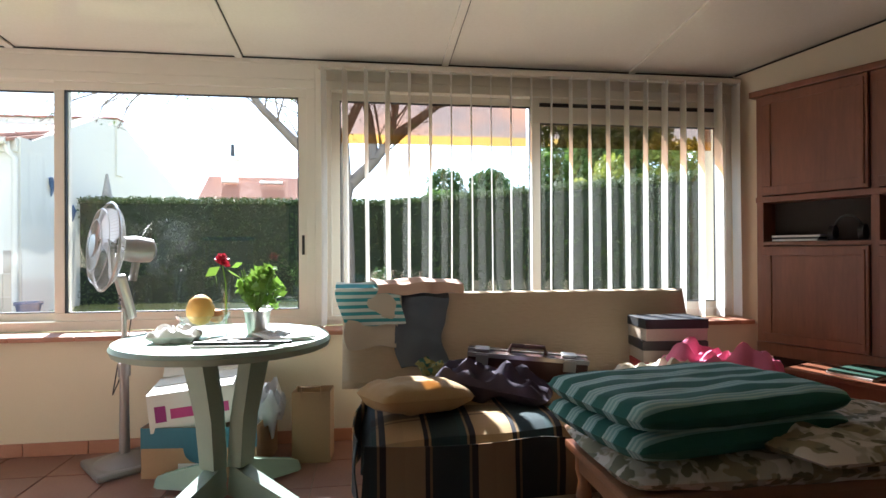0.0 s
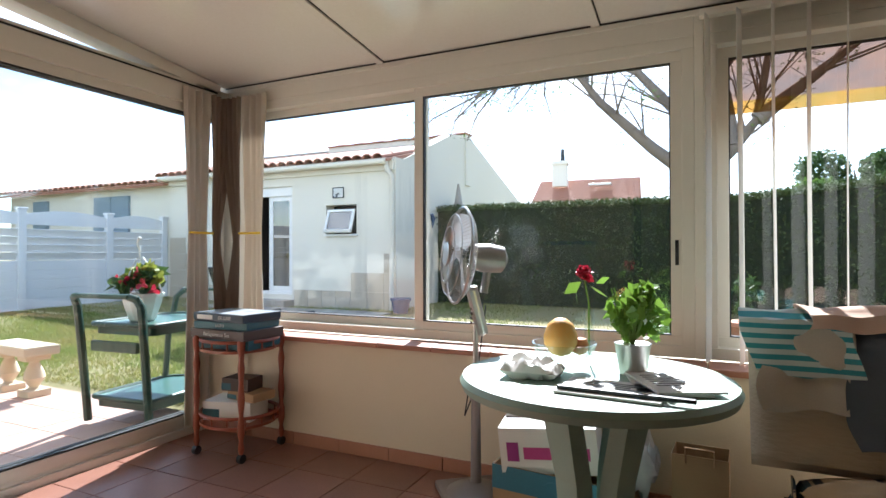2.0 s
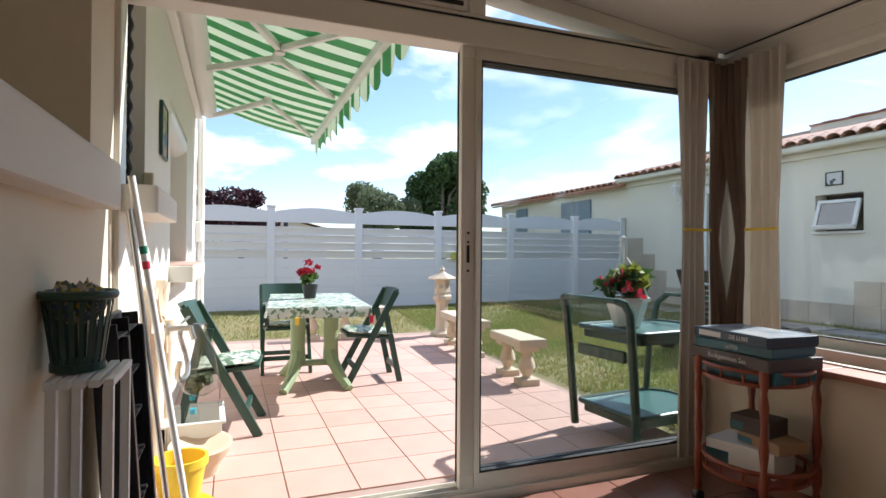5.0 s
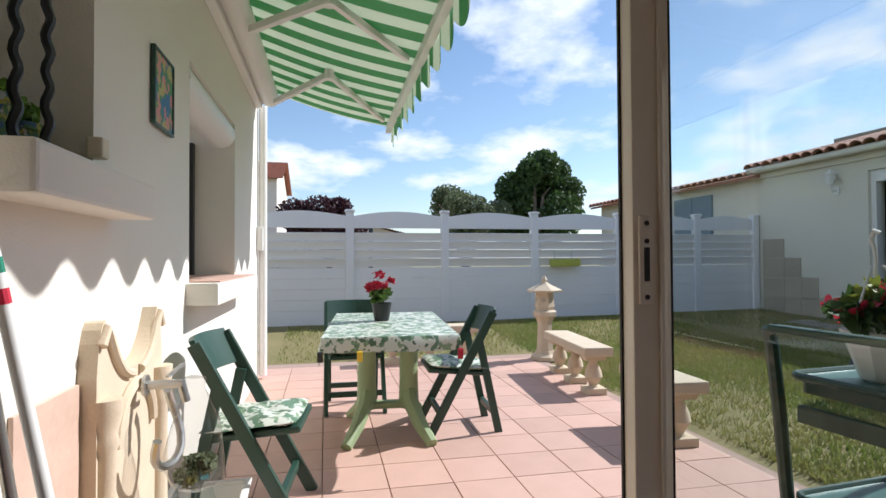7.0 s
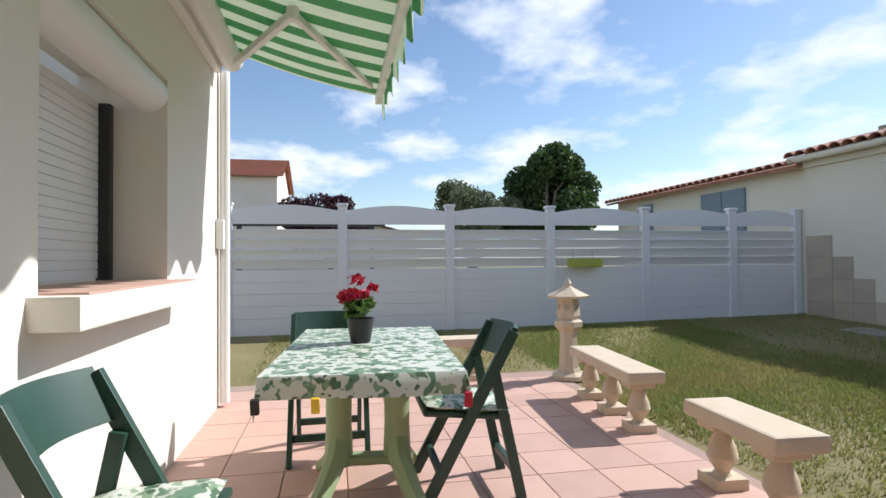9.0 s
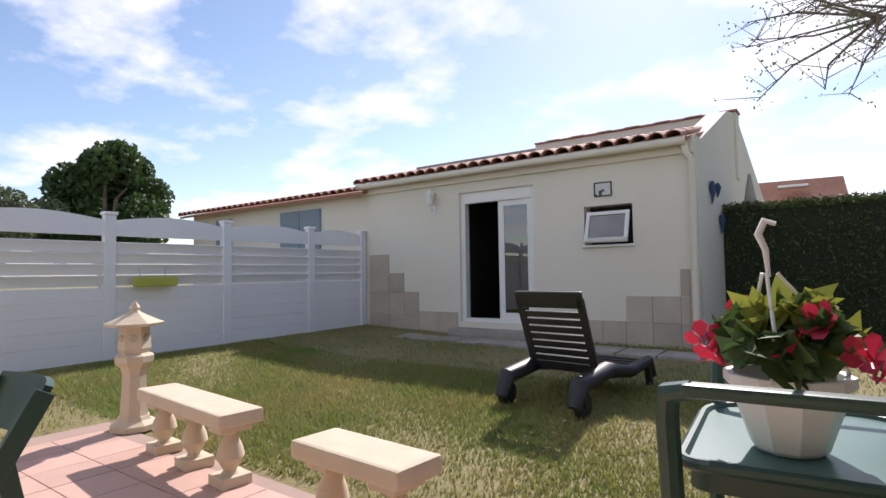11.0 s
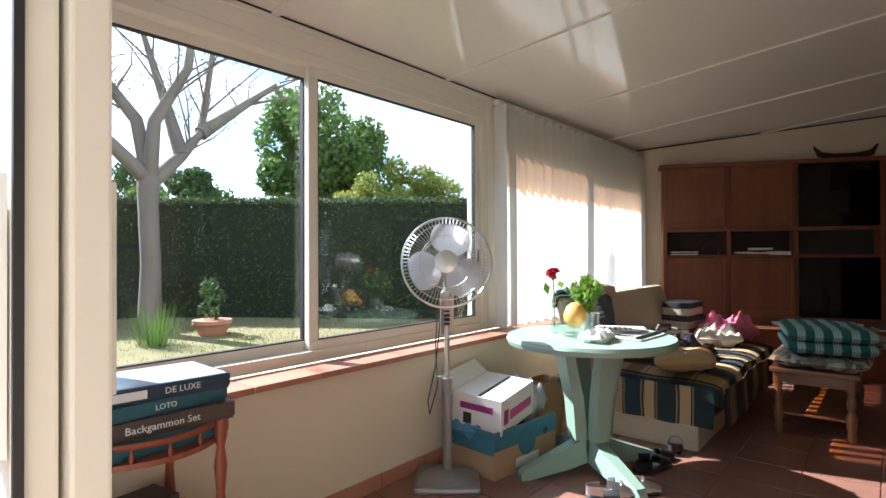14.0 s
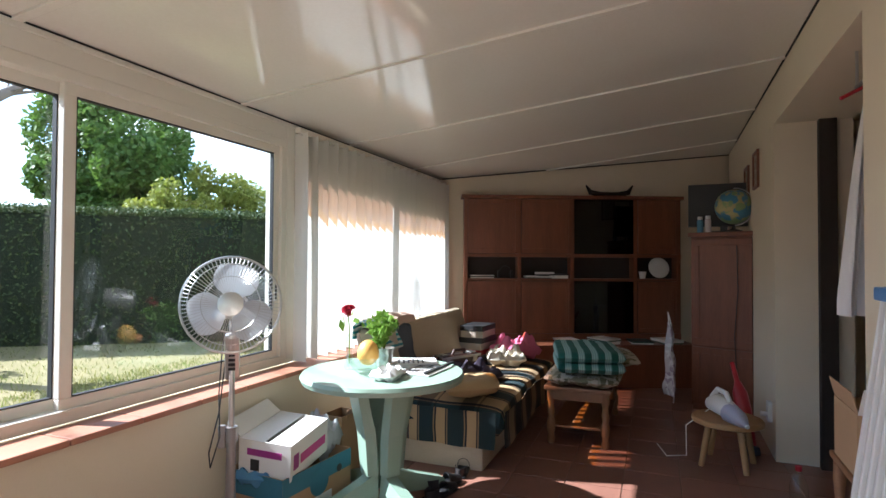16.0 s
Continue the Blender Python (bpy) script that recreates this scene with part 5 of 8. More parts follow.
def bench(m, length, n, label):
    b = thing("stone_bench", m, label, "bench", "cast-stone balustrade benches")
    part("slab", blocks((-length / 2, length / 2, -0.13, 0.13, 0.33, 0.41), bevel=0.018), M_CASTSTONE, b)
    for k in range(n):
        x = -length / 2 + 0.13 + (length - 0.26) * k / (n - 1)
        bal = part("baluster", lathe(bmesh.new(), [(0.05, 0.06), (0.035, 0.08), (0.075, 0.15), (0.065, 0.20), (0.034, 0.27), (0.05, 0.30), (0.055, 0.33)], 16, (x, 0, 0)), M_CASTSTONE, b, smooth=True)
        part("plinth", blocks((x - 0.085, x + 0.085, -0.085, 0.085, 0, 0.06), bevel=0.008), M_CASTSTONE, bal)
        part("capital", blocks((x - 0.07, x + 0.07, -0.09, 0.09, 0.29, 0.33), bevel=0.006), M_CASTSTONE, bal)
    return b


bench(pose(-6.98, 3.73, 0.012, 0, 0, -5.6), 1.14, 3, "cream cast-stone bench on three balusters at the terrace edge")
bench(pose(-5.45, 3.60, 0.012, 0, 0, -3.5), 0.66, 2, "short cream cast-stone bench on two balusters at the terrace edge")
bench(pose(-8.30, 2.60, 0.012, 0, 0, 90), 1.10, 3, "cream cast-stone bench along the far terrace edge")
ln = thing("stone_lantern", pose(-8.16, 3.92, 0.012), "cream cast-stone pagoda lantern at the terrace corner", "garden lantern")
part("base", lathe(bmesh.new(), [(0.17, 0), (0.17, 0.04), (0.12, 0.07), (0.11, 0.10)], 8), M_CASTSTONE, ln)
part("shaft", lathe(bmesh.new(), [(0.10, 0.10), (0.085, 0.40), (0.10, 0.46), (0.14, 0.50), (0.14, 0.545), (0.10, 0.565)], 8), M_CASTSTONE, ln)
part("light_box", lathe(bmesh.new(), [(0.10, 0.565), (0.115, 0.60), (0.10, 0.76), (0.11, 0.78)], 6), M_CASTSTONE, ln)
for k in range(6):
    a = k * math.pi / 3 + math.pi / 6
    part("opening", rod(bmesh.new(), (math.cos(a) * 0.085, math.sin(a) * 0.085, 0.68), (math.cos(a) * 0.1, math.sin(a) * 0.1, 0.68), 0.028, seg=12), M_STONE, ln)
part("roof", lathe(bmesh.new(), [(0.11, 0.775), (0.20, 0.77), (0.205, 0.79), (0.10, 0.84), (0.045, 0.87), (0.03, 0.885), (0.04, 0.905), (0.012, 0.95)], 6), M_CASTSTONE, ln)
pl = thing("hanging_planter", pose(FX + 0.13, 5.47, 1.16), "lime green plastic planter hooked on the fence", "planter")
part("trough", blocks((-0.07, 0.07, -0.26, 0.26, -0.13, 0.0), bevel=0.02), material("lime_plastic", (0.42, 0.45, 0.08), 0.5, bump=0.05), pl)
for y in (-0.16, 0.16):
    part("hook", bar(bmesh.new(), (-0.07, y, -0.02), (-0.09, y, 0.14), 0.012, 0.006, up=(1, 0, 0)), M_CHROME, pl)

# ---- lawn furniture ----
def lounger(m, mat, back, label, group="sun loungers"):
    l = thing("sun_lounger", m @ Matrix.Diagonal((1.06, 0.88, 0.90, 1)), label, "sun lounger", group)
    for s in (-1, 1):
        bm = bmesh.new()
        tube(bm, [(s * 0.31, -0.12, 0.10), (s * 0.31, -0.02, 0.27), (s * 0.31, 0.5, 0.33), (s * 0.31, 1.0, 0.25), (s * 0.31, 1.45, 0.30), (s * 0.31, 1.55, 0.14)], [0.05, 0.075, 0.075, 0.06, 0.05, 0.04], 10)
        part("side_rail", bm, mat, l, smooth=True)
        part("front_leg", bar(bmesh.new(), (s * 0.31, 1.42, 0.28), (s * 0.31, 1.50, 0.0), 0.05, 0.06), mat, l)
        wh = part("wheel", rod(bmesh.new(), (s * 0.30, 0.0, 0.11), (s * 0.35, 0.0, 0.11), 0.11, seg=20), mat, l)
        part("hub", rod(bmesh.new(), (s * 0.30, 0, 0.11), (s * 0.36, 0, 0.11), 0.035, seg=12), mat, wh)
    for k in range(13):
        y = 0.42 + 0.082 * k
        part("slat", blocks((-0.28, 0.28, y, y + 0.06, 0.29 - 0.05 * math.sin((y - 0.42) * 3), 0.315 - 0.05 * math.sin((y - 0.42) * 3)), bevel=0.006), mat, l)
    bk = part("backrest", bmesh.new(), mat, l)
    bm = bmesh.new()
    bmx = pose(0, 0.40, 0.30, back, 0, 0)
    for k in range(7):
        y = -0.12 - 0.075 * k
        part("slat", box(bmesh.new(), -0.25, 0.25, y - 0.033, y + 0.025, -0.012, 0.012, 0.004, m=bmx), mat, bk)
    for s in (-1, 1):
        box(bm, s * 0.265 - 0.03, s * 0.265 + 0.03, -0.74, -0.02, -0.016, 0.016, 0.008, m=bmx)
    box(bm, -0.29, 0.29, -0.80, -0.64, -0.016, 0.016, 0.012, m=bmx); box(bm, -0.27, 0.27, -0.09, -0.01, -0.014, 0.014, 0.006, m=bmx)
    finish(bm); bm.to_mesh(bk.data); bm.free()
    return l


lounger(pose(-5.75, 5.90, 0.045, 0, 0, -6), M_BLACKPL, -68, "black plastic slatted sun lounger with its back raised on the lawn")
lounger(pose(-2.30, 5.35, 0.02, 0, 0, 80), M_SAGE, -6, "pale green plastic slatted sun lounger lying flat on the lawn")

tr = thing("garden_trolley", pose(-3.88, 3.59, 0.012, 0, 0, 5), "dark green plastic two-tier garden trolley on wheels", "trolley")
M_TEALTRAY = material("teal_plastic", (0.05, 0.13, 0.11), 0.32, second=(0.07, 0.16, 0.14), scale=6, fine=120, amount=0.5, bump=0.05)
def tray_outline(w, y0, y1, r0, r1):
    """A tray's rim: square towards the handle, well rounded at the far end."""
    pts = []
    for cx, cy, r, a0 in ((w - r0, y0 + r0, r0, -90), (w - r1, y1 - r1, r1, 0), (-w + r1, y1 - r1, r1, 90), (-w + r0, y0 + r0, r0, 180)):
        pts += [(cx + r * math.cos(radians(a0 + 15 * k)), cy + r * math.sin(radians(a0 + 15 * k))) for k in range(7)]
    return pts


for z, w in ((0.655, 0.27), (0.17, 0.26)):
    rim = tray_outline(w, -0.25, 0.44, 0.05, 0.17)
    tray = part("tray", prism(bmesh.new(), rim, z, z + 0.018), M_TEALTRAY, tr)
    bm = bmesh.new()
    tube(bm, [(x, y, z + 0.016) for x, y in rim], 0.016, 8, closed=True)
    part("tray_rim", bm, M_GREENPL, tray, smooth=True)
    part("tray_apron", prism(bmesh.new(), [(x * 0.94, 0.095 + (y - 0.095) * 0.94) for x, y in rim], z - 0.05, z), M_GREENPL, tray)
for s in (-1, 1):
    bm = bmesh.new()
    tube(bm, [(s * 0.27, -0.26, 0.03), (s * 0.275, -0.30, 0.5), (s * 0.28, -0.33, 0.80), (s * 0.27, -0.36, 0.855), (s * 0.22, -0.38, 0.87)], [0.026, 0.026, 0.026, 0.026, 0.02], 8)
    part("near_leg", bm, M_GREENPL, tr, smooth=True)
    bm = bmesh.new()
    tube(bm, [(s * 0.25, 0.34, 0.03), (s * 0.25, 0.38, 0.5), (s * 0.24, 0.45, 0.80), (s * 0.18, 0.48, 0.86)], 0.022, 8)
    part("far_leg", bm, M_GREENPL, tr, smooth=True)
    wheel = part("wheel", rod(bmesh.new(), (s * 0.24, 0.35, 0.075), (s * 0.29, 0.35, 0.075), 0.075, seg=20), M_BLACKPL, tr)
    part("hub", rod(bmesh.new(), (s * 0.235, 0.35, 0.075), (s * 0.296, 0.35, 0.075), 0.025, seg=12), M_GREENPL, wheel)
part("handle", bar(bmesh.new(), (-0.24, -0.38, 0.87), (0.24, -0.38, 0.87), 0.05, 0.03, bevel=0.01), M_GREENPL, tr)
part("far_handle", bar(bmesh.new(), (-0.20, 0.48, 0.86), (0.20, 0.48, 0.86), 0.03, 0.025, bevel=0.01), M_GREENPL, tr)
part("brace", blocks((-0.20, 0.20, -0.30, -0.27, 0.50, 0.57), bevel=0.008), M_GREENPL, tr)
md = thing("hanging_flower_basket", pose(-3.92, 3.55, 0.687), "white plastic hanging pot of red mandevilla flowers on the trolley", "potted plant")
part("bowl", lathe(bmesh.new(), [(0.075, 0), (0.085, 0.01), (0.125, 0.13), (0.13, 0.165), (0.145, 0.165), (0.145, 0.19), (0.125, 0.19), (0.09, 0.05)], 10), M_WHITE, md)
for k in range(3):
    a = k * 2.09 + 0.4
    bm = bmesh.new()
    tube(bm, [(math.cos(a) * 0.14, math.sin(a) * 0.14, 0.18), (math.cos(a) * 0.10, math.sin(a) * 0.10, 0.30), (-0.03 + math.cos(a) * 0.02, math.sin(a) * 0.02, 0.44)], 0.005, 6)
    part("hanger_strap", bm, M_WHITE, md)
bm = bmesh.new()
tube(bm, [(-0.03, 0, 0.43), (-0.035, 0, 0.50), (-0.05, 0, 0.54), (-0.035, 0, 0.575), (-0.01, 0, 0.565)], [0.005, 0.008, 0.010, 0.010, 0.007], 8)
part("hook", bm, M_WHITE, md, smooth=True)
leaf_cloud("leaves", blob_points(260, (0, 0, 0.27), (0.17, 0.17, 0.10), 71, 12), 0.062, M_LEAF_DARK, md, seed=71, aspect=0.5)
leaf_cloud("young_leaves", blob_points(90, (0.0, 0, 0.32), (0.15, 0.15, 0.08), 72, 10), 0.05, M_LEAF_YELLOW, md, seed=72, aspect=0.5)
for k, (x, y, z) in enumerate(((-0.175, -0.06, 0.27), (-0.17, 0.02, 0.22), (0.02, -0.14, 0.27), (0.08, -0.10, 0.33), (0.16, -0.12, 0.26), (0.185, -0.06, 0.22), (-0.10, 0.08, 0.33))):
    bm = bmesh.new()
    m = pose(x, y, z, random.uniform(30, 80), 0, random.uniform(0, 360))
    for j in range(5):
        a = j * 1.2566
        pts = [Vector((r * math.cos(a + q), r * math.sin(a + q), z - 0.012 * abs(q))) for r, q, z in ((0.006, 0, -0.045), (0.016, -0.5, 0.0), (0.036, -0.62, 0.018), (0.048, -0.25, 0.022), (0.050, 0.2, 0.016), (0.038, 0.55, 0.012), (0.016, 0.5, 0.0))]
        bm.faces.new([bm.verts.new(m @ p) for p in pts])
    part("flower", bm, M_PETAL_RED, md)
pot = thing("terracotta_planter", pose(-3.35, 4.35, -0.01), "large terracotta pot with green and yellow trailing plants", "planter")
part("pot", lathe(bmesh.new(), [(0.17, 0), (0.28, 0.30), (0.31, 0.30), (0.31, 0.36), (0.27, 0.36), (0.24, 0.28)], 28), M_TERRACOTTA, pot, smooth=True)
leaf_cloud("leaves", blob_points(1400, (0, 0, 0.42), (0.34, 0.34, 0.16), 73, 14), 0.028, M_LEAF_YELLOW, pot, seed=73)
lav = thing("ornamental_grass", pose(-0.75, 8.3, 0.03), "clump of bright green ornamental grass on the lawn", "grass clump")
bm = bmesh.new()
for k in range(220):
    a, r = random.uniform(0, 6.28), random.uniform(0, 0.2)
    p = Vector((math.cos(a) * r, math.sin(a) * r, 0))
    q = p + Vector((math.cos(a) * 0.16, math.sin(a) * 0.16, random.uniform(0.4, 0.65)))
    s = Vector((-math.sin(a), math.cos(a), 0)) * 0.006
    bm.faces.new([bm.verts.new(c) for c in (p - s, p + s, q)])
part("blades", bm, M_LEAF_FRESH, lav)
tp = thing("terracotta_planter", pose(0.1, 8.6, 0.03), "terracotta pot of dark iris under the bare tree", "planter")
part("pot", lathe(bmesh.new(), [(0.14, 0), (0.22, 0.22), (0.25, 0.23), (0.25, 0.28), (0.2, 0.28)], 20), M_TERRACOTTA, tp, smooth=True)
leaf_cloud("leaves", blob_points(300, (0, 0, 0.55), (0.2, 0.2, 0.35), 74), 0.05, M_LEAF_DARK, tp, seed=74, aspect=0.25)

# ---- outbuilding fittings ----
sp = thing("wall_tile", pose(-6.475, SY, 2.275), "small framed black and white bird tile on the outbuilding", "plaque")
part("frame", frame_bars(bmesh.new(), -0.125, 0.125, -0.10, 0.10, 0.015, -0.022, -0.002), M_BLACKPL, sp)
part("tile", blocks((-0.112, 0.112, -0.012, -0.002, -0.088, 0.088)), spotted("bird_tile", (0.62, 0.62, 0.60), [(0.10, 0.10, 0.12)], 9, 0.57), sp)
wlp = thing("wall_lamp", pose(-9.42, SY, 2.33), "white wall lantern with frosted glass on the outbuilding", "wall lamp")
part("bracket", tube(bmesh.new(), [(0, -0.01, -0.12), (0, -0.10, -0.14), (0, -0.13, -0.02)], 0.014, 8), M_WHITE, wlp, smooth=True)
part("backplate", blocks((-0.05, 0.05, -0.015, -0.002, -0.18, -0.04), bevel=0.006), M_WHITE, wlp)
part("lantern", lathe(bmesh.new(), [(0.05, 0), (0.085, 0.15), (0.10, 0.155), (0.03, 0.22), (0.012, 0.25)], 8, (0, -0.13, -0.02)), M_WHITE, wlp)
M_BLUEBIRD = material("painted_metal_bird", (0.03, 0.07, 0.16), 0.5, bump=0.05)
for k, (y, z, s) in enumerate(((0.75, 2.15, 0.22), (1.15, 2.20, 0.14), (1.4, 1.75, 0.2))):
    o = thing("bird_ornament", pose(-5.25, SY + y, z + 0.1), "dark painted metal bird ornament on the outbuilding gable", "ornament", "bird ornaments")
    bm = bmesh.new()
    tube(bm, [(0.02, 0, -s), (0.03, 0.02, -s * 0.4), (0.035, 0, 0.0), (0.03, -0.03, s * 0.35), (0.02, -s * 0.4, s * 0.3)], [0.008, 0.03, 0.045, 0.03, 0.006], 8)
    part("body", bm, M_BLUEBIRD, o, smooth=True)
    part("wing", tube(bmesh.new(), [(0.02, 0, 0), (0.03, s * 0.4, -s * 0.1), (0.02, s * 0.8, s * 0.1)], [0.03, 0.025, 0.005], 6), M_BLUEBIRD, o, smooth=True)
um = thing("folded_parasol", pose(-4.92, SY + 2.0, 0.13), "closed grey garden parasol standing against the gable", "parasol")
part("pole", rod(bmesh.new(), (0, 0, 0), (0, 0, 2.3), 0.02), M_CHROME, um)
part("canopy", lathe(bmesh.new(), [(0.10, 1.1), (0.16, 1.4), (0.11, 1.9), (0.02, 2.45)], 10), M_CONCRETE, um)
blue = thing("blue_flower_pot", pose(-5.02, SY - 0.25, 0.13), "blue glazed flower pot at the outbuilding corner", "flower pot")
part("pot", lathe(bmesh.new(), [(0.12, 0), (0.16, 0.22), (0.18, 0.22), (0.18, 0.26), (0.15, 0.26)], 20), M_BLUEBIRD, blue, smooth=True)
slabs = thing("paving_strip", pose(0, 0, 0), "worn concrete paving slabs along the outbuilding", "paving", kind="structure")
for k in range(11):
    x = -10.15 + 0.48 * k
    part("slab", box(bmesh.new(), -0.23, 0.23, -0.26, 0.26, -0.03, 0.03, 0.01, m=pose(x, SY - 0.62 + random.uniform(-0.03, 0.03), 0.125, random.uniform(-1.5, 1.5), random.uniform(-1.5, 1.5), random.uniform(-3, 3))), M_CONCRETE, slabs)
# tinted roller screen over the second window, outside
oa = thing("window_screen", pose(0, 0, 0), "orange translucent roller screen, partly lowered outside the veranda window", "roller screen")
M_ORANGE = glass("orange_film", (0.30, 0.165, 0.11), 0.2)
M_ORANGE2 = glass("orange_hem", (0.50, 0.24, 0.05), 0.2)
for a, b in ((-0.30, 0.93), (1.02, 2.27)):
    part("screen", sheet(bmesh.new(), lambda u, v: Vector((a + (b - a) * u, 3.895, 1.86 + 0.20 * v)), 1, 1), M_ORANGE, oa)
    part("hem", sheet(bmesh.new(), lambda u, v: Vector((a + (b - a) * u, 3.895, 1.80 + 0.06 * v)), 1, 1), M_ORANGE2, oa)
part("roller", rod(bmesh.new(), (-0.36, 3.90, 2.09), (2.30, 3.90, 2.09), 0.03), M_WHITE, oa)
# ---- veranda: blind and curtains ----
M_SLAT = material("blind_fabric", (0.86, 0.85, 0.81), 0.85, second=(0.81, 0.80, 0.76), scale=3, fine=220, amount=0.5, bump=0.15, translucent=0.4)
vb = thing("vertical_blind", pose(0, 0, 0), "cream fabric vertical blind, slats turned open", "blind")
part("headrail", blocks((-0.42, 2.36, 3.70, 3.745, 2.215, 2.25), bevel=0.005), M_ALU, vb)
for k in range(22):
    x = -0.385 + 0.1295 * k
    bm = bmesh.new()
    m = pose(x, 3.715, 0, 0, 0, -13 + random.uniform(-3, 3))
    sheet(bm, lambda u, v: m @ Vector((0.006 * math.sin(math.pi * u) * (1 if k % 2 else 0.8) + 0.004 * math.sin(3 * v + k), 0.0635 * (2 * u - 1), 0.665 + 1.55 * v)), 4, 6, 0.0012)
    s = part("slat", bm, M_SLAT, vb)
    part("hanger", blocks((x - 0.006, x + 0.006, 3.71, 3.72, 2.20, 2.218)), M_WHITE, s)
M_CURTAIN = material("taupe_curtain", (0.74, 0.68, 0.59), 0.9, second=(0.66, 0.60, 0.51), scale=4, fine=200, amount=0.6, bump=0.25, translucent=0.25)
M_CURTAIN2 = material("brown_curtain", (0.33, 0.26, 0.20), 0.9, second=(0.26, 0.20, 0.155), scale=4, fine=200, amount=0.6, bump=0.25, translucent=0.2)


def tied_curtain(m, side, label):
    c = thing("curtain", m, label, "curtain", "tied corner curtains")
    for name, mat, off, w0 in (("light_panel", M_CURTAIN, 0.0, 0.20), ("dark_panel", M_CURTAIN2, 0.22, 0.17)):
        bm = bmesh.new()

        def f(u, v):
            z = 2.20 - 2.13 * v
            pinch = 0.30 + 0.70 * min(1, abs(z - 1.22) / 0.75) ** 0.8 if name == "dark_panel" else 0.72 + 0.28 * min(1, abs(z - 1.30) / 0.8)
            x = off + (0.5 + (u - 0.5) * pinch) * w0 - (0.05 * math.exp(-((z - 1.25) / 0.4) ** 2) if off else 0)
            return Vector((side * x, -0.03 - 0.022 * math.sin(u * 22 + 2 * v) * pinch - 0.01 * math.sin(9 * u), z))
        sheet(bm, f, 36, 22, 0.002)
        part(name, bm, mat, c, smooth=True)
    part("tieback_clip", blocks((side * 0.02, side * 0.20, -0.075, -0.06, 1.275, 1.29) if side > 0 else (side * 0.20, side * 0.02, -0.075, -0.06, 1.275, 1.29), bevel=0.003), M_YELLOW, c, "yellow clip")
    return c


tied_curtain(pose(-3.375, 3.40, 0, 0, 0, 90), 1, "taupe and brown curtain tied back beside the sliding door")
tied_curtain(pose(-2.98, 3.765, 0), -1, "taupe and brown curtain tied back in the veranda corner")

# ---- veranda: round table and what is on it ----
TX, TY = -0.752, 2.89
rt = thing("round_table", pose(TX, TY, 0), "sage green plastic round table on a four-footed pedestal", "table")
part("tabletop", lathe(bmesh.new(), [(0.40, 0.685), (0.445, 0.69), (0.455, 0.715), (0.445, 0.733), (0.0001, 0.735)], 56), M_SAGE, rt, smooth=True)
for a in (148, 239, 53, 329):
    bm = bmesh.new()
    rot = pose(0, 0, 0, 0, 0, a)
    prof = [(0.20, 0.15, 0.69, 0.145), (0.135, 0.075, 0.40, 0.115), (0.115, 0.05, 0.18, 0.10)]
    vs = []
    for ro, ri, z, w in prof:
        vs.append([bm.verts.new(rot @ Vector(p)) for p in ((ri, -w / 2, z), (ro, -w / 2 * 0.8, z), (ro, w / 2 * 0.8, z), (ri, w / 2, z))])
    for A, B in zip(vs, vs[1:]):
        for k in range(4):
            bm.faces.new((A[k], A[(k + 1) % 4], B[(k + 1) % 4], B[k]))
    bm.faces.new(vs[0]); bm.faces.new(vs[-1][::-1])
    leg = part("leg", bm, M_SAGE, rt)
    bm = bmesh.new()
    vs = []
    for r, zt, zb, w in ((0.05, 0.19, 0.06, 0.10), (0.14, 0.15, 0.04, 0.10), (0.41, 0.055, 0.0, 0.075), (0.43, 0.03, 0.0, 0.065)):
        vs.append([bm.verts.new(rot @ Vector(p)) for p in ((r, -w / 2, zb), (r, w / 2, zb), (r, w / 2 * 0.7, zt), (r, -w / 2 * 0.7, zt))])
    for A, B in zip(vs, vs[1:]):
        for k in range(4):
            bm.faces.new((A[k], A[(k + 1) % 4], B[(k + 1) % 4], B[k]))
    bm.faces.new(vs[0]); bm.faces.new(vs[-1][::-1])
    part("foot", bm, M_SAGE, leg)
ZT = 0.736
ba = thing("basil_pot", pose(-0.63, 2.95, ZT), "basil plant in a foil-wrapped pot on the round table", "potted plant")
part("pot", lathe(bmesh.new(), [(0.045, 0), (0.058, 0.09), (0.062, 0.105), (0.05, 0.10)], 16), M_CHROME, ba, smooth=True)
bm = bmesh.new()
for k in range(14):
    a = k * 2.4
    tube(bm, [(0, 0, 0.09), (0.03 * math.cos(a), 0.03 * math.sin(a), 0.18), (0.07 * math.cos(a), 0.07 * math.sin(a), 0.25 + 0.01 * (k % 5))], 0.003, 5)
part("stems", bm, M_LEAF_BASIL, ba)
leaf_cloud("leaves", blob_points(330, (0, 0, 0.22), (0.115, 0.115, 0.13), 81, 14), 0.026, M_LEAF_BASIL, ba, seed=81, aspect=0.6)
ro = thing("rose_vase", pose(-0.80, 3.08, ZT), "red rose in a slim glass vase on the round table", "vase")
part("vase", lathe(bmesh.new(), [(0.028, 0), (0.03, 0.01), (0.018, 0.10), (0.02, 0.20), (0.017, 0.20), (0.014, 0.02)], 14), M_CLEAR, ro, smooth=True)
part("stem", tube(bmesh.new(), [(0, 0, 0.03), (0, 0, 0.22), (-0.015, 0, 0.31)], 0.0035, 6), M_LEAF_BASIL, ro)
leaf_cloud("leaves", [(-0.06, 0, 0.28), (0.05, 0.01, 0.31), (0.04, -0.02, 0.27), (-0.05, 0.02, 0.25)], 0.036, M_LEAF_BASIL, ro, seed=82, aspect=0.55)
leaf_cloud("flower", blob_points(70, (-0.015, 0, 0.335), (0.032, 0.032, 0.035), 83), 0.017, M_PETAL_RED, ro, seed=83, aspect=0.8)
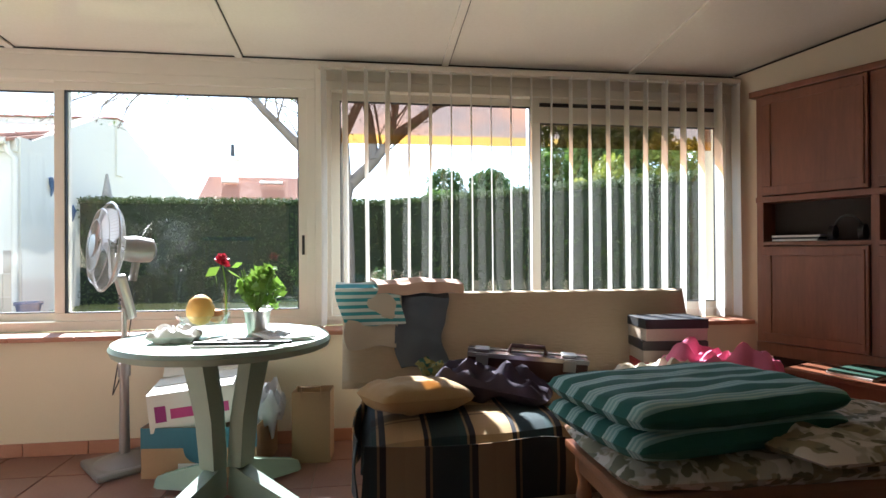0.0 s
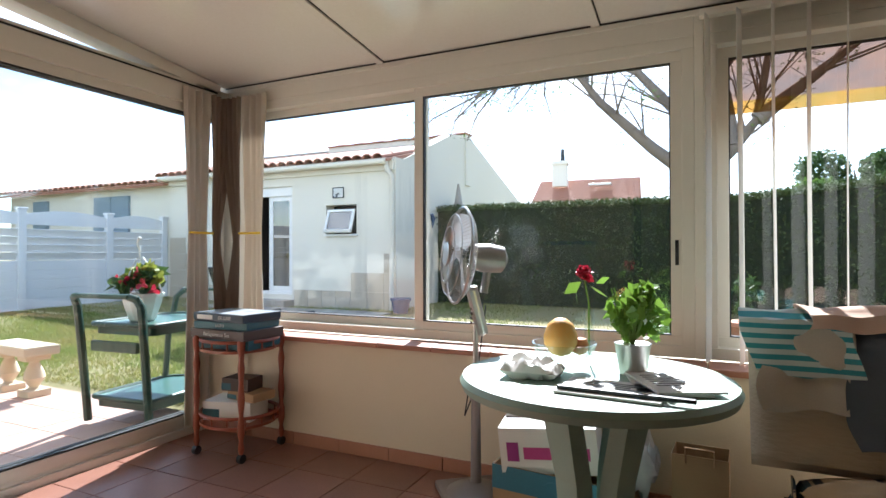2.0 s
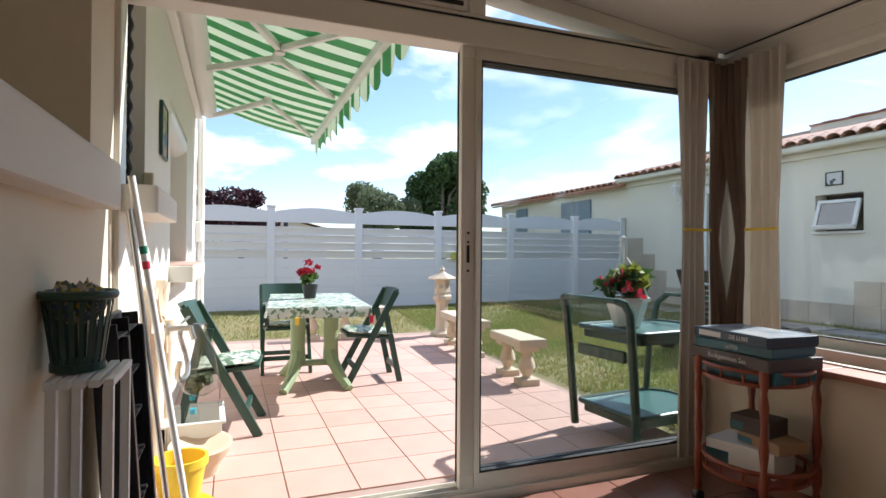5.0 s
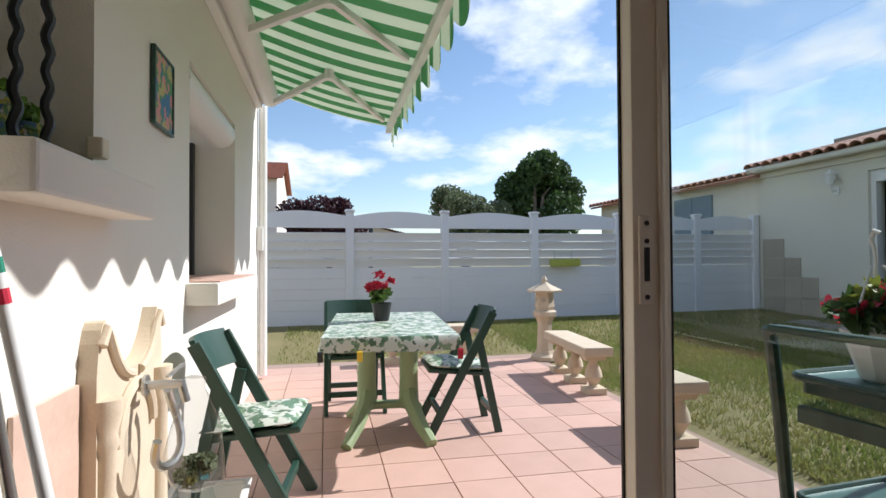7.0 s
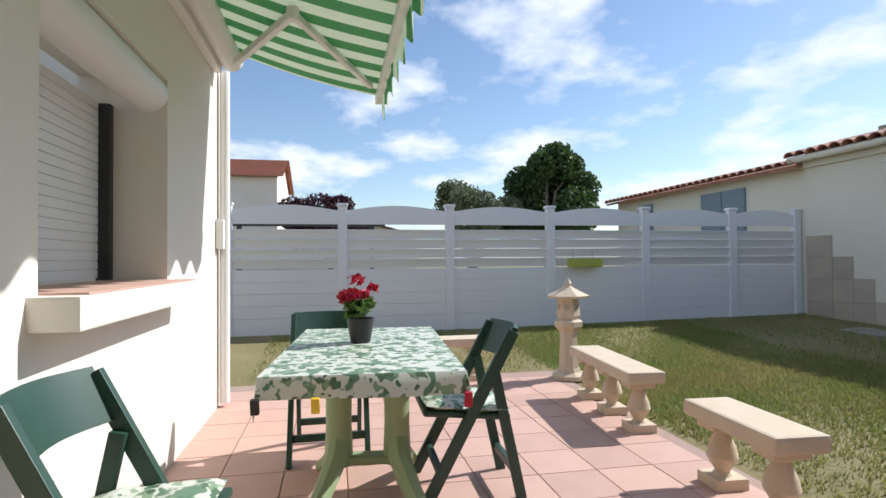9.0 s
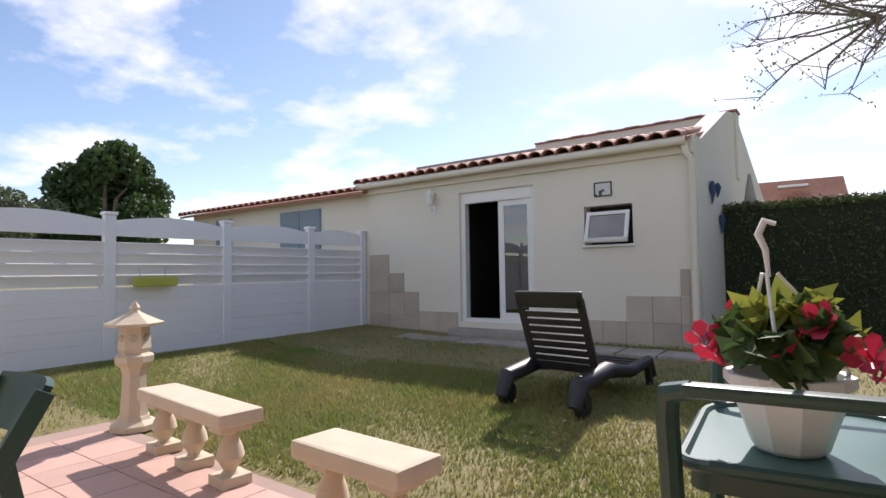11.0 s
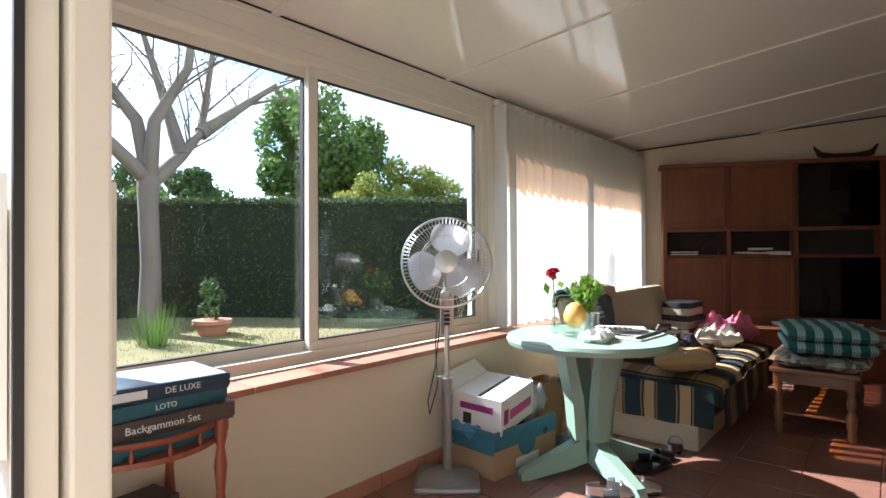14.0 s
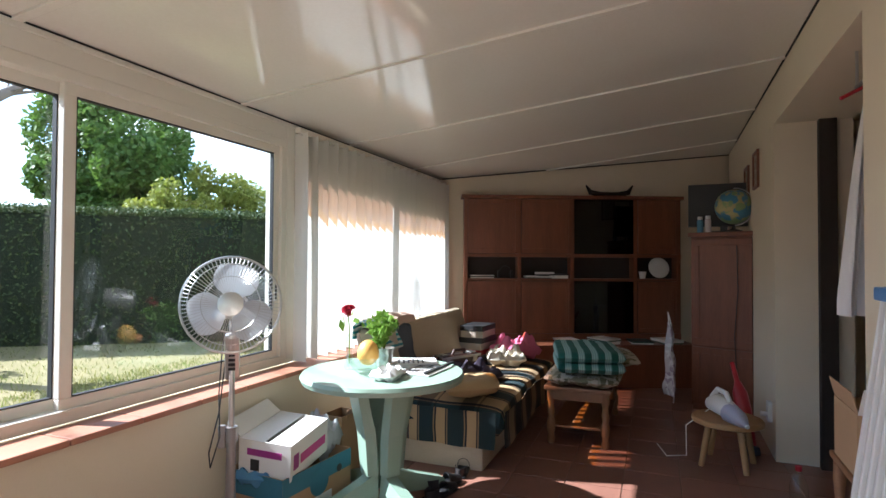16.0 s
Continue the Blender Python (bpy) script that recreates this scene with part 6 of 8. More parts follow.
M_MELON = material("orange_melon", (0.78, 0.40, 0.08), 0.5, second=(0.70, 0.46, 0.14), scale=9, fine=90, amount=0.7, bump=0.1)
bo = thing("fruit_bowl", pose(-0.86, 2.93, ZT), "cut-glass fruit bowl on the round table", "bowl")
part("bowl", lathe(bmesh.new(), [(0.045, 0), (0.06, 0.01), (0.10, 0.06), (0.115, 0.095), (0.108, 0.095), (0.09, 0.06), (0.05, 0.02)], 20), M_CLEAR, bo)
fr = thing("melon", pose(-0.87, 2.92, ZT + 0.045), "ripe orange melon in the fruit bowl", "fruit")
part("flesh", lathe(bmesh.new(), [(0.002, 0), (0.035, 0.012), (0.058, 0.045), (0.06, 0.075), (0.045, 0.115), (0.02, 0.135), (0.002, 0.138)], 20), M_MELON, fr, smooth=True)
fr = thing("peach", pose(-0.81, 2.95, ZT + 0.05), "ripe peach in the fruit bowl", "fruit")
part("flesh", lathe(bmesh.new(), [(0.002, 0), (0.025, 0.01), (0.034, 0.034), (0.025, 0.058), (0.002, 0.064)], 16), material("peach_skin", (0.62, 0.20, 0.08), 0.7, second=(0.70, 0.36, 0.12), scale=16, fine=90, amount=0.8, bump=0.05), fr, smooth=True)
for k, (x, y, w, d, r) in enumerate(((-0.52, 2.83, 0.21, 0.29, 14), (-0.50, 2.82, 0.20, 0.28, 26), (-0.66, 2.68, 0.30, 0.21, -4))):
    mg = thing("magazine", pose(x, y, ZT + (0.008 * k if k < 2 else 0), 0, 0, r), "white printed magazine lying on the round table", "magazine", "papers on the table")
    part("page_block", blocks((-w / 2, w / 2, -d / 2, d / 2, 0, 0.007), bevel=0.001), M_PAPER, mg)
    for j in range(6):
        part("text_bar", blocks((-w * 0.36, w * (0.36 - 0.1 * (j % 3)), d * (0.3 - 0.1 * j) - 0.006, d * (0.3 - 0.1 * j) + 0.004, 0.0071, 0.0076)), M_INK, mg)
pn = thing("black_ruler", pose(-0.62, 2.60, ZT + 0.008, 0, 0, -3), "long black pen case lying on the magazine", "pen case")
part("case", blocks((-0.19, 0.19, -0.009, 0.009, 0, 0.012), bevel=0.003), M_BLACKPL, pn)
na = thing("plastic_bag", pose(-0.93, 2.77, ZT), "crumpled white plastic bag on the round table", "plastic bag")
part("film", cushion(bmesh.new(), 0.2, 0.14, 0.05, 14, 12, wrinkle=0.05, seed=3.0), M_WHITE, na, smooth=True)

# ---- veranda: pedestal fan ----
M_FANGREY = material("grey_fan_plastic", (0.30, 0.28, 0.27), 0.35, 0.35, second=(0.24, 0.22, 0.21), scale=5, fine=90, amount=0.4, bump=0.03)
fan = thing("pedestal_fan", pose(-1.38, 3.39, 0, 0, 0, 128), "grey pedestal fan with a wire guard and translucent blades", "fan")
part("base", blocks((-0.165, 0.165, -0.165, 0.165, 0, 0.035), bevel=0.016), M_FANGREY, fan)
part("base_dome", lathe(bmesh.new(), [(0.14, 0.035), (0.09, 0.055), (0.035, 0.075)], 24), M_FANGREY, fan, smooth=True)
part("column", rod(bmesh.new(), (0, 0, 0.06), (0, 0, 0.50), 0.026, 0.021, 16), M_FANGREY, fan, smooth=True)
part("inner_column", rod(bmesh.new(), (0, 0, 0.50), (0, 0, 0.82), 0.014, seg=14), M_CHROME, fan, smooth=True)
cl = part("collar", rod(bmesh.new(), (0, 0, 0.47), (0, 0, 0.54), 0.03, seg=16), M_FANGREY, fan)
part("height_knob", blocks((0.025, 0.06, -0.012, 0.012, 0.44, 0.55), bevel=0.006), M_FANGREY, cl)
panel = part("control_panel", box(bmesh.new(), -0.035, 0.035, -0.022, 0.03, -0.12, 0.12, bevel=0.02, m=pose(0, -0.01, 0.88, -14, 0, 0)), M_CHROME, fan)
for k in range(5):
    part("button", box(bmesh.new(), -0.016, 0.016, 0.03, 0.034, -0.008, 0.006, bevel=0.002, m=pose(0, -0.01, 0.83 + 0.022 * k, -14, 0, 0)), M_BLACKPL, panel)
HZ = 1.115
part("neck", rod(bmesh.new(), (0, -0.04, 0.96), (0, -0.06, HZ - 0.04), 0.02, seg=12), M_FANGREY, fan)
head = part("motor", lathe(bmesh.new(), [(0.03, 0), (0.062, 0.02), (0.07, 0.10), (0.06, 0.16), (0.04, 0.17)], 20), M_FANGREY, fan, smooth=True)
TILT_HEAD = pose(0, -0.15, HZ, -84, 0, 0)
head.matrix_basis = TILT_HEAD
bm = bmesh.new()
R = 0.226
for k in range(72):
    a = 2 * math.pi * k / 72
    c, s = math.cos(a), math.sin(a)
    for sgn in (1, -1):
        pts = [(0.05 * c, 0.05 * s, 0.235 + sgn * 0.055), (0.13 * c, 0.13 * s, 0.235 + sgn * 0.052), (0.19 * c, 0.19 * s, 0.235 + sgn * 0.035), (R * c, R * s, 0.235 + sgn * 0.004)]
        tube(bm, pts, 0.0011, 3)
part("wire_guard", bm, M_CHROME, head)
bm = bmesh.new()
for rr, zz, th in ((R, 0.235, 0.006), (0.13, 0.288, 0.002), (0.19, 0.271, 0.002), (0.13, 0.182, 0.002)):
    tube(bm, [(rr * math.cos(2 * math.pi * k / 48), rr * math.sin(2 * math.pi * k / 48), zz) for k in range(48)], th, 6, closed=True)
part("guard_hoop", bm, M_CHROME, head, smooth=True)
part("hub_badge", lathe(bmesh.new(), [(0.052, 0.282), (0.058, 0.288), (0.056, 0.296), (0.03, 0.300)], 28), M_CHROME, head, smooth=True)
M_BLADE = material("milky_blade", (0.72, 0.74, 0.76), 0.3, scale=5, fine=60, amount=0.3, bump=0.0, translucent=0.5)
for k in range(3):
    bm = bmesh.new()
    rot = pose(0, 0, 0.235, 0, 0, 120 * k + 20)
    sheet(bm, lambda u, v: rot @ Vector(((0.04 + 0.155 * v) * math.cos((u - 0.5) * (0.5 + 1.25 * math.sin(math.pi * min(1, 0.25 + 0.65 * v)))), (0.04 + 0.155 * v) * math.sin((u - 0.5) * (0.5 + 1.25 * math.sin(math.pi * min(1, 0.25 + 0.65 * v)))), 0.05 * (u - 0.5))), 10, 8, 0.002)
    part("blade", bm, M_BLADE, head, smooth=True)
bm = bmesh.new()
tube(bm, [(0.03, -0.06, 1.08), (0.05, -0.05, 0.9), (0.06, -0.02, 0.7), (0.05, 0.02, 0.5), (0.09, 0.03, 0.36), (0.10, 0.0, 0.42), (0.06, -0.03, 0.6), (0.03, -0.06, 0.9)], 0.0035, 6)
part("power_cord", bm, M_BLACKPL, fan, smooth=True)

# ---- veranda: boxes behind the table ----
def tray_box(t, w, d, h, mat, wall=0.006, name="carton"):
    bm = bmesh.new()
    for b in ((-w / 2, w / 2, -d / 2, d / 2, 0, wall), (-w / 2, w / 2, -d / 2, -d / 2 + wall, wall, h), (-w / 2, w / 2, d / 2 - wall, d / 2, wall, h), (-w / 2, -w / 2 + wall, -d / 2 + wall, d / 2 - wall, wall, h), (w / 2 - wall, w / 2, -d / 2 + wall, d / 2 - wall, wall, h)):
        box(bm, *b)
    return part(name, bm, mat, t)


M_TEALCARD = material("teal_printed_card", (0.04, 0.15, 0.21), 0.7, second=(0.05, 0.19, 0.26), scale=5, fine=90, bump=0.05)
cr = thing("banana_carton", pose(-0.93, 3.36, 0, 0, 0, -6), "brown and teal fruit carton on the floor behind the table", "carton")
tray_box(cr, 0.56, 0.38, 0.25, M_CARD)
for y, s in ((-0.192, -1), (0.192, 1)):
    part("printed_band", blocks((-0.28, 0.28, min(y, y - s * 0.0015), max(y, y - s * 0.0015), 0.15, 0.25)), M_TEALCARD, cr)
    part("hand_hole", rod(bmesh.new(), (0.17, y - s * 0.002, 0.17), (0.17, y + s * 0.002, 0.17), 0.022), M_INK, cr)
part("printed_disc", rod(bmesh.new(), (0, -0.190, 0.15), (0, -0.1945, 0.15), 0.075, seg=28), M_TEALCARD, cr)
part("label_bar", blocks((-0.10, 0.10, -0.196, -0.1905, 0.03, 0.075)), M_PAPER, cr)
part("printed_end", blocks((-0.2825, -0.28, -0.19, 0.19, 0.13, 0.25)), M_TEALCARD, cr)
wb = thing("white_carton", pose(-1.0, 3.36, 0.25, 4, -5, 6), "white printed carton tilted on the fruit carton", "carton")
tray_box(wb, 0.40, 0.30, 0.19, M_CARDWHITE)
part("top_flap", blocks((-0.195, 0.195, -0.145, -0.02, 0.184, 0.188), (-0.195, 0.195, 0.005, 0.145, 0.186, 0.19)), M_CARDWHITE, wb)
M_PINKINK = material("pink_ink", (0.52, 0.06, 0.24), 0.6, bump=0)
for x0, x1, z0, z1, mt in ((-0.17, -0.12, 0.05, 0.13, M_PURPLE_INK), (-0.10, 0.17, 0.06, 0.11, M_PINKINK)):
    part("brand_mark", blocks((x0, x1, -0.1525, -0.150, z0, z1), bevel=0.0008), mt, wb)
part("brand_mark", blocks((-0.2025, -0.2, -0.10, 0.10, 0.11, 0.145)), M_PURPLE_INK, wb)
part("brand_mark", blocks((-0.2025, -0.2, 0.03, 0.08, 0.03, 0.09)), M_INK, wb)
part("open_flap", box(bmesh.new(), -0.19, 0.19, 0, 0.11, 0, 0.004, m=pose(0, 0.15, 0.19, 35, 0, 0)), M_CARDWHITE, wb)
tq = thing("folded_cloth", pose(-1.14, 3.42, 0.19, 0, 0, 12), "blue and turquoise folded cloths in the fruit carton", "cloth")
part("cloth", cushion(bmesh.new(), 0.20, 0.22, 0.08, 14, 14, wrinkle=0.05, seed=9.0), material("blue_cloth", (0.10, 0.26, 0.42), 0.9, second=(0.06, 0.16, 0.34), scale=6, fine=200, amount=0.8), tq, smooth=True)
pb = thing("plastic_bag", pose(-0.68, 3.36, 0.20), "crumpled white plastic carrier bag on the fruit carton", "plastic bag")
part("film", cushion(bmesh.new(), 0.22, 0.24, 0.17, 18, 18, wrinkle=0.14, seed=5.0), material("white_film", (0.74, 0.75, 0.77), 0.25, scale=5, fine=60, bump=0.1, translucent=0.4), pb, smooth=True)
kb = thing("paper_bag", pose(-0.42, 3.36, 0, 0, 0, -4), "tall brown kraft paper bag with handles on the floor", "paper bag")
tray_box(kb, 0.20, 0.15, 0.37, M_CARD, 0.003, "bag")
part("handle", tube(bmesh.new(), [(-0.05, -0.074, 0.34), (-0.05, -0.078, 0.40), (0.05, -0.078, 0.40), (0.05, -0.074, 0.34)], 0.004, 6), M_CARD, kb)
M_LEATHER = material("black_leather", (0.02, 0.02, 0.022), 0.3, scale=8, fine=120, bump=0.08)


def shoe(m, mat, label, buckle=True):
    s = thing("shoe", m, label, "shoe", "shoes by the table")
    part("sole", cushion(bmesh.new(), 0.085, 0.26, 0.025, 12, 18, power=6), M_BLACKPL, s, smooth=True)
    bm = bmesh.new()
    sheet(bm, lambda u, v: Vector((0.038 * math.cos(math.pi * u) * (1 - 0.45 * v * v), 0.03 + 0.10 * v, 0.018 + (0.055 - 0.035 * v) * math.sin(math.pi * u) ** 0.7)), 12, 8, 0.003)
    up = part("upper", bm, mat, s, smooth=True)
    bm = bmesh.new()
    sheet(bm, lambda u, v: Vector((0.037 * math.cos(math.pi + math.pi * u), -0.05 + 0.075 * math.sin(math.pi + math.pi * u), 0.018 + 0.045 * v)), 14, 3, 0.003)
    part("heel_quarter", bm, mat, s, smooth=True)
    if buckle:
        part("buckle", blocks((-0.02, 0.02, 0.045, 0.055, 0.072, 0.078), bevel=0.002), M_CHROME, up)
    return s


shoe(pose(-1.02, 2.66, 0, 0, 0, 218), M_CHROME, "silver slip-on shoe with a black sole on the floor")
shoe(pose(-0.90, 2.60, 0, 0, 0, 212), M_CHROME, "silver slip-on shoe with a black sole on the floor")
shoe(pose(-0.55, 2.62, 0, 0, 0, 250), M_LEATHER, "black leather shoe on the floor under the table", False)
shoe(pose(-0.42, 2.66, 0, 0, 0, 236), M_LEATHER, "black leather shoe on the floor under the table", False)
shoe(pose(-0.16, 2.62, 0, 0, 0, 280), M_LEATHER, "black leather shoe beside the sofa", False)

# ---- veranda: sofa bed and what lies on it ----
STRIPES = [(0, (0.45, 0.31, 0.16)), (0.22, (0.015, 0.016, 0.022)), (0.27, (0.30, 0.19, 0.09)), (0.30, (0.012, 0.03, 0.035)), (0.62, (0.012, 0.04, 0.045)), (0.70, (0.25, 0.17, 0.09)), (0.73, (0.015, 0.016, 0.022)), (0.80, (0.42, 0.29, 0.15))]
M_PLAID = banded("navy_tan_plaid", STRIPES, "X", 0.34, second_axis="Y", stops2=[(0, (1, 1, 1)), (0.42, (0.45, 0.45, 0.5)), (0.46, (1, 1, 1)), (0.52, (0.40, 0.42, 0.48)), (0.86, (1, 1, 1))], period2=0.30)
M_PLAID_SIDE = banded("navy_tan_stripes", [(0, (0.42, 0.29, 0.15)), (0.30, (0.012, 0.018, 0.025)), (0.36, (0.30, 0.19, 0.09)), (0.40, (0.012, 0.03, 0.035)), (0.92, (0.25, 0.17, 0.09)), (0.96, (0.015, 0.016, 0.022))], "Y", 0.21)
M_CHENILLE = material("beige_chenille", (0.60, 0.50, 0.36), 0.95, second=(0.52, 0.42, 0.29), scale=4, fine=60, amount=0.6, bump=0.5, depth=0.006, stretch=(0.4, 1, 1.6))
sf = thing("sofa_bed", pose(0, 0, 0), "fold-out sofa bed with a beige throw and dark plaid seat cover", "sofa")
part("base", blocks((-0.12, 1.75, 2.50, 3.12, 0.0, 0.22), bevel=0.012), M_CHENILLE, sf)
bm = bmesh.new()


def seatshape(u, v):
    a, b = 2 * u - 1, 2 * v - 1
    h = (max(0, 1 - abs(a) ** 8) * max(0, 1 - abs(b) ** 8)) ** 0.3
    return Vector((0.82 + a * 0.98, 2.78 + b * 0.43, 0.30 + 0.145 * h + 0.02 * noise.noise(Vector((a * 3, b * 2, 0)))))


sheet(bm, seatshape, 48, 26)
sheet(bm, lambda u, v: Vector((0.82 + (2 * u - 1) * 0.98, 2.78 + (2 * v - 1) * 0.43, 0.30 - 0.10 * ((max(0, 1 - abs(2 * u - 1) ** 8) * max(0, 1 - abs(2 * v - 1) ** 8)) ** 0.3))), 24, 14)
part("seat_mattress", bm, M_PLAID, sf, "navy and tan plaid seat cover", smooth=True)
bm = bmesh.new()
drape(bm, lambda u, v: (-0.175 - 0.02 * math.sin(5 * u), 2.40 + 0.76 * u, 0.40 - 0.23 * v), 24, 8, 0.02, 5, 3)
part("cover_side", bm, M_PLAID_SIDE, sf, smooth=True)
bm = bmesh.new()
drape(bm, lambda u, v: (-0.15 + 1.95 * u, 2.345 - 0.01 * math.sin(11 * u), 0.40 - 0.22 * v), 40, 8, 0.018, 5, 4)
part("cover_front", bm, M_PLAID, sf, smooth=True)
bm = bmesh.new()
bmx = pose(0.72, 3.20, 0.38, -17, 0, 0)


def backshape(u, v, s):
    a, b = 2 * u - 1, 2 * v - 1
    h = (max(0, 1 - abs(a) ** 7) * max(0, 1 - abs(b) ** 7)) ** 0.35
    return bmx @ Vector((a * 0.98, -0.02 + s * 0.09 * h, 0.27 + b * 0.25))


sheet(bm, lambda u, v: backshape(u, v, -1), 48, 20); sheet(bm, lambda u, v: backshape(u, v, 1), 48, 20)
bmesh.ops.remove_doubles(bm, verts=bm.verts, dist=1e-4)
part("backrest", bm, M_CHENILLE, sf, "beige ribbed throw over the backrest", smooth=True)
M_MUSTARD = material("mustard_velvet", (0.36, 0.25, 0.12), 0.85, second=(0.29, 0.19, 0.085), scale=6, fine=220, amount=0.7, bump=0.2)
pw = thing("cushion", pose(0.06, 2.62, 0.445, -6, 3, 18), "mustard velvet cushion on the sofa bed", "cushion")
part("cover", cushion(bmesh.new(), 0.42, 0.36, 0.13, 22, 20, power=3, wrinkle=0.018, seed=2.0), M_MUSTARD, pw, smooth=True)


def cloth_over(name, x0, x1, drop_f, drop_b, mat, label, seed, top=0.915, yc=3.30):
    t = thing(name, pose(0, 0, 0), label, "clothing" if name != "towel" else "towel")
    bm = bmesh.new()

    def f(u, v):
        s = -drop_b + (drop_f + drop_b) * v
        x = x0 + (x1 - x0) * u + 0.02 * math.sin(7 * v + seed)
        if abs(s) < 0.06:
            return (x, yc - s, top - 0.02 * (s / 0.06) ** 2)
        if s > 0:
            return (x, yc - 0.06 - 0.30 * (s - 0.06) - 0.025, top - 0.02 - (s - 0.06) * 0.96)
        return (x, yc + 0.06 + 0.03, top - 0.02 + (s + 0.06))
    drape(bm, f, 20, 24, 0.022, 9, seed)
    part("cloth", bm, mat, t, smooth=True)
    return t


M_TURQ = banded("turquoise_striped_cotton", [(0, (0.06, 0.34, 0.40)), (0.5, (0.62, 0.72, 0.70))], "Z", 0.034)
cloth_over("shirt", -0.22, 0.03, 0.34, 0.1, material("white_cotton", (0.62, 0.57, 0.48), 0.9, scale=5, fine=200, amount=0.6), "crumpled off-white shirt hanging over the sofa back", 5.0, 0.905)
cloth_over("trousers", 0.02, 0.28, 0.44, 0.1, material("grey_denim", (0.13, 0.16, 0.20), 0.9, second=(0.09, 0.12, 0.16), scale=6, fine=260, amount=0.8), "grey-blue denim trousers hanging over the sofa back", 6.0, 0.905)
cloth_over("striped_shirt", -0.27, 0.05, 0.24, 0.15, M_TURQ, "turquoise striped shirt hanging over the sofa back", 7.0, 0.93)
cloth_over("towel", -0.10, 0.36, 0.11, 0.1, material("peach_towel", (0.66, 0.48, 0.38), 0.95, second=(0.58, 0.40, 0.31), scale=6, fine=260, amount=0.6, bump=0.4), "peach towel folded over the sofa back", 8.0, 0.955)
pu = thing("jacket", pose(0.42, 2.74, 0.46, 0, 8, -24), "crumpled dark purple jacket lying on the sofa bed", "clothing")
part("cloth", cushion(bmesh.new(), 0.52, 0.22, 0.11, 24, 16, power=2.4, wrinkle=0.10, seed=11.0), material("purple_cloth", (0.045, 0.035, 0.06), 0.9, second=(0.07, 0.05, 0.08), scale=6, fine=200, amount=0.8), pu, smooth=True)
sc = thing("scarf", pose(0.20, 2.86, 0.52, 0, 20, -30), "olive and green patterned scarf on the sofa bed", "clothing")
part("cloth", cushion(bmesh.new(), 0.26, 0.10, 0.05, 16, 10, wrinkle=0.06, seed=12.0), spotted("scarf_print", (0.16, 0.17, 0.06), [(0.02, 0.10, 0.08), (0.30, 0.28, 0.10)], 22), sc, smooth=True)
bc = thing("briefcase", pose(0.64, 2.98, 0.44, 10, 4, -12), "brown leather briefcase with chrome edges on the sofa bed", "briefcase")
M_BRIEF = material("brown_leather", (0.07, 0.028, 0.02), 0.35, second=(0.05, 0.02, 0.015), scale=7, fine=120, bump=0.1)
part("lower_shell", blocks((-0.29, 0.29, -0.055, 0.0, 0, 0.17), bevel=0.012), M_BRIEF, bc)
part("upper_shell", blocks((-0.29, 0.29, 0.004, 0.05, 0, 0.17), bevel=0.012), M_BRIEF, bc)
part("chrome_strip", blocks((-0.292, 0.292, -0.004, 0.006, 0.165, 0.176), (-0.292, 0.292, -0.058, -0.052, 0.15, 0.172), bevel=0.002), M_CHROME, bc)
for x in (-0.22, 0.20):
    part("latch", blocks((x - 0.035, x + 0.035, -0.03, 0.02, 0.17, 0.182), (x - 0.03, x + 0.03, -0.064, -0.055, 0.11, 0.165), bevel=0.003), M_CHROME, bc)
part("handle", tube(bmesh.new(), [(-0.09, -0.01, 0.17), (-0.08, -0.01, 0.205), (0.08, -0.01, 0.205), (0.09, -0.01, 0.17)], 0.011, 8), M_BRIEF, bc, smooth=True)
for k, (z, w, h, c, lab) in enumerate(((0.44, 0.34, 0.10, (0.62, 0.56, 0.50), "red and white shoe box on the sofa bed"), (0.54, 0.32, 0.11, (0.05, 0.045, 0.045), "black and cream shoe box in a stack on the sofa bed"), (0.65, 0.32, 0.11, (0.02, 0.02, 0.022), "black shoe box on top of a stack"))):
    sb = thing("shoe_box", pose(1.42, 3.02, z, 0, 0, -14 + 5 * k), lab, "box", "shoe boxes")
    part("carton", blocks((-w / 2, w / 2, -0.11, 0.11, 0, h * 0.62), bevel=0.003), material("shoe_box_card", (0.50, 0.42, 0.34) if k else (0.62, 0.60, 0.58), 0.6, scale=5, fine=80), sb)
    part("lid", blocks((-w / 2 - 0.004, w / 2 + 0.004, -0.114, 0.114, h * 0.55, h - 0.001), bevel=0.003), material("shoe_box_lid", c if k else (0.45, 0.04, 0.05), 0.6, scale=5, fine=80), sb)
pk = thing("pink_clothes", pose(1.50, 2.68, 0.45, 0, 6, -16), "crumpled bright pink clothes on the sofa bed", "clothing")
part("cloth", cushion(bmesh.new(), 0.55, 0.30, 0.17, 30, 20, power=2.2, wrinkle=0.16, seed=14.0), material("pink_cotton", (0.66, 0.18, 0.30), 0.9, second=(0.58, 0.13, 0.25), scale=6, fine=200, amount=0.7), pk, smooth=True)
wc = thing("white_clothes", pose(1.22, 2.70, 0.45, 0, 0, 20), "crumpled white and cream clothes on the sofa bed", "clothing")
part("cloth", cushion(bmesh.new(), 0.40, 0.34, 0.12, 24, 20, power=2.2, wrinkle=0.12, seed=15.0), material("cream_cotton", (0.70, 0.64, 0.52), 0.9, scale=6, fine=200, amount=0.7), wc, smooth=True)

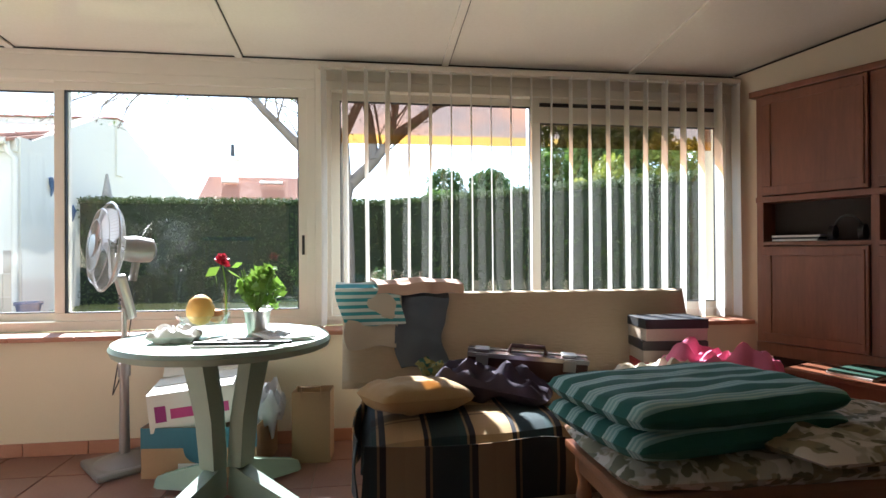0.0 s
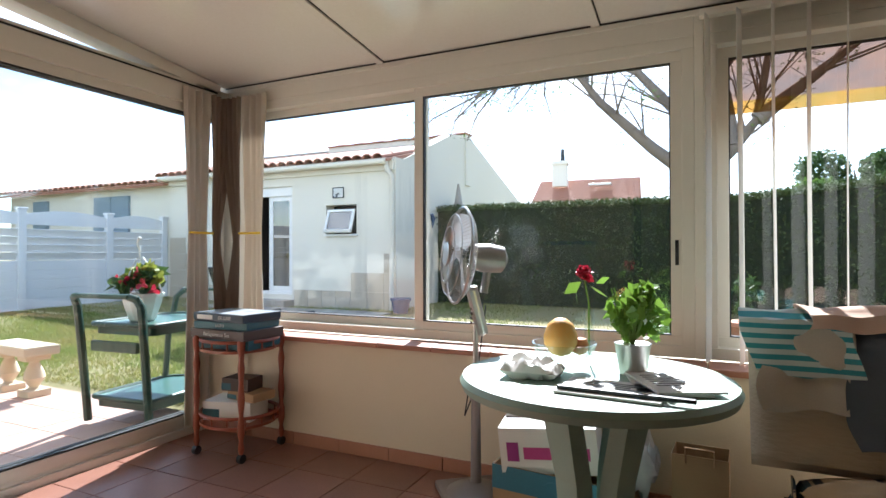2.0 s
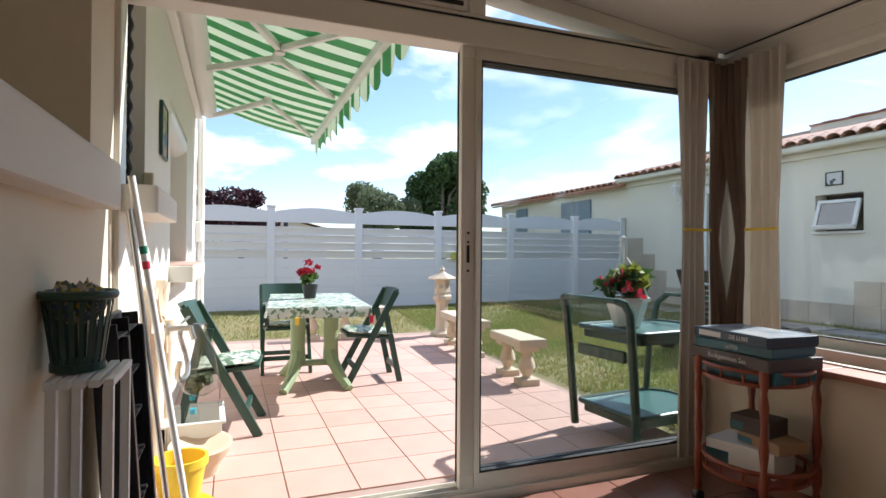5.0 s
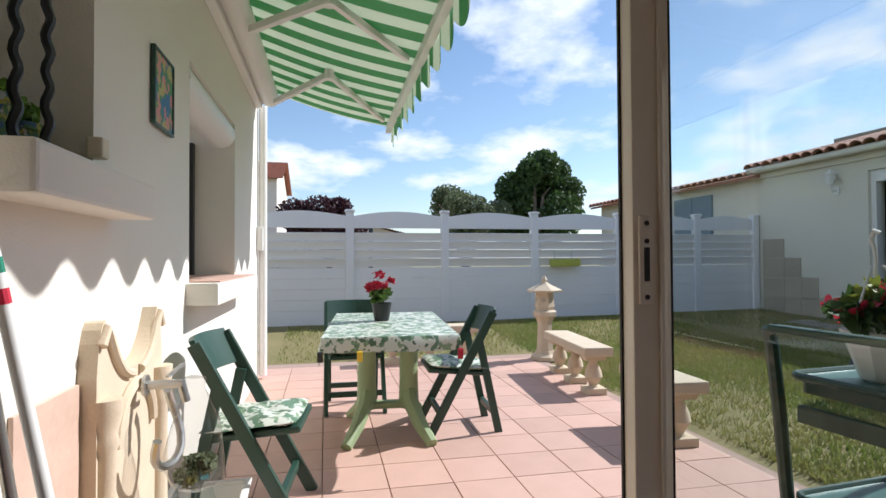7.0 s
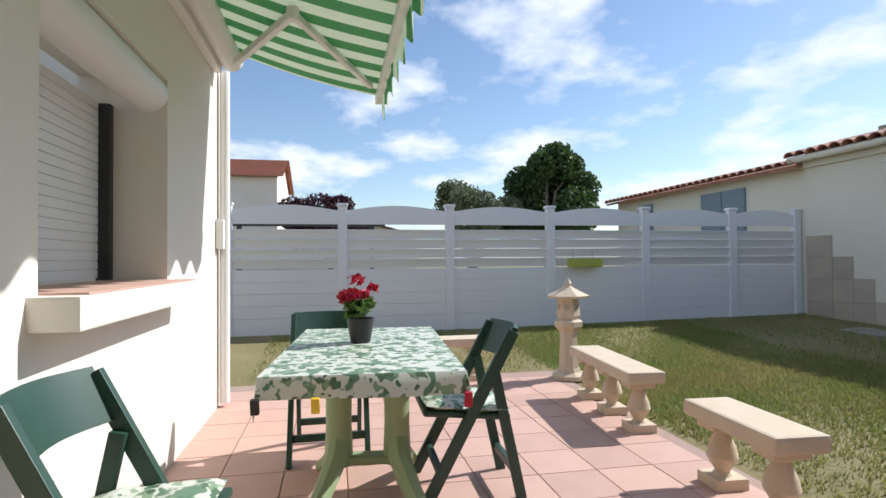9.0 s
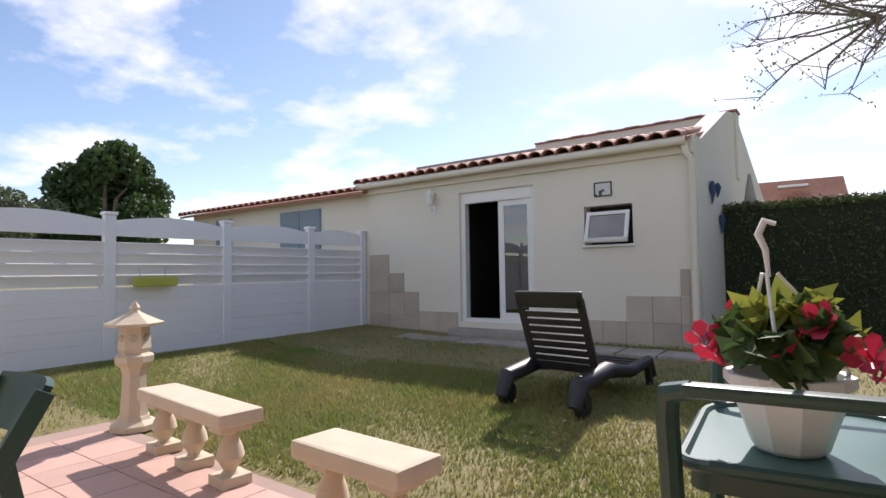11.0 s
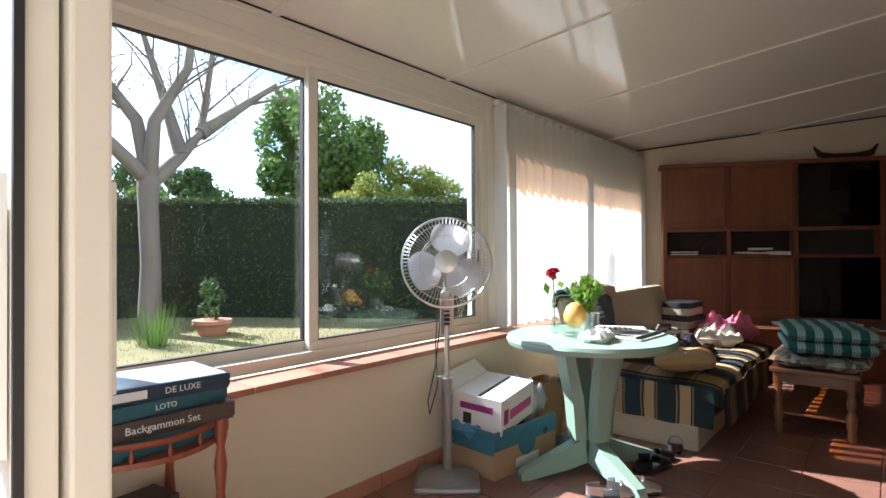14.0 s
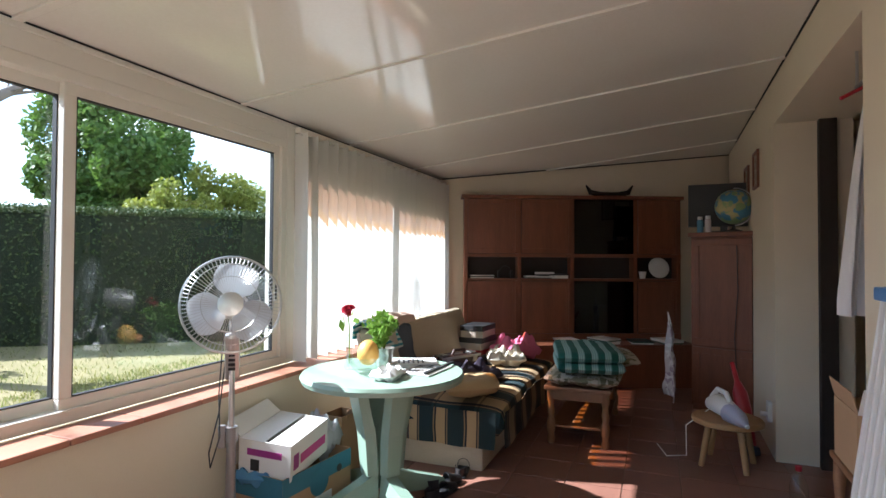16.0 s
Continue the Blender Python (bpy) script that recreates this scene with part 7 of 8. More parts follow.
# ---- veranda: low wooden table used as a seat ----
M_OAKLIGHT = material("worn_brown_wood", (0.26, 0.13, 0.06), 0.5, second=(0.18, 0.085, 0.04), scale=4, fine=30, amount=0.9, bump=0.12, stretch=(0.4, 3, 3))
lt = thing("low_table", pose(1.10, 2.0, 0), "brown wooden low table with turned legs", "table")
part("top", blocks((-0.53, 0.53, -0.24, 0.24, 0.40, 0.43), bevel=0.008), M_OAKLIGHT, lt)
part("apron", blocks((-0.50, 0.50, -0.215, 0.215, 0.33, 0.40), bevel=0.004), M_OAKLIGHT, lt)
part("shelf", blocks((-0.47, 0.47, -0.20, 0.20, 0.12, 0.135), bevel=0.004), M_OAKLIGHT, lt)
for sx in (-1, 1):
    for sy in (-1, 1):
        part("leg", lathe(bmesh.new(), [(0.02, 0), (0.03, 0.03), (0.022, 0.07), (0.03, 0.10), (0.032, 0.16), (0.02, 0.19), (0.028, 0.24), (0.02, 0.29), (0.03, 0.33), (0.03, 0.40)], 14, (sx * 0.475, sy * 0.195, 0)), M_OAKLIGHT, lt, smooth=True)
M_FLORAL = spotted("floral_cotton", (0.50, 0.47, 0.40), [(0.22, 0.20, 0.12), (0.36, 0.34, 0.26), (0.12, 0.12, 0.07)], 13, 0.5)
pd = thing("seat_pad", pose(1.12, 1.98, 0.43), "floral cream and olive pad on the low table", "cushion")
part("cover", cushion(bmesh.new(), 1.16, 0.56, 0.10, 34, 20, power=6, wrinkle=0.03, seed=21.0), M_FLORAL, pd, smooth=True)
pd2 = thing("seat_pad", pose(1.35, 1.86, 0.515, 0, 2, 8), "second floral pad lying askew on the first", "cushion")
part("cover", cushion(bmesh.new(), 0.80, 0.50, 0.07, 28, 18, power=6, wrinkle=0.03, seed=22.0), M_FLORAL, pd2, smooth=True)
M_GREENSTRIPE = banded("green_white_striped_cotton", [(0, (0.006, 0.085, 0.062)), (0.52, (0.16, 0.30, 0.28)), (0.60, (0.30, 0.42, 0.39)), (0.68, (0.16, 0.30, 0.28)), (0.76, (0.30, 0.42, 0.39)), (0.84, (0.16, 0.30, 0.28)), (0.92, (0.30, 0.42, 0.39))], "Y", 0.092)
gc = thing("lounger_cushion", pose(0.90, 1.97, 0.535, 0, 1, 12), "folded green and white striped lounger cushion on the floral pads", "cushion")
part("lower_fold", cushion(bmesh.new(), 0.84, 0.50, 0.085, 34, 26, power=9, wrinkle=0.006, seed=23.0), M_GREENSTRIPE, gc, smooth=True)
part("upper_fold", cushion(bmesh.new(), 0.84, 0.50, 0.085, 34, 26, power=9, at=(0.0, 0.0, 0.078), wrinkle=0.010, seed=24.0), M_GREENSTRIPE, gc, smooth=True)

# ---- veranda: wall unit ----
WU = pose(2.29, 3.44, 0, 0, 0, -66.5)     # x along its front, y into the wall
wu = thing("wall_unit", WU, "stained oak wall unit with cupboards, open shelves and smoked glass doors", "cabinet")
BAYS = (0.0, 0.60, 1.20, 1.92, 2.42)
# near-black back, shade behind the shelves painted in
part("back_panel", blocks((0, 2.42, 0.14, 0.16, 0.0, 2.06)), M_DARKWOOD_SHADE, wu)
for x in BAYS:
    part("upright", blocks((x - 0.02, x + 0.02, 0.0, 0.14, 0.46, 2.06), bevel=0.003), M_WOOD, wu)
part("cornice", blocks((-0.05, 2.47, -0.03, 0.16, 2.05, 2.09), bevel=0.008), M_WOOD, wu)
part("shelf_upper", blocks((-0.02, 2.44, -0.012, 0.14, 1.395, 1.43), bevel=0.003), M_WOOD, wu)
part("shelf_lower", blocks((0, 2.42, 0.0, 0.14, 1.13, 1.155), bevel=0.003), M_WOOD, wu)
part("bottom_rail", blocks((-0.02, 2.44, -0.01, 0.14, 0.46, 0.54), bevel=0.003), M_WOOD, wu)
part("base_cupboard", blocks((0.35, 2.42, -0.32, 0.14, 0.0, 0.44), bevel=0.006), M_WOOD, wu)
part("base_top", blocks((0.30, 2.46, -0.35, 0.14, 0.44, 0.465), bevel=0.005), M_WOOD, wu)
for a, b in zip(BAYS, BAYS[1:]):
    for z0, z1 in ((1.435, 2.045), (0.545, 1.125)):
        if a == 1.20:
            d = part("glass_door", blocks((a + 0.025, b - 0.025, -0.004, 0.002, z0, z1)), M_DARKGLASS, wu, "smoked glass door")
            part("shelf_inside", blocks((a + 0.02, b - 0.02, 0.01, 0.14, (z0 + z1) / 2, (z0 + z1) / 2 + 0.015)), M_WOOD, wu)
            continue
        d = part("door", blocks((a + 0.022, b - 0.022, -0.02, 0.0, z0, z1), bevel=0.006), M_WOOD, wu)
        part("door_frame", frame_bars(bmesh.new(), a + 0.022, b - 0.022, z0, z1, 0.055, -0.026, -0.018, 0.003), M_WOOD, d)
        part("pull", blocks((b - 0.05, b - 0.036, -0.036, -0.02, z0 + 0.02, z1 - 0.02), bevel=0.004), M_WOOD, d)
for k, (x, w, h) in enumerate(((0.09, 0.26, 0.035), (0.72, 0.30, 0.03), (0.95, 0.22, 0.05), (0.80, 0.2, 0.07))):
    bk = thing("magazine_pile", WU @ pose(x + 0.1, 0.07, 1.157), "small pile of magazines and papers on the open shelf", "magazines", "papers on the wall unit")
    for j in range(3):
        part("magazine", box(bmesh.new(), -w / 2, w / 2, -0.05, 0.05, 0, h / 3 - 0.001, m=pose(0, 0, h / 3 * j, 0, 0, 4 * j - 4)), (M_PAPER, M_INK, M_CARDWHITE)[(j + k) % 3], bk)
hp = thing("headphones", WU @ pose(0.45, 0.06, 1.157), "black headphones on the open shelf", "headphones")
part("band", tube(bmesh.new(), [(0.07 * math.cos(math.pi * k / 12), 0, 0.05 + 0.09 * math.sin(math.pi * k / 12)) for k in range(13)], 0.006, 6), M_BLACKPL, hp)
for s in (-1, 1):
    part("ear_cup", rod(bmesh.new(), (s * 0.06, 0, 0.045), (s * 0.085, 0, 0.045), 0.042, seg=16), M_BLACKPL, hp)
plt = thing("decorative_plate", WU @ pose(2.22, 0.05, 1.157), "cream decorative plate standing on the open shelf", "plate")
part("plate", box(bmesh.new(), -0.001, 0.001, -0.001, 0.001, 0, 0.001), M_PAPER, plt)
plt.children[0].data.clear_geometry()
bm = bmesh.new()
lathe(bm, [(0.002, 0.0), (0.06, 0.002), (0.12, 0.016), (0.118, 0.02), (0.06, 0.008), (0.002, 0.006)], 32)
bmesh.ops.rotate(bm, verts=bm.verts, matrix=Matrix.Rotation(radians(76), 3, "X"))
bmesh.ops.translate(bm, verts=bm.verts, vec=(0, 0.04, 0.12))
finish(bm, True); bm.to_mesh(plt.children[0].data); bm.free()
cup = thing("cup", WU @ pose(2.02, 0.05, 1.157), "white cup on the open shelf", "cup")
part("body", lathe(bmesh.new(), [(0.03, 0), (0.042, 0.08), (0.038, 0.08), (0.027, 0.01)], 16), M_WHITE, cup, smooth=True)
for k, (x, h) in enumerate(((1.40, 0.12), (1.52, 0.16), (1.66, 0.10), (1.75, 0.13))):
    gl = thing("glassware", WU @ pose(x, 0.06, 0.86 if k % 2 else 1.756), "small glass ornament behind the smoked door", "glassware", "glasses in the wall unit")
    part("body", lathe(bmesh.new(), [(0.025, 0), (0.008, 0.02), (0.01, h * 0.4), (0.035, h * 0.6), (0.032, h)], 12), M_CLEAR, gl, smooth=True)
bt = thing("model_boat", WU @ pose(1.65, 0.08, 2.09), "dark carved wooden boat on top of the wall unit", "ornament")
bm = bmesh.new()
tube(bm, [(-0.27, 0, 0.13), (-0.22, 0, 0.05), (-0.1, 0, 0.025), (0.1, 0, 0.025), (0.22, 0, 0.05), (0.27, 0, 0.13)], [0.008, 0.03, 0.03, 0.03, 0.03, 0.008], 8)
part("hull", bm, M_DARKWOOD_SHADE, bt, smooth=True)
for k, x in enumerate((0.62, 1.1, 1.5, 1.9, 2.2)):
    mg = thing("magazine_pile", WU @ pose(x, -0.17, 0.466, 0, 0, 12 * (k % 3) - 10), "pile of magazines and papers on the base cupboard", "magazines", "papers on the wall unit")
    for j in range(2 + k % 3):
        part("magazine", box(bmesh.new(), -0.11, 0.11, -0.14, 0.14, 0, 0.012, m=pose(0, 0, 0.013 * j, 0, 0, 5 * j)), (M_PAPER, M_GREENPL, M_CARDWHITE)[(j + k) % 3], mg)

# ---- veranda: narrow wardrobe and the things on and by it ----
WR = pose(2.06, 1.16, 0, 0, 0, -114)      # x along its front
wd = thing("narrow_cupboard", WR, "narrow stained oak cupboard with a panelled door", "cupboard")
part("body", blocks((0, 0.54, 0.0, 0.22, 0.04, 1.58), bevel=0.004), M_WOOD, wd)
part("cornice", blocks((-0.02, 0.56, -0.025, 0.22, 1.58, 1.62), bevel=0.008), M_WOOD, wd)
part("plinth", blocks((0.01, 0.53, 0.01, 0.22, 0.0, 0.04)), M_WOOD, wd)
dr = part("door", blocks((0.02, 0.52, -0.02, 0.0, 0.60, 1.56), bevel=0.004), M_WOOD, wd)
part("door_frame", frame_bars(bmesh.new(), 0.02, 0.52, 0.60, 1.56, 0.06, -0.028, -0.018, 0.004), M_WOOD, dr)
dr2 = part("lower_door", blocks((0.02, 0.52, -0.02, 0.0, 0.06, 0.58), bevel=0.004), M_WOOD, wd)
part("door_frame", frame_bars(bmesh.new(), 0.02, 0.52, 0.06, 0.58, 0.06, -0.028, -0.018, 0.004), M_WOOD, dr2)
part("key_cord", tube(bmesh.new(), [(0.40, -0.03, 1.50), (0.41, -0.035, 1.1), (0.38, -0.035, 0.7), (0.40, -0.035, 0.3), (0.45, -0.04, 0.05)], 0.004, 6), M_BLACKPL, wd)
gb = thing("globe", WR @ pose(0.34, 0.09, 1.62), "terrestrial globe with blue seas on a dark stand", "globe")
part("stand", lathe(bmesh.new(), [(0.075, 0), (0.07, 0.012), (0.015, 0.03), (0.012, 0.07)], 18), M_BLACKPL, gb, smooth=True)
bm = bmesh.new()
bmesh.ops.create_uvsphere(bm, u_segments=32, v_segments=20, radius=0.155, matrix=Matrix.Translation((0, 0, 0.225)))
part("ball", bm, spotted("globe_map", (0.06, 0.22, 0.34), [(0.42, 0.36, 0.16), (0.22, 0.32, 0.14)], 9, 0.5, rough=0.35, bump=0.02), gb, smooth=True)
part("meridian", tube(bmesh.new(), [(0.168 * math.cos(a), 0, 0.225 + 0.168 * math.sin(a)) for a in [-1.57 + 3.14 * k / 14 for k in range(15)]], 0.005, 6), M_CHROME, gb)
for k, (x, c, h) in enumerate(((0.06, (0.10, 0.28, 0.42), 0.15), (0.13, (0.72, 0.66, 0.62), 0.155))):
    bt = thing("spray_can", WR @ pose(x, 0.06, 1.62), ("blue and white spray can", "pale pink spray can")[k] + " on top of the cupboard", "can", "cans on the cupboard")
    part("can", lathe(bmesh.new(), [(0.026, 0), (0.027, 0.005), (0.027, h * 0.75), (0.02, h * 0.8)], 14), material("can_paint", c, 0.35, bump=0), bt, smooth=True)
    part("cap", lathe(bmesh.new(), [(0.022, h * 0.8), (0.022, h), (0.015, h)], 14), M_WHITE, bt, smooth=True)
tv = thing("flat_television", WR @ pose(0.22, 0.20, 1.62, -4, 0, 20), "black flat television set standing on the cupboard", "television")
part("screen", blocks((-0.30, 0.30, -0.02, 0.02, 0.06, 0.46), bevel=0.006), M_BLACKPL, tv)
part("foot", blocks((-0.12, 0.12, -0.07, 0.07, 0.0, 0.012), (-0.03, 0.03, -0.015, 0.015, 0.012, 0.06), bevel=0.003), M_BLACKPL, tv)
for k, (u, z) in enumerate(((4.95, 2.10), (5.5, 2.06))):
    pf = thing("framed_picture", HOUSE @ pose(u, 0.0, z), "small framed picture on the cream wall", "picture", "wall pictures")
    part("picture_frame", frame_bars(bmesh.new(), -0.13, 0.13, -0.15, 0.15, 0.022, 0.003, 0.022), M_WOOD, pf)
    part("print", blocks((-0.11, 0.11, 0.003, 0.008, -0.13, 0.13)), spotted("faded_print", (0.46, 0.42, 0.32), [(0.25, 0.28, 0.20), (0.34, 0.24, 0.16)], 14), pf)
hb = thing("carrier_bag", pose(2.02, 1.36, 0.06, 0, 0, 20), "grey and white printed carrier bags hanging by the cupboard", "bag")
bm = bmesh.new()
drape(bm, lambda u, v: (0.16 * (u - 0.5) * (0.4 + v), -0.04 * math.sin(math.pi * u), 0.72 - 0.70 * v), 16, 18, 0.035, 7, 31)
part("bag", bm, spotted("printed_film", (0.56, 0.54, 0.55), [(0.35, 0.30, 0.36), (0.70, 0.70, 0.70)], 12), hb, smooth=True)
part("strap", tube(bmesh.new(), [(-0.03, -0.02, 0.70), (0, 0.0, 0.82), (0.03, -0.02, 0.70)], 0.006, 6), M_WHITE, hb)

# ---- veranda: stool, vacuum cleaners, cartons, hanging clothes ----
M_PINE = material("honey_pine", (0.42, 0.25, 0.11), 0.5, second=(0.34, 0.19, 0.08), scale=4, fine=30, amount=0.8, bump=0.1, stretch=(0.5, 3, 3))
stl = thing("round_stool", pose(0.62, 1.02, 0), "low round pine stool with four legs", "stool")
part("seat", lathe(bmesh.new(), [(0.20, 0.275), (0.22, 0.285), (0.22, 0.305), (0.21, 0.315)], 36), M_PINE, stl, smooth=True)
for k in range(4):
    a = k * math.pi / 2 + 0.5
    part("leg", rod(bmesh.new(), (math.cos(a) * 0.13, math.sin(a) * 0.13, 0.28), (math.cos(a) * 0.19, math.sin(a) * 0.19, 0.0), 0.024, 0.018, 14), M_PINE, stl, smooth=True)
vc = thing("handheld_vacuum", pose(0.58, 1.04, 0.315, 0, 0, 115), "white and lilac handheld vacuum cleaner on the stool", "vacuum cleaner")
M_LILAC = material("lilac_plastic", (0.42, 0.42, 0.52), 0.3, bump=0.02)
bm = bmesh.new()
tube(bm, [(0, -0.16, 0.06), (0, -0.08, 0.08), (0, 0.04, 0.07), (0, 0.14, 0.045), (0, 0.25, 0.015)], [0.045, 0.065, 0.06, 0.045, 0.012], 14)
part("body", bm, M_WHITE, vc, smooth=True)
part("nozzle", tube(bmesh.new(), [(0, 0.06, 0.055), (0, 0.17, 0.04), (0, 0.24, 0.018)], [0.066, 0.05, 0.015], 12), M_LILAC, vc, smooth=True)
part("handle", tube(bmesh.new(), [(0, 0.06, 0.12), (0, 0.02, 0.17), (0, -0.08, 0.175), (0, -0.15, 0.11)], 0.017, 10), M_WHITE, vc, smooth=True)
part("power_cord", tube(bmesh.new(), [(0.0, -0.16, 0.03), (0.16, -0.2, -0.1), (0.20, -0.12, -0.28), (0.3, -0.2, -0.31), (0.25, -0.45, -0.31)], 0.004, 6), M_WHITE, vc)
rv = thing("red_stick_vacuum", pose(0.90, 0.84, 0.0, -8, 10, 0), "red stick vacuum cleaner leaning by the wall", "vacuum cleaner")
M_RED = material("red_plastic", (0.40, 0.015, 0.03), 0.3, bump=0.02)
part("body", tube(bmesh.new(), [(0, 0, 0.06), (0, 0, 0.30), (0.02, 0, 0.42), (0.05, 0, 0.50)], [0.045, 0.055, 0.05, 0.02], 12), M_RED, rv, smooth=True)
part("handle", tube(bmesh.new(), [(0.05, 0, 0.48), (0.10, 0, 0.56), (0.16, 0, 0.63)], 0.018, 10), M_RED, rv, smooth=True)
part("nozzle", blocks((-0.10, 0.10, -0.05, 0.05, 0.0, 0.06), bevel=0.012), M_BLACKPL, rv)
so = thing("power_socket", HOUSE @ pose(4.36, 0.0, 0.30), "white surface-mounted power socket with a plug", "socket")
part("plate", blocks((-0.04, 0.04, 0.0, 0.03, -0.07, 0.07), bevel=0.006), M_WHITE, so)
part("plug", rod(bmesh.new(), (0, 0.03, -0.02), (0, 0.07, -0.02), 0.018), M_WHITE, so)
wbt = thing("water_bottle", pose(-0.10, 0.76, 0), "clear plastic water bottle with a red cap on the floor", "bottle")
part("bottle", lathe(bmesh.new(), [(0.04, 0), (0.045, 0.01), (0.045, 0.16), (0.042, 0.165), (0.045, 0.17), (0.03, 0.21), (0.014, 0.24), (0.014, 0.255)], 20), M_CLEAR, wbt, smooth=True)
part("cap", rod(bmesh.new(), (0, 0, 0.25), (0, 0, 0.275), 0.016), M_RED, wbt)
st2 = thing("side_table", pose(-1.13, 0.765, 0, 0, 0, -2), "small worn wooden table with turned legs by the doorway", "table")
part("top", blocks((-0.17, 0.19, -0.07, 0.07, 0.595, 0.62), bevel=0.006), M_OAKLIGHT, st2)
for sx in (-1, 1):
    for sy in (-1, 1):
        part("leg", lathe(bmesh.new(), [(0.014, 0), (0.02, 0.06), (0.013, 0.16), (0.022, 0.30), (0.013, 0.42), (0.022, 0.52), (0.02, 0.60)], 12, (sx * 0.14 + 0.01, sy * 0.045, 0)), M_OAKLIGHT, st2, smooth=True)
ob = thing("open_carton", pose(-1.13, 0.763, 0.621, 0, 0, -2), "open brown cardboard box on the small table", "carton")
tray_box(ob, 0.30, 0.125, 0.22, M_CARD)
for s in (-1, 1):
    part("flap", box(bmesh.new(), -0.148, 0.148, 0, 0.075, 0, 0.004, m=pose(0, s * 0.06, 0.22, 75 if s > 0 else 85, 0, 0)), M_CARD, ob)
part("side_flap", box(bmesh.new(), 0, 0.12, -0.06, 0.06, 0, 0.004, m=pose(-0.148, 0, 0.22, 0, 235, 0)), M_CARDWHITE, ob)
part("packing_tape", blocks((-0.1535, -0.151, -0.05, 0.05, 0.06, 0.09)), M_CARDWHITE, ob)
ch = thing("hanging_clothes", pose(-0.76, 0.62, 0), "white and blue clothes on hangers in the doorway", "clothing")
part("rail", rod(bmesh.new(), (-0.22, 0, 2.14), (0.20, 0, 2.14), 0.009), M_CHROME, ch)
for x in (-0.21, 0.19):
    part("rail_hook", bar(bmesh.new(), (x, 0, 2.14), (x, 0, 2.302), 0.012, 0.012), M_CHROME, ch)
for k, (x, mat, w, z0, nm) in enumerate(((-0.10, material("white_linen", (0.82, 0.80, 0.79), 0.9, scale=4, fine=200, amount=0.5, translucent=0.2), 0.52, 1.14, "white_skirt"), (0.08, material("blue_cotton", (0.16, 0.24, 0.34), 0.9, scale=4, fine=200, amount=0.6), 0.40, 1.40, "blue_shirt"))):
    bm = bmesh.new()
    sheet(bm, lambda u, v: Vector((x + 0.03 * math.sin(u * 26 + k) * (0.3 + v) + 0.02 * math.sin(5 * v), -0.16 * k + (u - 0.5) * (w * (0.35 + 0.65 * min(1, v * 1.1))) * 0.6, 2.03 - (2.03 - z0) * v)), 40, 16, 0.004)
    g = part(nm, bm, mat, ch, smooth=True)
    part("hanger", tube(bmesh.new(), [(x, -0.14 - 0.16 * k, 2.02), (x, -0.16 * k, 2.09), (x, 0.14 - 0.16 * k, 2.02)], 0.008, 6), M_RED, g)
    part("hanger_hook", tube(bmesh.new(), [(x, -0.16 * k, 2.09), (x, -0.08 * k, 2.13), (x, 0.01, 2.15)], 0.003, 6), M_CHROME, g)

# ---- veranda: corner trolley with board games ----
M_MAHOG = material("red_stained_wood", (0.30, 0.075, 0.035), 0.35, second=(0.22, 0.05, 0.025), scale=5, fine=40, amount=0.8, bump=0.06)
ct = thing("serving_cart", pose(-2.87, 3.40, 0), "red-stained wooden two-tier serving cart with turned legs", "serving cart")
LEGS = ((0.17, -0.16), (-0.17, -0.16), (0.16, 0.17), (-0.16, 0.17))
for x, y in LEGS:
    leg = part("leg", lathe(bmesh.new(), [(0.012, 0.05), (0.018, 0.08), (0.012, 0.12), (0.02, 0.16), (0.02, 0.22), (0.012, 0.26), (0.02, 0.34), (0.013, 0.44), (0.02, 0.52), (0.012, 0.58), (0.02, 0.62), (0.022, 0.66), (0.012, 0.68)], 14, (x, y, 0)), M_MAHOG, ct, smooth=True)
    part("caster", rod(bmesh.new(), (x - 0.013, y, 0.025), (x + 0.013, y, 0.025), 0.025, seg=16), M_BLACKPL, leg)
for z in (0.175, 0.595):
    bm = bmesh.new()
    prism(bm, [(0.23 * math.cos(a) * (1.0 if abs(math.cos(a)) < 0.8 else 0.92), 0.21 * math.sin(a)) for a in [2 * math.pi * k / 36 for k in range(36)]], z, z + 0.016)
    shelf = part("shelf", bm, M_MAHOG, ct)
    bm = bmesh.new()
    tube(bm, [(0.225 * math.cos(a), 0.205 * math.sin(a), z + 0.062) for a in [2 * math.pi * k / 40 for k in range(40)]], 0.010, 6, closed=True)
    part("gallery_rail", bm, M_MAHOG, shelf, smooth=True)
    for k in range(14):
        a = 2 * math.pi * k / 14 + 0.2
        part("spindle", lathe(bmesh.new(), [(0.004, 0), (0.007, 0.012), (0.004, 0.024), (0.006, 0.045)], 8, (0.222 * math.cos(a), 0.202 * math.sin(a), z + 0.016)), M_MAHOG, shelf)
M_NAVY = material("navy_box_card", (0.015, 0.035, 0.06), 0.4, second=(0.02, 0.05, 0.08), scale=6, fine=60, bump=0.02)
M_BROWNBOX = material("dark_brown_box_card", (0.075, 0.05, 0.04), 0.5, bump=0.03)
M_TEALBOX = material("teal_box_card", (0.03, 0.12, 0.15), 0.45, bump=0.03)
M_BOXTOP = material("printed_box_lid", (0.30, 0.36, 0.42), 0.18, second=(0.62, 0.64, 0.64), scale=4, fine=14, amount=0.9, bump=0.0)
z = 0.612
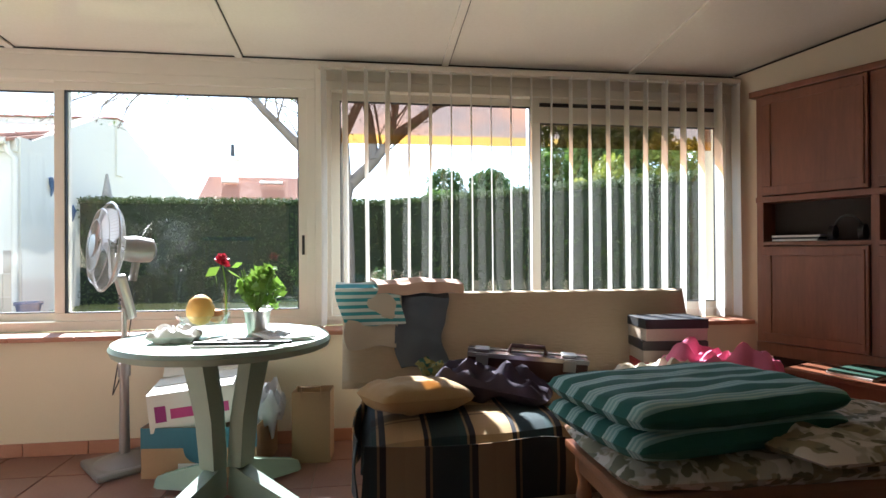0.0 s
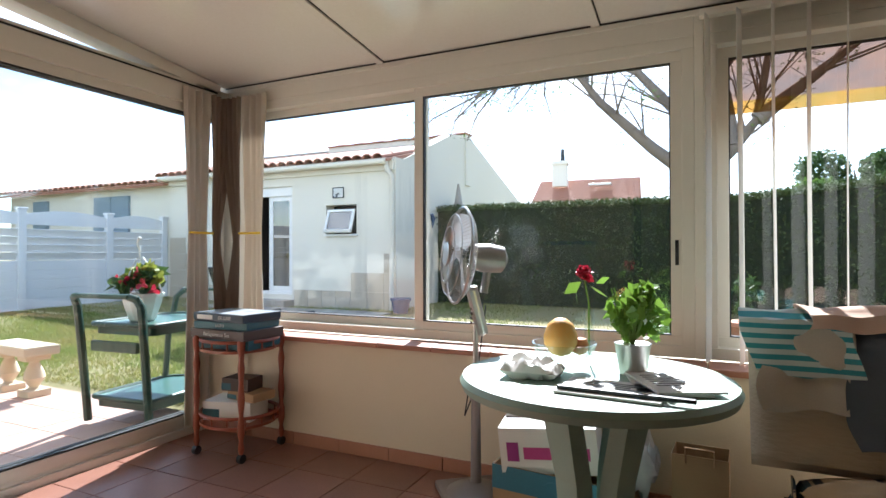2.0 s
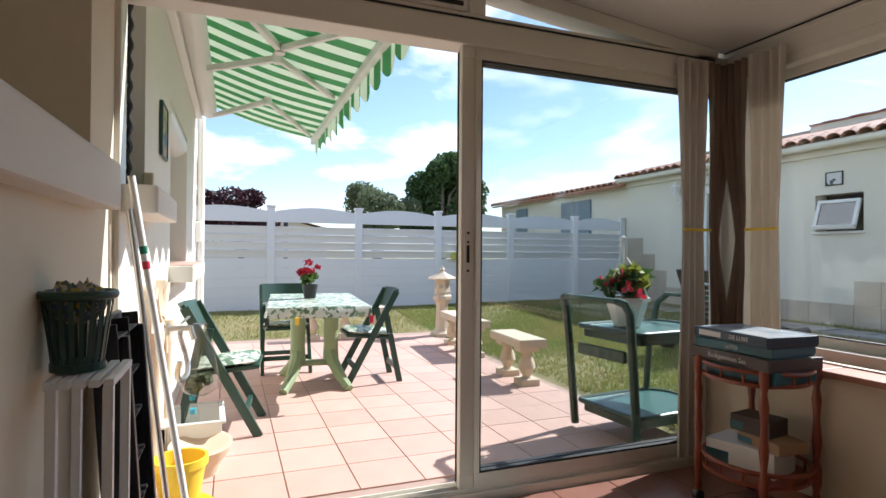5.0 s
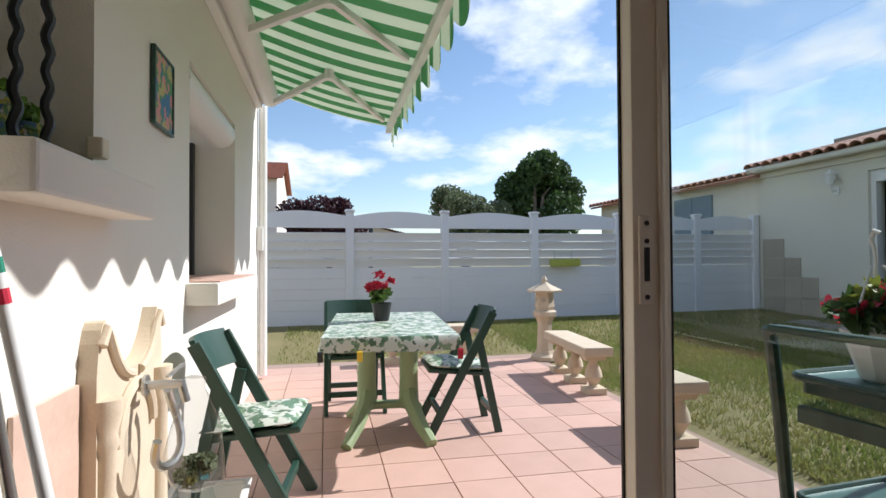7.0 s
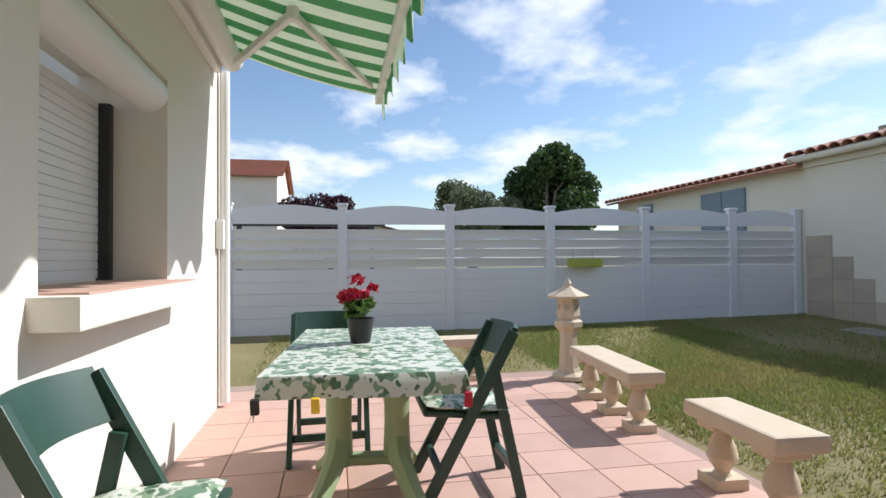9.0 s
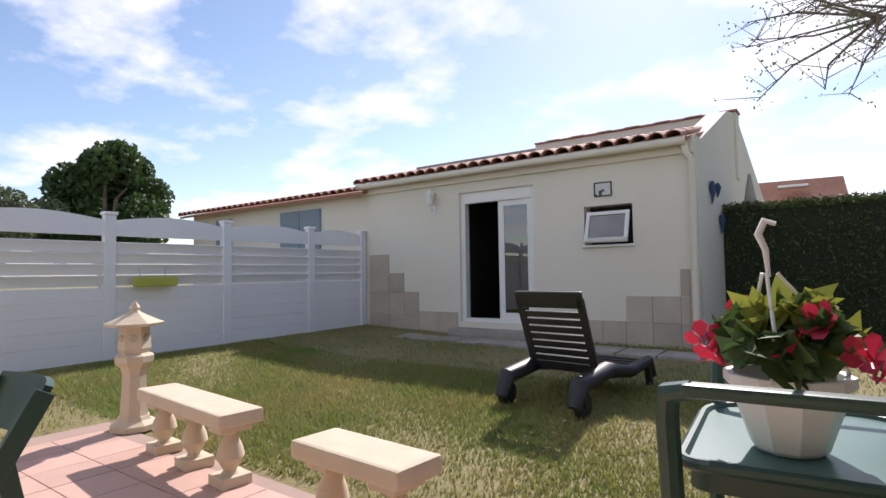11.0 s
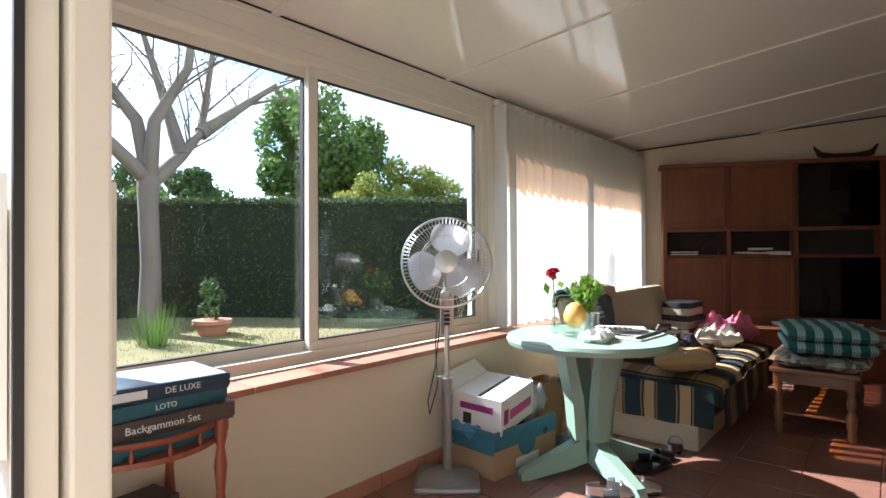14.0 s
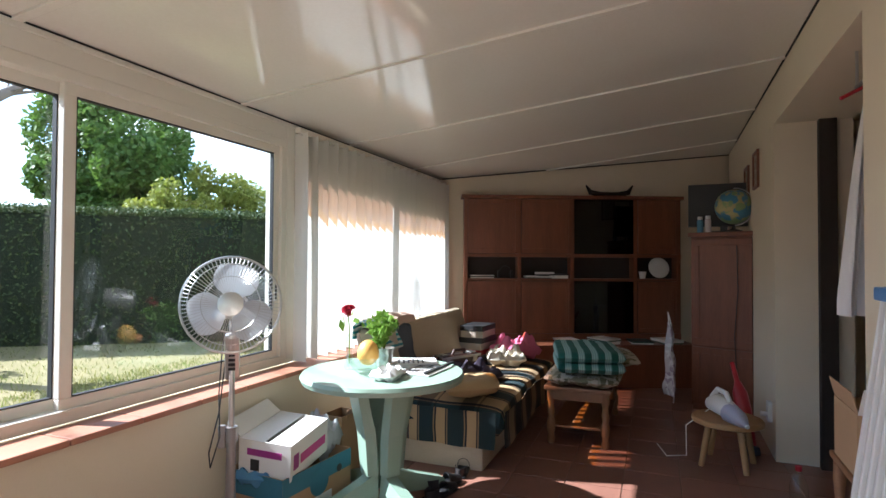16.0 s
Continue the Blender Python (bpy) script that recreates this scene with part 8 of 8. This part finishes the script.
for k, (w, d, h, mat, text, rot, lab) in enumerate(((0.40, 0.27, 0.055, M_TEALBOX, "Trivial Set", 3, "flat dark teal board game box on the serving cart"), (0.43, 0.30, 0.055, M_BROWNBOX, "Backgammon Set", -3, "dark brown backgammon box on the serving cart"), (0.39, 0.27, 0.042, M_TEALBOX, "LOTO", 2, "teal lotto game box on the serving cart"), (0.41, 0.28, 0.048, M_NAVY, "DE LUXE", -4, "navy word game box on top of the board games"))):
    gbx = thing("board_game_box", pose(-2.87, 3.38, z, 0, 0, rot), lab, "board game", "board games on the cart")
    part("tray", blocks((-w / 2 + 0.003, w / 2 - 0.003, -d / 2 + 0.003, d / 2 - 0.003, 0, h * 0.5), bevel=0.002), mat, gbx)
    lid = part("lid", blocks((-w / 2, w / 2, -d / 2, d / 2, 0.008, h - 0.001), bevel=0.003), mat, gbx)
    part("lid_print", blocks((-w / 2 + 0.01, w / 2 - 0.01, -d / 2 + 0.01, d / 2 - 0.01, h - 0.001, h - 0.0002)), M_BOXTOP if k == 3 else mat, gbx)
    if k:
        words(text, h * 0.55, pose(0.06 if k == 3 else 0, -d / 2 - 0.001, h / 2, 90, 0, 0), M_PAPER, gbx)
        words(text, h * 0.55, pose(-w / 2 - 0.001, -0.03 if k == 3 else 0, h / 2, 90, 0, -90), M_PAPER, gbx)
        if k == 3:
            part("brand_bar", blocks((-0.17, -0.04, -d / 2 - 0.0015, -d / 2, h * 0.25, h * 0.75)), M_PAPER, gbx)
            part("brand_bar", blocks((-w / 2 - 0.0015, -w / 2, 0.04, 0.12, h * 0.25, h * 0.75)), M_PAPER, gbx)
    z += h
for k, (x, y, w, d, h, zz, mat, r, lab) in enumerate(((-0.03, 0.0, 0.30, 0.20, 0.11, 0.191, M_CARDWHITE, 14, "white checked cardboard box on the lower cart shelf"), (0.06, 0.03, 0.22, 0.16, 0.05, 0.301, M_CARD, -6, "pinkish flat box on the lower cart shelf"), (0.0, 0.02, 0.18, 0.14, 0.075, 0.351, M_BROWNBOX, 8, "dark lilac small box on the lower cart shelf"))):
    b = thing("small_box", pose(-2.87 + x, 3.40 + y, zz, 0, 0, r), lab, "box", "boxes on the cart")
    part("carton", blocks((-w / 2, w / 2, -d / 2, d / 2, 0, h - 0.001), bevel=0.003), mat, b)
    part("label_band", blocks((-w / 2 - 0.0012, -w / 2 + w * 0.35, -d / 2 - 0.0012, -d / 2, h * 0.1, h * 0.6)), M_TEALBOX, b)

mat_ = thing("door_mat", pose(-3.12, 2.18, -0.001, 0, 0, 2), "pale ribbed door mat with a black border", "door mat")
part("border", blocks((-0.20, 0.20, -0.30, 0.30, 0.001, 0.010), bevel=0.003), M_BLACKPL, mat_)
for k in range(20):
    part("rib", blocks((-0.17, 0.17, -0.27 + 0.027 * k, -0.27 + 0.027 * k + 0.022, 0.010, 0.014)), material("mat_fibre", (0.46, 0.43, 0.36), 0.95, fine=200, bump=0.4) if k == 0 else bpy.data.materials["mat_fibre"], mat_)

# ---- veranda: things leaning on the house wall ----
M_BLUEPL = material("blue_plastic", (0.10, 0.24, 0.50), 0.4, second=(0.13, 0.28, 0.54), scale=5, fine=60, bump=0.03)
dr = thing("drying_rack", pose(-1.70, 0.79, 0, 0, 0, -1), "folded white slatted drying rack with a blue top bar", "drying rack")
part("top_bar", blocks((-0.25, 0.30, -0.018, 0.036, 1.235, 1.278), bevel=0.008), M_BLUEPL, dr)
for k in range(10):
    x = -0.232 + 0.057 * k
    part("slat", bar(bmesh.new(), (x, 0.012, 1.24), (x, 0.175, 0.008), 0.018, 0.016), M_WHITE, dr)
for z in (0.25, 0.6, 0.95):
    part("crossbar", bar(bmesh.new(), (-0.25, 0.16 - 0.135 * z, z), (0.298, 0.16 - 0.135 * z, z), 0.012, 0.012), M_WHITE, dr)
pt = thing("peg_basket", pose(-2.62, 0.84, 0.862) @ Matrix.Diagonal((0.68, 0.68, 0.95, 1)), "dark green plastic peg basket on a white slatted shelf", "basket")
bm = bmesh.new()
for k in range(20):
    a = 2 * math.pi * k / 20
    bar(bm, (0.075 * math.cos(a), 0.075 * math.sin(a), 0.0), (0.11 * math.cos(a), 0.11 * math.sin(a), 0.19), 0.016, 0.004, up=(math.cos(a), math.sin(a), 0), bevel=0)
part("ribs", bm, M_GREENPL, pt)
part("rim", tube(bmesh.new(), [(0.115 * math.cos(2 * math.pi * k / 28), 0.115 * math.sin(2 * math.pi * k / 28), 0.19) for k in range(28)], 0.012, 8, closed=True), M_GREENPL, pt, smooth=True)
part("bottom", rod(bmesh.new(), (0, 0, 0), (0, 0, 0.02), 0.085, seg=24), M_GREENPL, pt)
cushion_bm = cushion(bmesh.new(), 0.17, 0.17, 0.08, 12, 12, at=(0, 0, 0.13), wrinkle=0.05, seed=41.0)
part("pegs", cushion_bm, spotted("coloured_pegs", (0.12, 0.16, 0.10), [(0.5, 0.45, 0.4), (0.10, 0.15, 0.30), (0.5, 0.4, 0.05)], 40), pt, smooth=True)
ws = thing("slatted_shelf", pose(-2.62, 0.85, 0), "white slatted plastic shelf by the house wall", "shelf")
for x in (-0.11, 0.11):
    for y in (-0.035, 0.075):
        part("post", blocks((x - 0.011, x + 0.011, y - 0.011, y + 0.011, 0.003, 0.84), bevel=0.003), M_WHITE, ws)
for z in (0.10, 0.46, 0.84):
    for k in range(5):
        part("slat", blocks((-0.125, 0.125, -0.05 + 0.029 * k, -0.028 + 0.029 * k, z, z + 0.018), bevel=0.003), M_WHITE, ws)
ft2 = thing("folded_table", pose(-3.04, 0.875, 0, 0, 0, 0), "black plastic folded table, ribbed underside showing, by the door", "folded table")
LEAN = pose(0, 0.04, 0, 4, 0, 0)
part("top_panel", box(bmesh.new(), -0.20, 0.20, -0.035, -0.015, 0.003, 0.95, bevel=0.008, m=LEAN), M_BLACKPL, ft2)
for k in range(7):
    part("rib", box(bmesh.new(), -0.185, 0.185, -0.015, 0.030, 0.05 + 0.14 * k, 0.058 + 0.14 * k, bevel=0.002, m=LEAN), M_BLACKPL, ft2)
for x in (-0.19, 0.0, 0.19):
    part("edge_rib", box(bmesh.new(), x - 0.005, x + 0.005, -0.015, 0.033, 0.02, 0.94, bevel=0.002, m=LEAN), M_BLACKPL, ft2)
for x in (-0.15, 0.15):
    part("leg", box(bmesh.new(), x - 0.016, x + 0.016, 0.034, 0.056, 0.006, 0.90, bevel=0.005, m=LEAN), M_BLACKPL, ft2)

# ---- pieces of floors and skirting ----
def tiled(parent_name, label, x0, x1, y0, y1, size, z, mat, inside, off=(0, 0), limit=300, near=None):
    base = thing(parent_name, pose(0, 0, 0), label, "floor tiles", kind="structure")
    t = mesh_object("tile", box(bmesh.new(), -size / 2 + 0.003, size / 2 - 0.003, -size / 2 + 0.003, size / 2 - 0.003, -0.012, 0.0, bevel=0.002), mat)
    data = t.data
    bpy.data.objects.remove(t)
    spots = []
    nx, ny = int((x1 - x0) / size) + 2, int((y1 - y0) / size) + 2
    for i in range(nx):
        for j in range(ny):
            x, y = x0 + off[0] + size * i, y0 + off[1] + size * j
            if inside(x, y):
                spots.append((x, y))
    for x, y in spots[:limit * 3]:
        o = new("tile", data); o.parent = base
        o.matrix_basis = pose(x, y, z + random.uniform(-0.0006, 0.0006), random.uniform(-0.08, 0.08), random.uniform(-0.08, 0.08), 0)
    return base


tiled("floor_tiles", "square terracotta floor tiles with pale joints", -3.2, 3.6, 0.5, 3.5, 0.33, 0.002, M_TILE_IN, lambda x, y: y < YLOW - 0.05 and x < east(y) - 0.05 and y > 0.42)
tiled("terrace_tiles", "square pink terrace tiles with darker joints", -8.45, -3.5, 0.95, 3.8, 0.33, 0.016, M_TILE_OUT, lambda x, y: -8.45 < x < -3.6 and 0.9 < y < 3.72 + 0.03 * (-x - 3.5))
sk = thing("skirting", pose(0, 0, 0), "terracotta skirting tiles along the veranda walls", "skirting", kind="structure")
x = -3.30
while x < 2.3:
    part("tile", blocks((x + 0.002, min(x + 0.33, 2.38) - 0.002, YLOW - 0.012, YLOW, 0.003, 0.075), bevel=0.003), M_SKIRT, sk)
    x += 0.33
